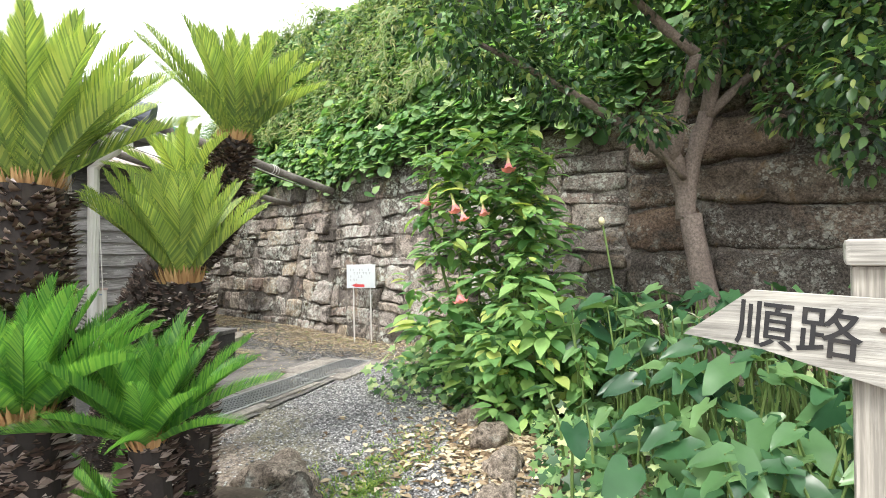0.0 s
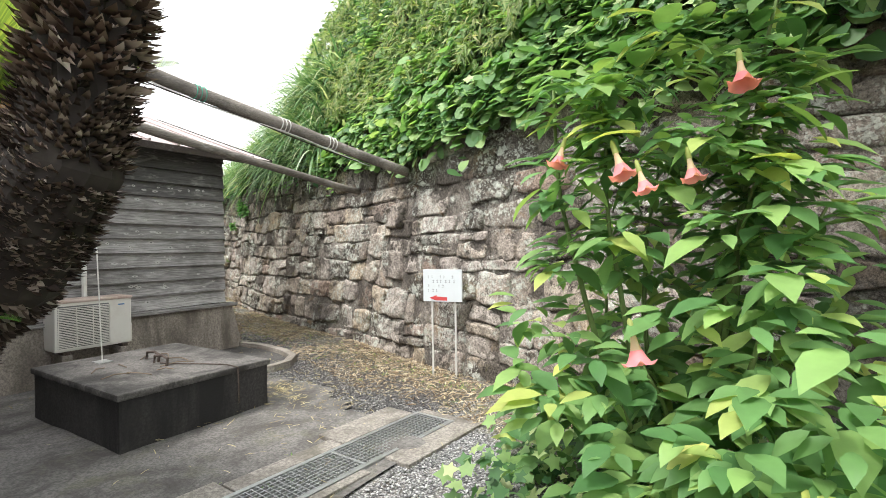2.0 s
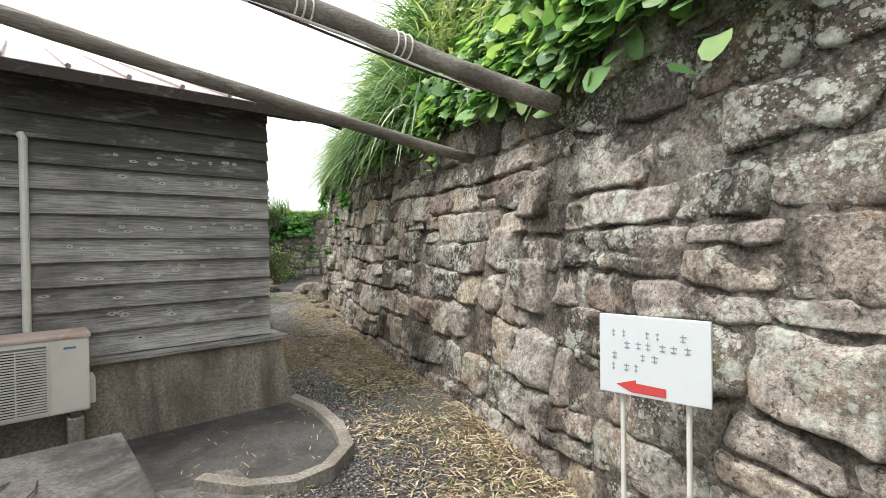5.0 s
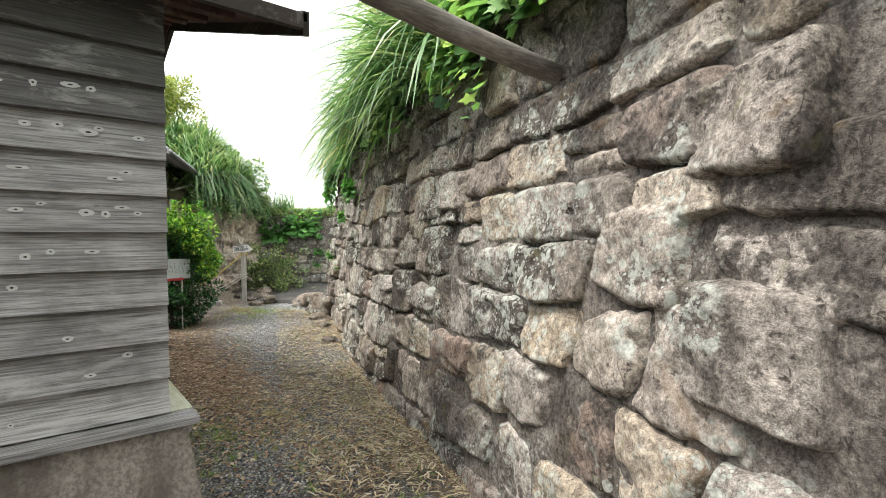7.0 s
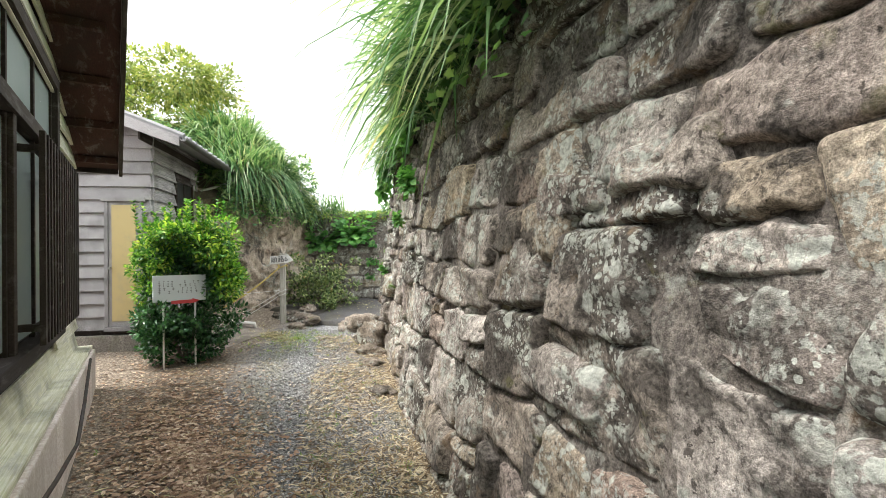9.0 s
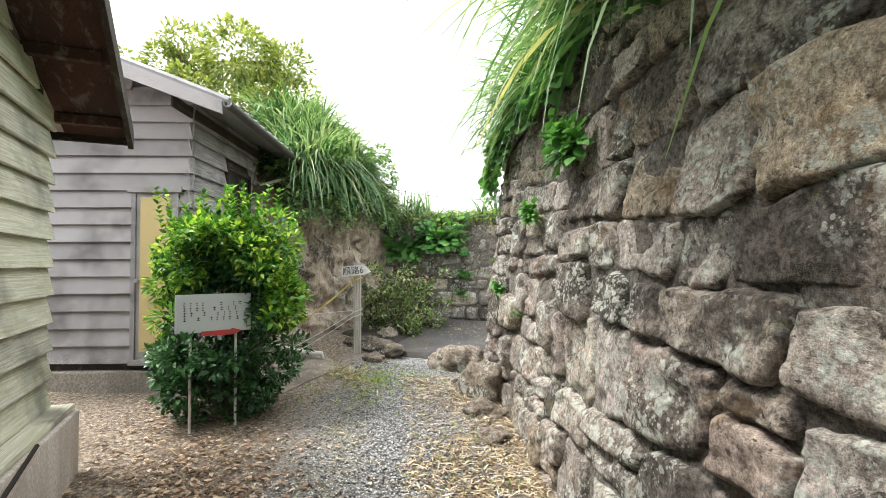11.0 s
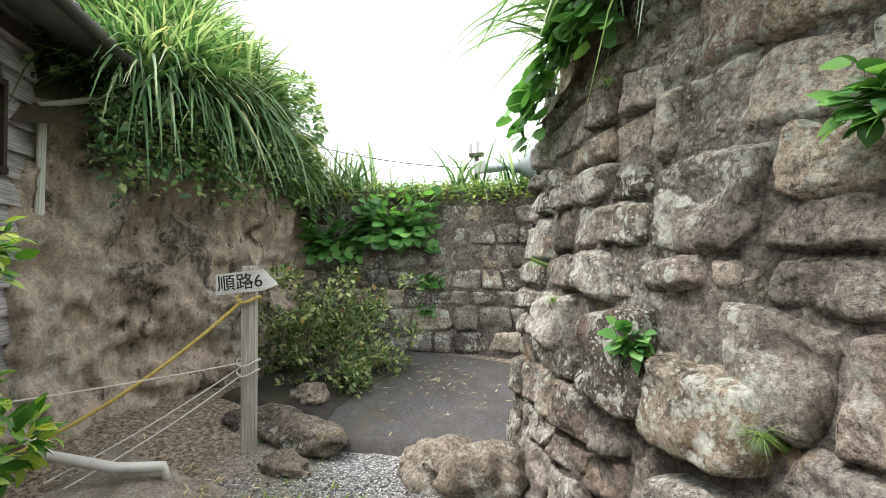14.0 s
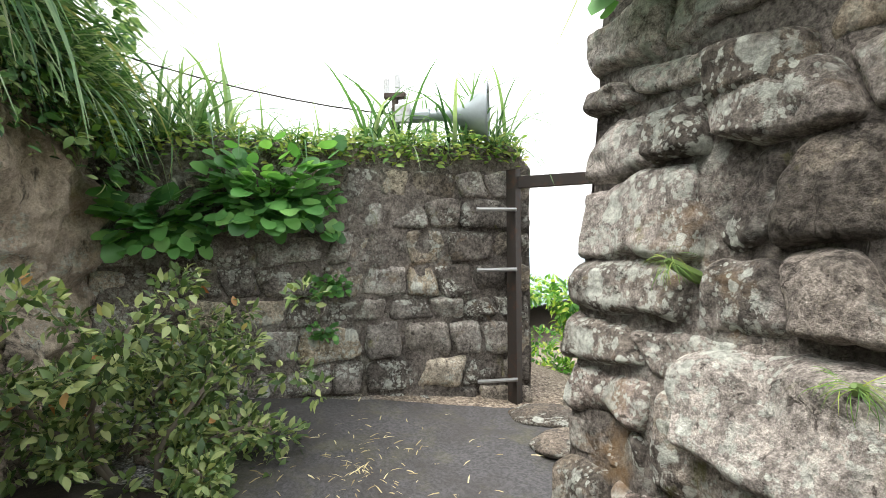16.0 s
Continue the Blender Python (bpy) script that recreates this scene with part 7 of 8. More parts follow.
def arrow_sign(m, board, text, size, where, label, post_w, post_h, mat_post, thick, cap=False, mat_board=None):
    """An arrow board on a post. board: outline in x, z, facing -y."""
    th = thing("arrow_sign", m, label, "sign", "wooden route signs")
    part("post", boxes((-post_w / 2, post_w / 2, 0.02, 0.02 + post_w, -0.15, post_h), bevel=0.008), mat_post, th)
    if cap:
        part("post_cap", boxes((-post_w * 0.62, post_w * 0.62, 0.0, post_w * 1.3, post_h, post_h + 0.055), bevel=0.01), M_SIGNWOOD, th, "whitish square post cap")
    bm = bmesh.new()
    f = [bm.verts.new((x, -0.012, z)) for x, z in board]
    b = [bm.verts.new((x, 0.012, z)) for x, z in board]
    bm.faces.new(f)
    bm.faces.new(b[::-1])
    n = len(board)
    for k in range(n):
        bm.faces.new((f[k], f[(k + 1) % n], b[(k + 1) % n], b[k]))
    bd = part("board", bm, mat_board or M_SIGNWOOD, th, "whitewashed arrow board")
    tx, tz, skew = where
    glyphs(text, size, M_INK, bd, Matrix.Translation((tx, -0.0135, tz)) @ Matrix.Rotation(radians(90), 4, "X") @ Matrix.Rotation(radians(skew), 4, "Z"), "lettering", size * 0.006)
    for x in (0.0, 0.05):
        part("nail", tube(bmesh.new(), [(x, -0.016, board[0][1] * 0 + tz + 0.04), (x, -0.010, tz + 0.04)], 0.006, 8), M_RUST, bd)
    return th


arrow_sign(pose(0.440, 1.215, 0, 0, 0, -16), [(-0.36, 1.235), (-0.22, 1.345), (0.26, 1.325), (0.26, 1.135), (0.02, 1.155), (-0.20, 1.215)], "順路", 0.112, (-0.255, 1.235, -5), "weathered white arrow board on a peeling white post", 0.09, 1.40, M_POST, 0.024, True)
a2 = arrow_sign(pose(-16.24, 9.12, 0.33, 0, 0, 68), [(-0.21, 1.155), (-0.215, 1.30), (0.10, 1.335), (0.205, 1.225), (0.105, 1.185)], "順路6", 0.122, (-0.200, 1.19, 5), "small white arrow board on a split grey post", 0.10, 1.36, M_POST, 0.02, False, M_PAINTED)
M_ROPE = plain_material("yellow_black_rope", (0.50, 0.38, 0.10), 0.8, 0.0, 0.9, 60, (0.03, 0.03, 0.03))
PT = Vector((-16.30, 9.14))


def rope(a, b, sag, r, material, label, n=14):
    bm = bmesh.new()
    a, b = Vector(a), Vector(b)
    tube(bm, [a.lerp(b, i / n) - Vector((0, 0, sag * 4 * (i / n) * (1 - i / n))) for i in range(n + 1)], r, 7)
    return tagged(part("rope", bm, material), label, "rope", "ropes tied to the sign post")


rope((-16.29, 9.10, 1.45), (-16.1, 7.75, 0.62), 0.10, 0.012, M_ROPE, "yellow and black twisted rope hanging from the sign post")
rope((-16.29, 9.10, 1.0), (-16.0, 7.7, 0.98), 0.01, 0.004, M_WHITE, "thin white cord tied to the sign post")
rope((-16.29, 9.10, 0.98), (-16.3, 8.0, 0.42), 0.03, 0.005, M_WHITE, "thin white cord tied to the sign post")
rope((-16.29, 9.10, 0.92), (-16.2, 8.1, 0.40), 0.03, 0.005, M_WHITE, "thin white cord tied to the sign post")
for z in (0.93, 1.0, 1.45):
    bm = bmesh.new()
    tube(bm, [(PT.x + 0.08 * math.cos(a), PT.y + 0.08 * math.sin(a), z + 0.33 * 0 + 0.02 * math.sin(a * 2)) for a in [k * math.tau / 14 for k in range(15)]], 0.010 if z > 1 else 0.005, 6, False)
    tagged(part("rope_knot", bm, M_ROPE if z > 1 else M_WHITE), "rope wound round the sign post", "rope", "ropes tied to the sign post")
bm = bmesh.new()
tube(bm, [(-16.75, 7.8, 0.66), (-16.4, 8.0, 0.55), (-16.18, 8.35, 0.47), (-16.12, 8.60, 0.44), (-16.12, 8.62, 0.34)], 0.032, 10)
tagged(part("drain_pipe", bm, M_WHITE, smooth=True), "grey-white plastic drain pipe lying by the cliff", "pipe")
bm = boxes((-0.42, 0.42, -0.035, 0.035, -0.02, 0.02), bevel=0.006)
plank = tagged(part("plank", bm, M_POST), "pale worn plank laid across the dark drain pit", "plank")
plank.matrix_world = pose(-17.34, 10.0, 0.52, 0, 0, 37)
# sheet just above the ground: the drain pit's deep shade, painted near-black
bm = bmesh.new()
bmesh.ops.create_grid(bm, x_segments=18, y_segments=18, size=0.5)
for v in bm.verts:
    q = Vector((-17.05, 9.72)) + Vector((0.8, 0.6)) * v.co.x * 1.1 + Vector((-0.6, 0.8)) * v.co.y * 0.85
    edge = max(abs(v.co.x), abs(v.co.y)) * 2
    v.co = Vector((q.x, q.y, ground_z(q.x, q.y) + 0.05 - 0.09 * smooth(0.85, 1.0, edge) + 0.03 * noise.noise((q.x * 5, q.y * 5, 0))))
tagged(part("pit_shade_sheet", bm, concrete_material("pit_shade_black", (0.03, 0.025, 0.02), (0.012, 0.01, 0.009), 0.8, 0.8, False, 0.2), smooth=True), "black sheet for the deep shade in the drain pit under the shrub", "soil", kind="structure")

# ---- the loudspeaker on the block wall ----
M_HORN = plain_material("grey_horn_paint", (0.30, 0.34, 0.36), 0.5, 0.2, 0.3, 8)
HP = on_far(FAR_L - 1.05, far_top(FAR_L - 1.05), -0.22)
hdir = math.degrees(math.atan2(FAR_D.y, FAR_D.x))
speaker = thing("loudspeaker", pose(HP.x, HP.y, HP.z - 0.02, 0, 0, hdir - 20) @ Matrix.Scale(1.2, 4), "grey horn loudspeaker on a bracket among the grass", "loudspeaker")
bm = bmesh.new()
hp = [(0.16, 0.035), (0.30, 0.05), (0.40, 0.085), (0.50, 0.14), (0.58, 0.205), (0.60, 0.215), (0.60, 0.205), (0.575, 0.195), (0.50, 0.13), (0.40, 0.075), (0.30, 0.04)]
rows = [[bm.verts.new((x, r * math.cos(a), 0.26 + r * math.sin(a))) for a in [k * math.tau / 28 for k in range(28)]] for x, r in hp]
for p, q in zip(rows, rows[1:]):
    for k in range(28):
        bm.faces.new((p[k], p[(k + 1) % 28], q[(k + 1) % 28], q[k]))
part("horn", bm, M_HORN, speaker, "flared grey horn", True)
part("driver", tube(bmesh.new(), [(-0.02, 0, 0.26), (0.0, 0, 0.26), (0.18, 0, 0.26)], [0.045, 0.05, 0.05], 14), M_HORN, speaker)
part("junction_box", boxes((-0.06, 0.05, -0.075, -0.03, 0.20, 0.33), bevel=0.006), M_STEEL, speaker, "pale metal box")
part("post", tube(bmesh.new(), [(-0.08, 0.03, -0.1), (-0.08, 0.03, 0.42)], 0.025, 10), M_RUST, speaker)
part("bracket", boxes((-0.16, 0.0, 0.0, 0.06, 0.40, 0.44), bevel=0.006), M_RUST, speaker)
for x in (-0.14, -0.06):
    part("lug", boxes((x - 0.018, x + 0.018, 0.01, 0.03, 0.42, 0.56 + x * 0.4 + 0.04), bevel=0.004), M_STEEL, speaker)
bm = bmesh.new()
tube(bm, [Vector((-19.5, 8.6, 3.9)).lerp(HP + Vector((0, 0, 0.3)), t) - Vector((0, 0, 0.25 * 4 * t * (1 - t))) for t in np.linspace(0, 1, 14)], 0.006, 6)
tagged(part("wire", bm, M_BLACKSTEEL), "thin black wire running to the loudspeaker", "wire")

# ---- flower bed: angel's trumpet, callas, litter ----
M_PETAL = leaf_material("pink_trumpet_petal", [(0.0, (0.80, 0.24, 0.31)), (1.0, (0.85, 0.34, 0.38))], 0.6, 0.4, 3)
M_TUBE = leaf_material("pale_trumpet_tube", [(0.0, (0.68, 0.55, 0.36)), (1.0, (0.66, 0.48, 0.36))], 0.6, 0.35, 3)
M_CALYX = leaf_material("calyx", [(0.0, (0.20, 0.32, 0.05)), (1.0, (0.36, 0.42, 0.08))], 0.6, 0.3)
datura = thing("angels_trumpet_shrub", pose(-1.45, 4.95, 0), "tall shrub with large light green leaves and drooping pink trumpet flowers", "shrub")
rd = random.Random(17)
tips = []
for k in range(18):
    a = rd.uniform(0, math.tau)
    L = rd.uniform(0.25, 0.8)
    h = rd.uniform(0.8, 2.65) if k < 13 else rd.uniform(0.4, 0.9)
    bm = bmesh.new()
    pts = limb(bm, (0.1 * math.cos(a), 0.1 * math.sin(a), -0.05), (L * math.cos(a), L * math.sin(a) * 0.75 - 0.1, h), 0.022, 0.008, 0.16, 200 + k)
    part("stem", bm, M_STEM, datura, smooth=True)
    tips += [(p.x, p.y, p.z) for p in pts[3:]]
for _ in range(150):
    z = rd.uniform(0.15, 2.6)
    wx = 0.98 - 0.30 * max(0, z - 1.0)
    a = rd.uniform(0, math.tau)
    q = wx * rd.uniform(0.5, 1)
    tips.append((q * math.cos(a), q * math.sin(a) * 0.8 - 0.12, z))
for _ in range(50):
    q, a = rd.uniform(0.2, 0.62), rd.uniform(0, math.tau)
    tips.append((q * math.cos(a), q * math.sin(a) * 0.8 - 0.15, rd.uniform(1.5, 2.62)))
for _ in range(75):
    tips.append((rd.uniform(0.15, 1.05), rd.uniform(-1.15, -0.3), rd.uniform(0.12, 1.25) * rd.uniform(0.6, 1)))
P, D, U, Z = [], [], [], []
for t in tips:
    for k in range(rd.randrange(6, 10)):
        a = rd.uniform(0, math.tau)
        out = Vector((t[0] * 0.4, t[1] * 0.6 - 0.35, 0))
        d = Vector((math.cos(a), math.sin(a), rd.uniform(-0.75, 0.3))) + out * 0.9
        p = Vector(t) + Vector((rd.uniform(-0.05, 0.05), rd.uniform(-0.05, 0.05), rd.uniform(-0.06, 0.06))) + d * 0.05
        P.append(p)
        D.append(d)
        U.append(Vector((0, -0.25, 1)))
        Z.append(rd.choice((rd.uniform(0.12, 0.18), rd.uniform(0.17, 0.27))))
leaf_cloud("leaves", OVAL, P, D, U, Z, M_DATURA, datura, "large soft light green leaves")


def trumpet(x, y, z, length, ax, ay, name="flower"):
    """A hanging trumpet: calyx, pale tube, flared pink mouth with curled points."""
    down = Vector((ax, ay, -1)).normalized()
    m = Matrix.Translation((x, y, z)) @ Vector((0, 0, -1)).rotation_difference(down).to_matrix().to_4x4()
    outs = []
    for nm, prof, mat in (("tube", [(0.0, 0.009), (0.25, 0.013), (0.5, 0.020), (0.68, 0.032)], M_TUBE), ("mouth", [(0.66, 0.031), (0.80, 0.046), (0.93, 0.062), (0.99, 0.075)], M_PETAL), ("calyx", [(-0.06, 0.004), (0.0, 0.014), (0.2, 0.018), (0.34, 0.020)], M_CALYX)):
        bm = bmesh.new()
        rows = []
        for i, (t, r) in enumerate(prof):
            ring = []
            for k in range(20):
                a = k * math.tau / 20
                lobe = 1 + (0.28 * max(0, math.cos(5 * a)) if nm == "mouth" and i == len(prof) - 1 else 0)
                up = 0.10 * max(0, math.cos(5 * a)) if nm == "mouth" and i == len(prof) - 1 else 0
                ring.append(bm.verts.new(m @ Vector((r * lobe * math.cos(a) * length / 0.24, r * lobe * math.sin(a) * length / 0.24, -(t - up) * length))))
            rows.append(ring)
        for p, q in zip(rows, rows[1:]):
            for k in range(20):
                bm.faces.new((p[k], p[(k + 1) % 20], q[(k + 1) % 20], q[k]))
        ob = part(nm, bm, mat, None, "", True)
        outs.append(ob)
    fl = outs[1]
    fl.name = name
    fl.parent = datura
    fl.matrix_parent_inverse = datura.matrix_world.inverted() if datura.matrix_world != Matrix.Identity(4) else Matrix.Translation((1.45, -4.95, 0))
    for ob in (outs[0], outs[2]):
        ob.parent = fl
    return fl


for x, y, z, L, ax, ay in ((-1.16, 4.50, 2.36, 0.19, 0.1, -0.3), (-1.68, 4.33, 1.98, 0.19, 0.35, -0.2), (-1.94, 4.42, 2.05, 0.16, -0.2, -0.3), (-1.55, 4.22, 1.86, 0.15, 0.3, -0.1), (-1.35, 4.26, 1.90, 0.15, 0.2, -0.2), (-1.58, 4.18, 1.15, 0.20, 0.25, -0.2)):
    trumpet(x, y, z, L, ax, ay)
calla = thing("calla_clump", pose(0.15, 3.35, 0), "clump of large arrow-shaped calla leaves with a few white spathes", "plant")
rc = random.Random(23)
M_CALLAS = [leaf_material("calla_leaf", [(0.0, c), (1.0, c)], 0.3, 0.28) for c in ((0.022, 0.075, 0.02), (0.04, 0.115, 0.028), (0.07, 0.165, 0.038), (0.12, 0.24, 0.055))]
for k in range(380):
    x, y = rc.uniform(-0.62, 1.45), rc.uniform(-1.15, 1.35)
    if x < -0.25 - 0.2 * y and y < 0.4 and rc.random() < 0.85:
        continue
    h = rc.uniform(0.18, 0.62) + 0.50 * smooth(-0.8, 0.9, y)
    a = rc.uniform(0, math.tau)
    d = Vector((math.cos(a) - 0.25, math.sin(a) - 0.45, rc.uniform(-0.35, 0.35)))
    tip = Vector((x + 0.1 * d.x, y + 0.1 * d.y, h))
    stalk = part("stalk", tube(bmesh.new(), [(x, y, -0.03), (x + 0.03 * d.x, y + 0.03 * d.y, h * 0.6), tip], [0.010, 0.008, 0.006], 5), M_STEM, calla)
    leaf_cloud("leaf", heart(rc.choice((0.05, -0.06))), [tip], [d + Vector((0, 0, -0.35))], [Vector((rc.uniform(-0.7, 0.7), -0.35 + rc.uniform(-0.6, 0.6), 1))], [rc.uniform(0.14, 0.28)], rc.choice(M_CALLAS), stalk, "", [rc.uniform(0.66, 0.8)])
M_SPATHE = leaf_material("white_spathe", [(0.0, (0.30, 0.40, 0.14)), (1.0, (0.52, 0.56, 0.30))], 0.5, 0.35)
for x, y, z in ((-0.16, 0.65, 0.98), (0.05, 0.62, 0.96), (0.22, 0.52, 0.92), (-0.05, 0.35, 0.88)):
    bm = bmesh.new()
    tube(bm, [(x + 0.08, y + 0.1, 0.1), (x + 0.03, y + 0.04, z * 0.6), (x, y, z)], [0.010, 0.009, 0.007], 6)
    st = part("flower_stalk", bm, M_STEM, calla)
    a = rc.uniform(0, 6)
    leaf_cloud("spathe", OVAL, [(x, y, z)] * 3, [(math.cos(a + q), math.sin(a + q), 0.75) for q in (0, 1.3, 2.4)], [(0, 0, 1)] * 3, [0.09, 0.06, 0.05], M_SPATHE, st, "greenish white spathe")
bm = bmesh.new()
tube(bm, [(-0.38, 0.9, 0.2), (-0.36, 0.88, 1.1), (-0.44, 0.85, 1.62)], 0.009, 6)
seed_stalk = part("seed_stalk", bm, M_STEM, calla, "tall stalk with a dry seed head")
bm = bmesh.new()
bmesh.ops.create_icosphere(bm, subdivisions=2, radius=0.026)
for v in bm.verts:
    v.co = Vector((v.co.x, v.co.y, v.co.z * 1.3)) * (1 + 0.25 * noise.noise(v.co * 40)) + Vector((-0.45, 0.85, 1.66))
part("seed_head", bm, M_STRAW, seed_stalk, "pale dry seed head")


def bed_spot(r):
    while True:
        x, y = r.uniform(-2.5, 2.0), r.uniform(2.0, 5.9)
        if (y > 4.1 or x > -0.35 - 0.25 * (y - 2)) and r.random() < 0.9:
            return Vector((x, y, ground_z(x, y) + r.random() ** 2 * 0.3)), Vector((-0.3, -0.95, 0))


spot_leaves("ivy", bed_spot, 5200, (0.05, 0.11), IVY, M_IVY, "dark ivy and weeds covering the flower bed", "ivy", 71, 0.1, 0.4)

# ---- litter, straw and weeds on the ground ----
def litter(name, pick, count, size, shape, material, label, category, seed, lift=0.012, up=0.25):
    r = random.Random(seed)
    P, D, U, Z = [], [], [], []
    while len(P) < count:
        x, y = pick(r)
        if x is None:
            continue
        a = r.uniform(0, math.tau)
        P.append((x, y, ground_z(x, y) + lift + r.random() * 0.012))
        D.append((math.cos(a), math.sin(a), r.uniform(-0.05, up)))
        U.append((r.uniform(-0.4, 0.4), r.uniform(-0.4, 0.4), 1))
        Z.append(r.uniform(*size))
    return tagged(leaf_cloud(name, shape, P, D, U, Z, material), label, category, kind="stuff")


def along_wall(x0, x1, d0, d1):
    def pick(r):
        s = r.uniform(s_of_x(x0), s_of_x(x1))
        d = d0 + (d1 - d0) * r.random() ** 1.5
        if noise.noise((s * 0.9, d * 1.5, 6)) < r.uniform(-0.6, 0.2):
            return None, None
        p = foot_at(s)[0] + facing(s) * d
        return p.x, p.y
    return pick


def patch(cx, cy, rx, ry):
    def pick(r):
        a, q = r.uniform(0, math.tau), min(abs(r.gauss(0, 0.55)), 1.5)
        return cx + rx * q * math.cos(a), cy + ry * q * math.sin(a)
    return pick


STRIP = ([(-0.05, 0, 0), (0.05, 0, 0), (0.065, 0.5, 0.05), (-0.065, 0.5, 0.05), (0, 1, -0.02)], [(0, 1, 2, 3), (3, 2, 4)])
litter("leaf_litter", along_wall(-1.0, -6.5, 0.0, 1.15), 9000, (0.03, 0.10), STRIP, M_DRY, "dry brown bamboo leaves heaped along the wall foot", "leaf litter", 81)
litter("leaf_litter", along_wall(-6.5, -14.5, 0.0, 0.95), 14000, (0.03, 0.10), STRIP, M_DRY, "dry leaves and stalks along the wall foot", "leaf litter", 82)
litter("leaf_litter", patch(-1.0, 3.4, 1.0, 1.4), 2600, (0.03, 0.085), OVAL, M_DRY, "brown fallen leaves on the flower bed", "leaf litter", 83)
litter("leaf_litter", patch(-11.2, 7.2, 3.4, 0.85), 13000, (0.02, 0.065), OVAL, M_DRY_RED, "dry leaves on dark soil beside the shed", "leaf litter", 84)
litter("straw", patch(-9.5, 7.4, 5.4, 1.5), 2600, (0.03, 0.11), ([(-0.035, 0, 0), (0.035, 0, 0), (0.045, 0.5, 0.05), (-0.045, 0.5, 0.05), (0.02, 1, 0.02), (-0.02, 1, 0.02)], [(0, 1, 2, 3), (3, 2, 4, 5)]), M_STRAW, "scattered bits of straw on the gravel", "straw", 85)
litter("straw", patch(-5.2, 5.2, 2.6, 1.7), 1200, (0.03, 0.09), ([(-0.035, 0, 0), (0.035, 0, 0), (0.045, 0.5, 0.05), (-0.045, 0.5, 0.05), (0.02, 1, 0.02), (-0.02, 1, 0.02)], [(0, 1, 2, 3), (3, 2, 4, 5)]), M_STRAW, "scattered bits of straw on the paving", "straw", 86, 0.026)
litter("straw", patch(-16.5, 10.9, 0.9, 1.0), 200, (0.03, 0.08), STRIP, M_STRAW, "dry stalks lying on the concrete ramp", "straw", 88, 0.14)
litter("straw", patch(-15.2, 8.75, 1.1, 0.35), 900, (0.04, 0.10), STRIP, M_STRAW, "dry yellow grass beside the path", "straw", 87, 0.012, 0.7)


def weeds(name, pick, count, size, label, seed, material):
    r = random.Random(seed)
    P, D, U, Z = [], [], [], []
    while len(P) < count:
        x, y = pick(r)
        if x is None:
            continue
        for _ in range(7):
            a = r.uniform(0, math.tau)
            d = Vector((math.cos(a) * 0.8, math.sin(a) * 0.8, r.uniform(0.3, 1.2)))
            P.append((x + r.uniform(-0.03, 0.03), y + r.uniform(-0.03, 0.03), ground_z(x, y)))
            D.append(d)
            U.append((-d.x, -d.y, 0.8))
            Z.append(r.uniform(*size))
    return tagged(leaf_cloud(name, blade(0.5, 0.05, 3), P, D, U, Z, material), label, "weeds", kind="stuff")


weeds("low_grass", patch(-1.55, 2.5, 0.45, 1.3), 2600, (0.03, 0.09), "short yellow-green grass beside the gravel", 91, M_COVER)
weeds("low_grass", along_wall(-3.0, -14.8, 0.15, 1.0), 2600, (0.03, 0.08), "short weeds along the wall foot", 92, M_COVER)
weeds("low_grass", patch(-9.3, 6.9, 2.0, 0.5), 1200, (0.03, 0.08), "short weeds beside the shed", 93, M_COVER)
weeds("low_grass", patch(-14.9, 9.0, 1.0, 0.8), 1500, (0.03, 0.10), "short yellow grass at the path's edge", 94, M_COVER)
weeds("low_grass", patch(-3.7, 3.6, 0.3, 0.9), 300, (0.03, 0.08), "weeds growing by the drain grating", 95, M_COVER)

# loose gravel on the trodden line
PEBBLE = ([(1, 0, 0), (-1, 0, 0), (0, 0.8, 0), (0, -0.8, 0), (0.1, 0.1, 0.55), (0, 0, -0.5)], [(0, 2, 4), (2, 1, 4), (1, 3, 4), (3, 0, 4), (2, 0, 5), (1, 2, 5), (3, 1, 5), (0, 3, 5)])
M_PEBBLE = leaf_material("grey_gravel_stone", [(0.0, (0.11, 0.11, 0.116)), (0.5, (0.30, 0.298, 0.30)), (1.0, (0.60, 0.597, 0.595))], 0.9, 0.0, 40, 0.15)


def along_path(r):
    k = r.random()
    pts = ((-0.6, 1.2), (-1.5, 2.6), (-2.6, 4.0), (-4.6, 5.75), (-8.0, 7.05), (-12.0, 8.55), (-14.6, 9.3), (-15.6, 9.75))
    p, d = poly_at(pts, k)
    w = r.gauss(0, 0.5)
    x, y = p.x - d.y * w, p.y + d.x * w
    if x < -3.1 and x > -6 and y < 5.2:
        return None, None
    return x, y


M_PEBBLE_DAMP = leaf_material("damp_dark_gravel_stone", [(0.0, (0.05, 0.05, 0.052)), (0.6, (0.15, 0.148, 0.146)), (1.0, (0.42, 0.415, 0.41))], 0.85, 0.0, 40, 0.2)


def damp_stretch(r):
    x, y = along_path(r)
    return (x, y) if x is not None and -8.3 < x < -3.3 else (None, None)


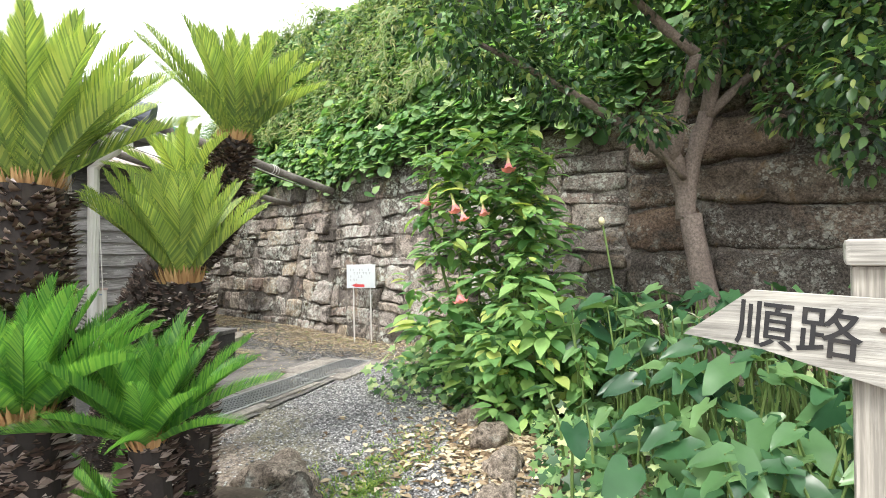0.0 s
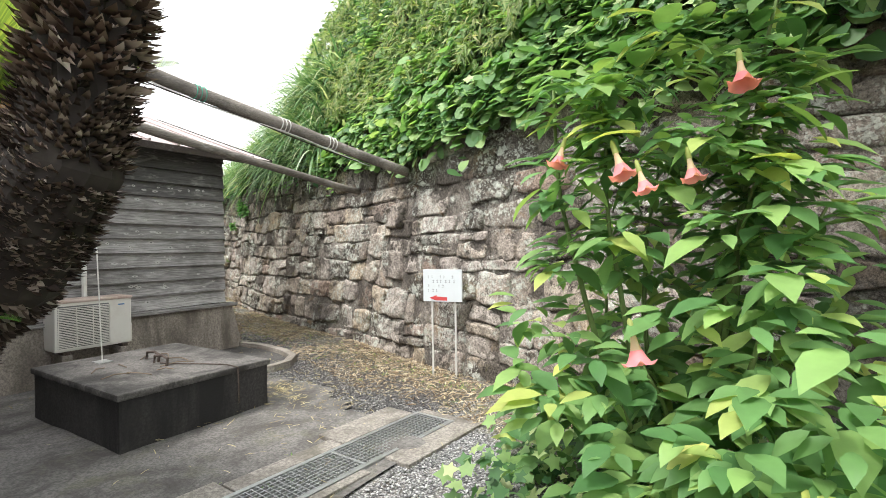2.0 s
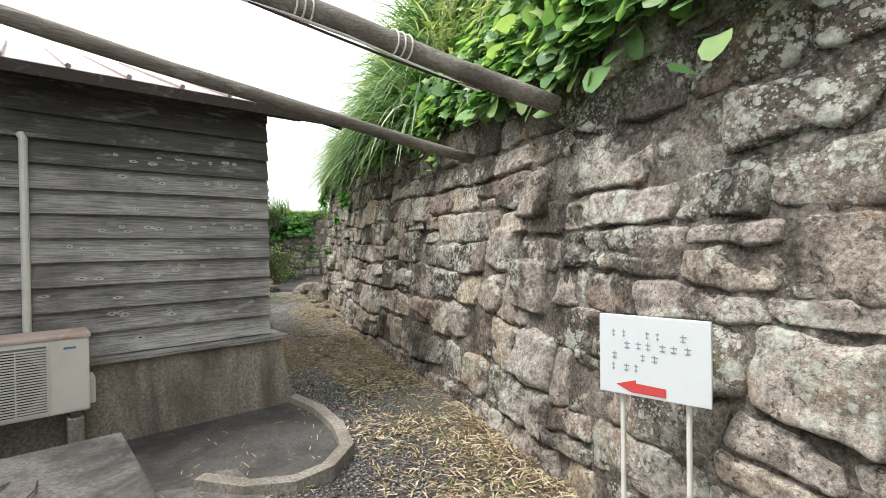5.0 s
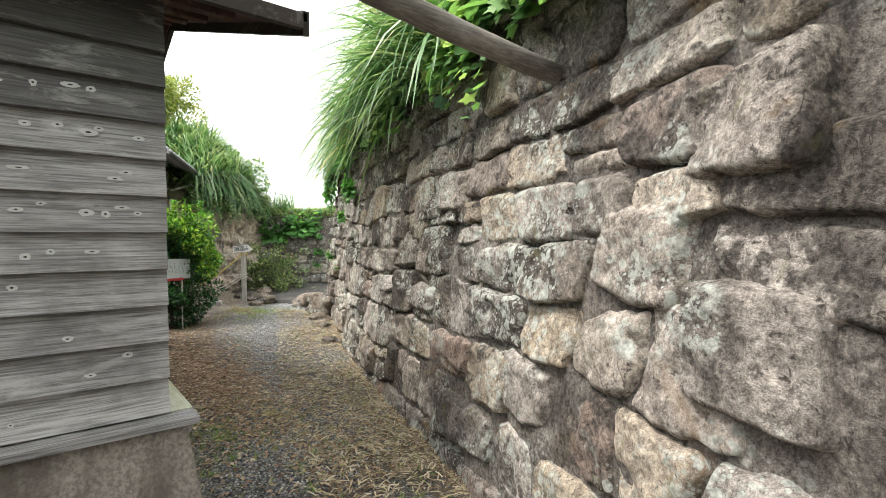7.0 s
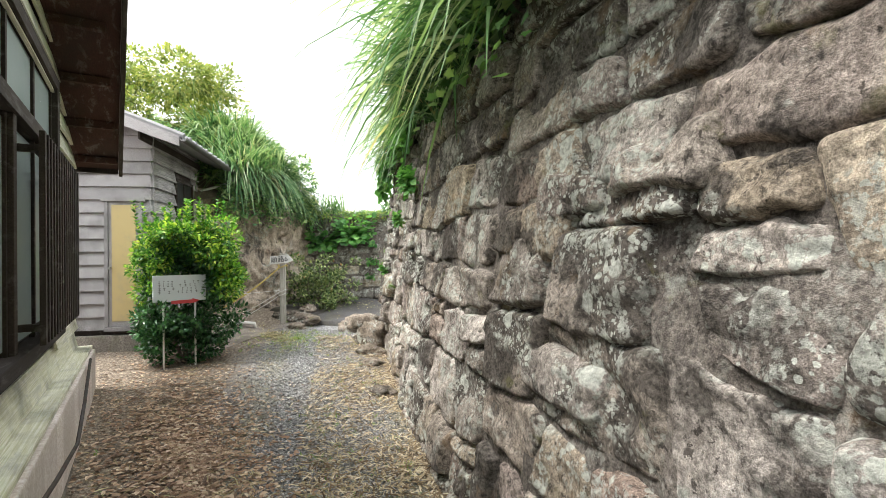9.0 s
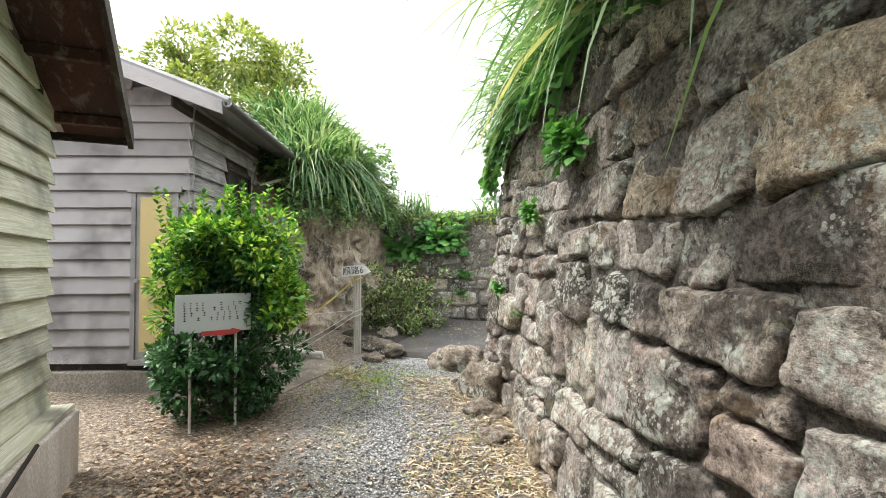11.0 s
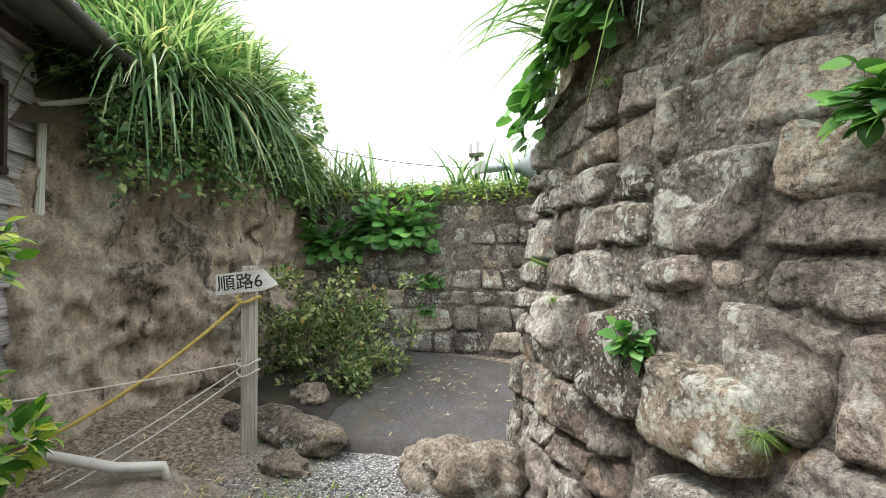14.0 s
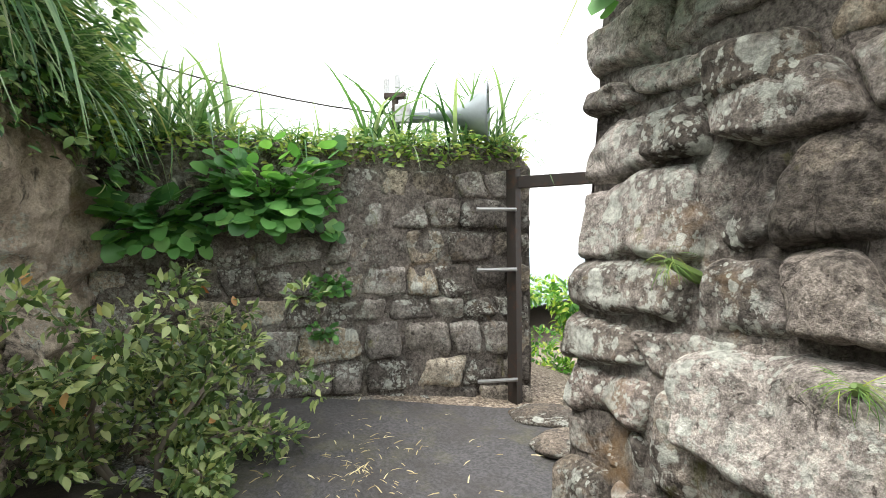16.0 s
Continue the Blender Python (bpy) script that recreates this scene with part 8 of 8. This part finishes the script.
def dry_stretch(r):
    x, y = along_path(r)
    return (x, y) if x is not None and not -7.9 < x < -3.5 else (None, None)


litter("gravel_pebbles", damp_stretch, 15000, (0.006, 0.015), PEBBLE, M_PEBBLE_DAMP, "damp dark gravel beside the cistern", "gravel", 97, 0.0, 0.25)
litter("gravel_pebbles", dry_stretch, 36000, (0.006, 0.016), PEBBLE, M_PEBBLE, "loose grey gravel along the middle of the path", "gravel", 96, 0.0, 0.25)

# ---- the blocks of the far wall ----
for corners, depth, seed, wear, power in lay_stones(0.1, FAR_L, 2.55, (0.22, 0.30), (0.22, 0.46), (0.0, 0.045), 61, 1.3, 0.026, 0.005, 0.05, 0.16, 0.45):
    if corners[2][1] > far_top(corners[0][0]) + 0.02:
        continue
    v, f = stone_mesh(corners, on_far, depth, seed, 10, 8, wear, power)
    mesh_object("stone_block", v, f, M_STONE_FAR, far_wall, smooth=True)

# ---- the stones of the great wall ----
far_verts, far_faces, rock_verts, rock_faces = [], [], [], []
near = 0
for corners, depth, seed, wear, power in COURSES:
    mid = sum(c[0] for c in corners) / 4
    zed = sum(c[1] for c in corners) / 4
    if zed > wall_top(mid) + 0.1:
        continue
    x = foot_at(mid)[0].x
    v, f = stone_mesh(corners, on_wall, depth, seed, 34 if -15.6 < x < -5 else 18, 26 if -15.6 < x < -5 else 13, wear, power)
    if -15.3 < x < -1.5 and zed < 3.2 and near < 300:
        near += 1
        mesh_object("stone_block", v, f, M_STONE_LICHEN if x < -12.3 else M_STONE, wall, smooth=True)
    elif x > -0.5:
        n0 = len(rock_verts)
        rock_verts += v
        rock_faces += [tuple(i + n0 for i in q) for q in f]
    else:
        n0 = len(far_verts)
        far_verts += v
        far_faces += [tuple(i + n0 for i in q) for q in f]
rest = mesh_object("stone_blocks", far_verts, far_faces, M_STONE_JOIN, wall, smooth=True)
rest["kind"] = "stuff"
ledges = mesh_object("bedrock_ledges", rock_verts, rock_faces, M_DARKROCK, wall, "brown bedrock ledges behind the tree, darkened for its shade", True)
ledges["kind"] = "stuff"
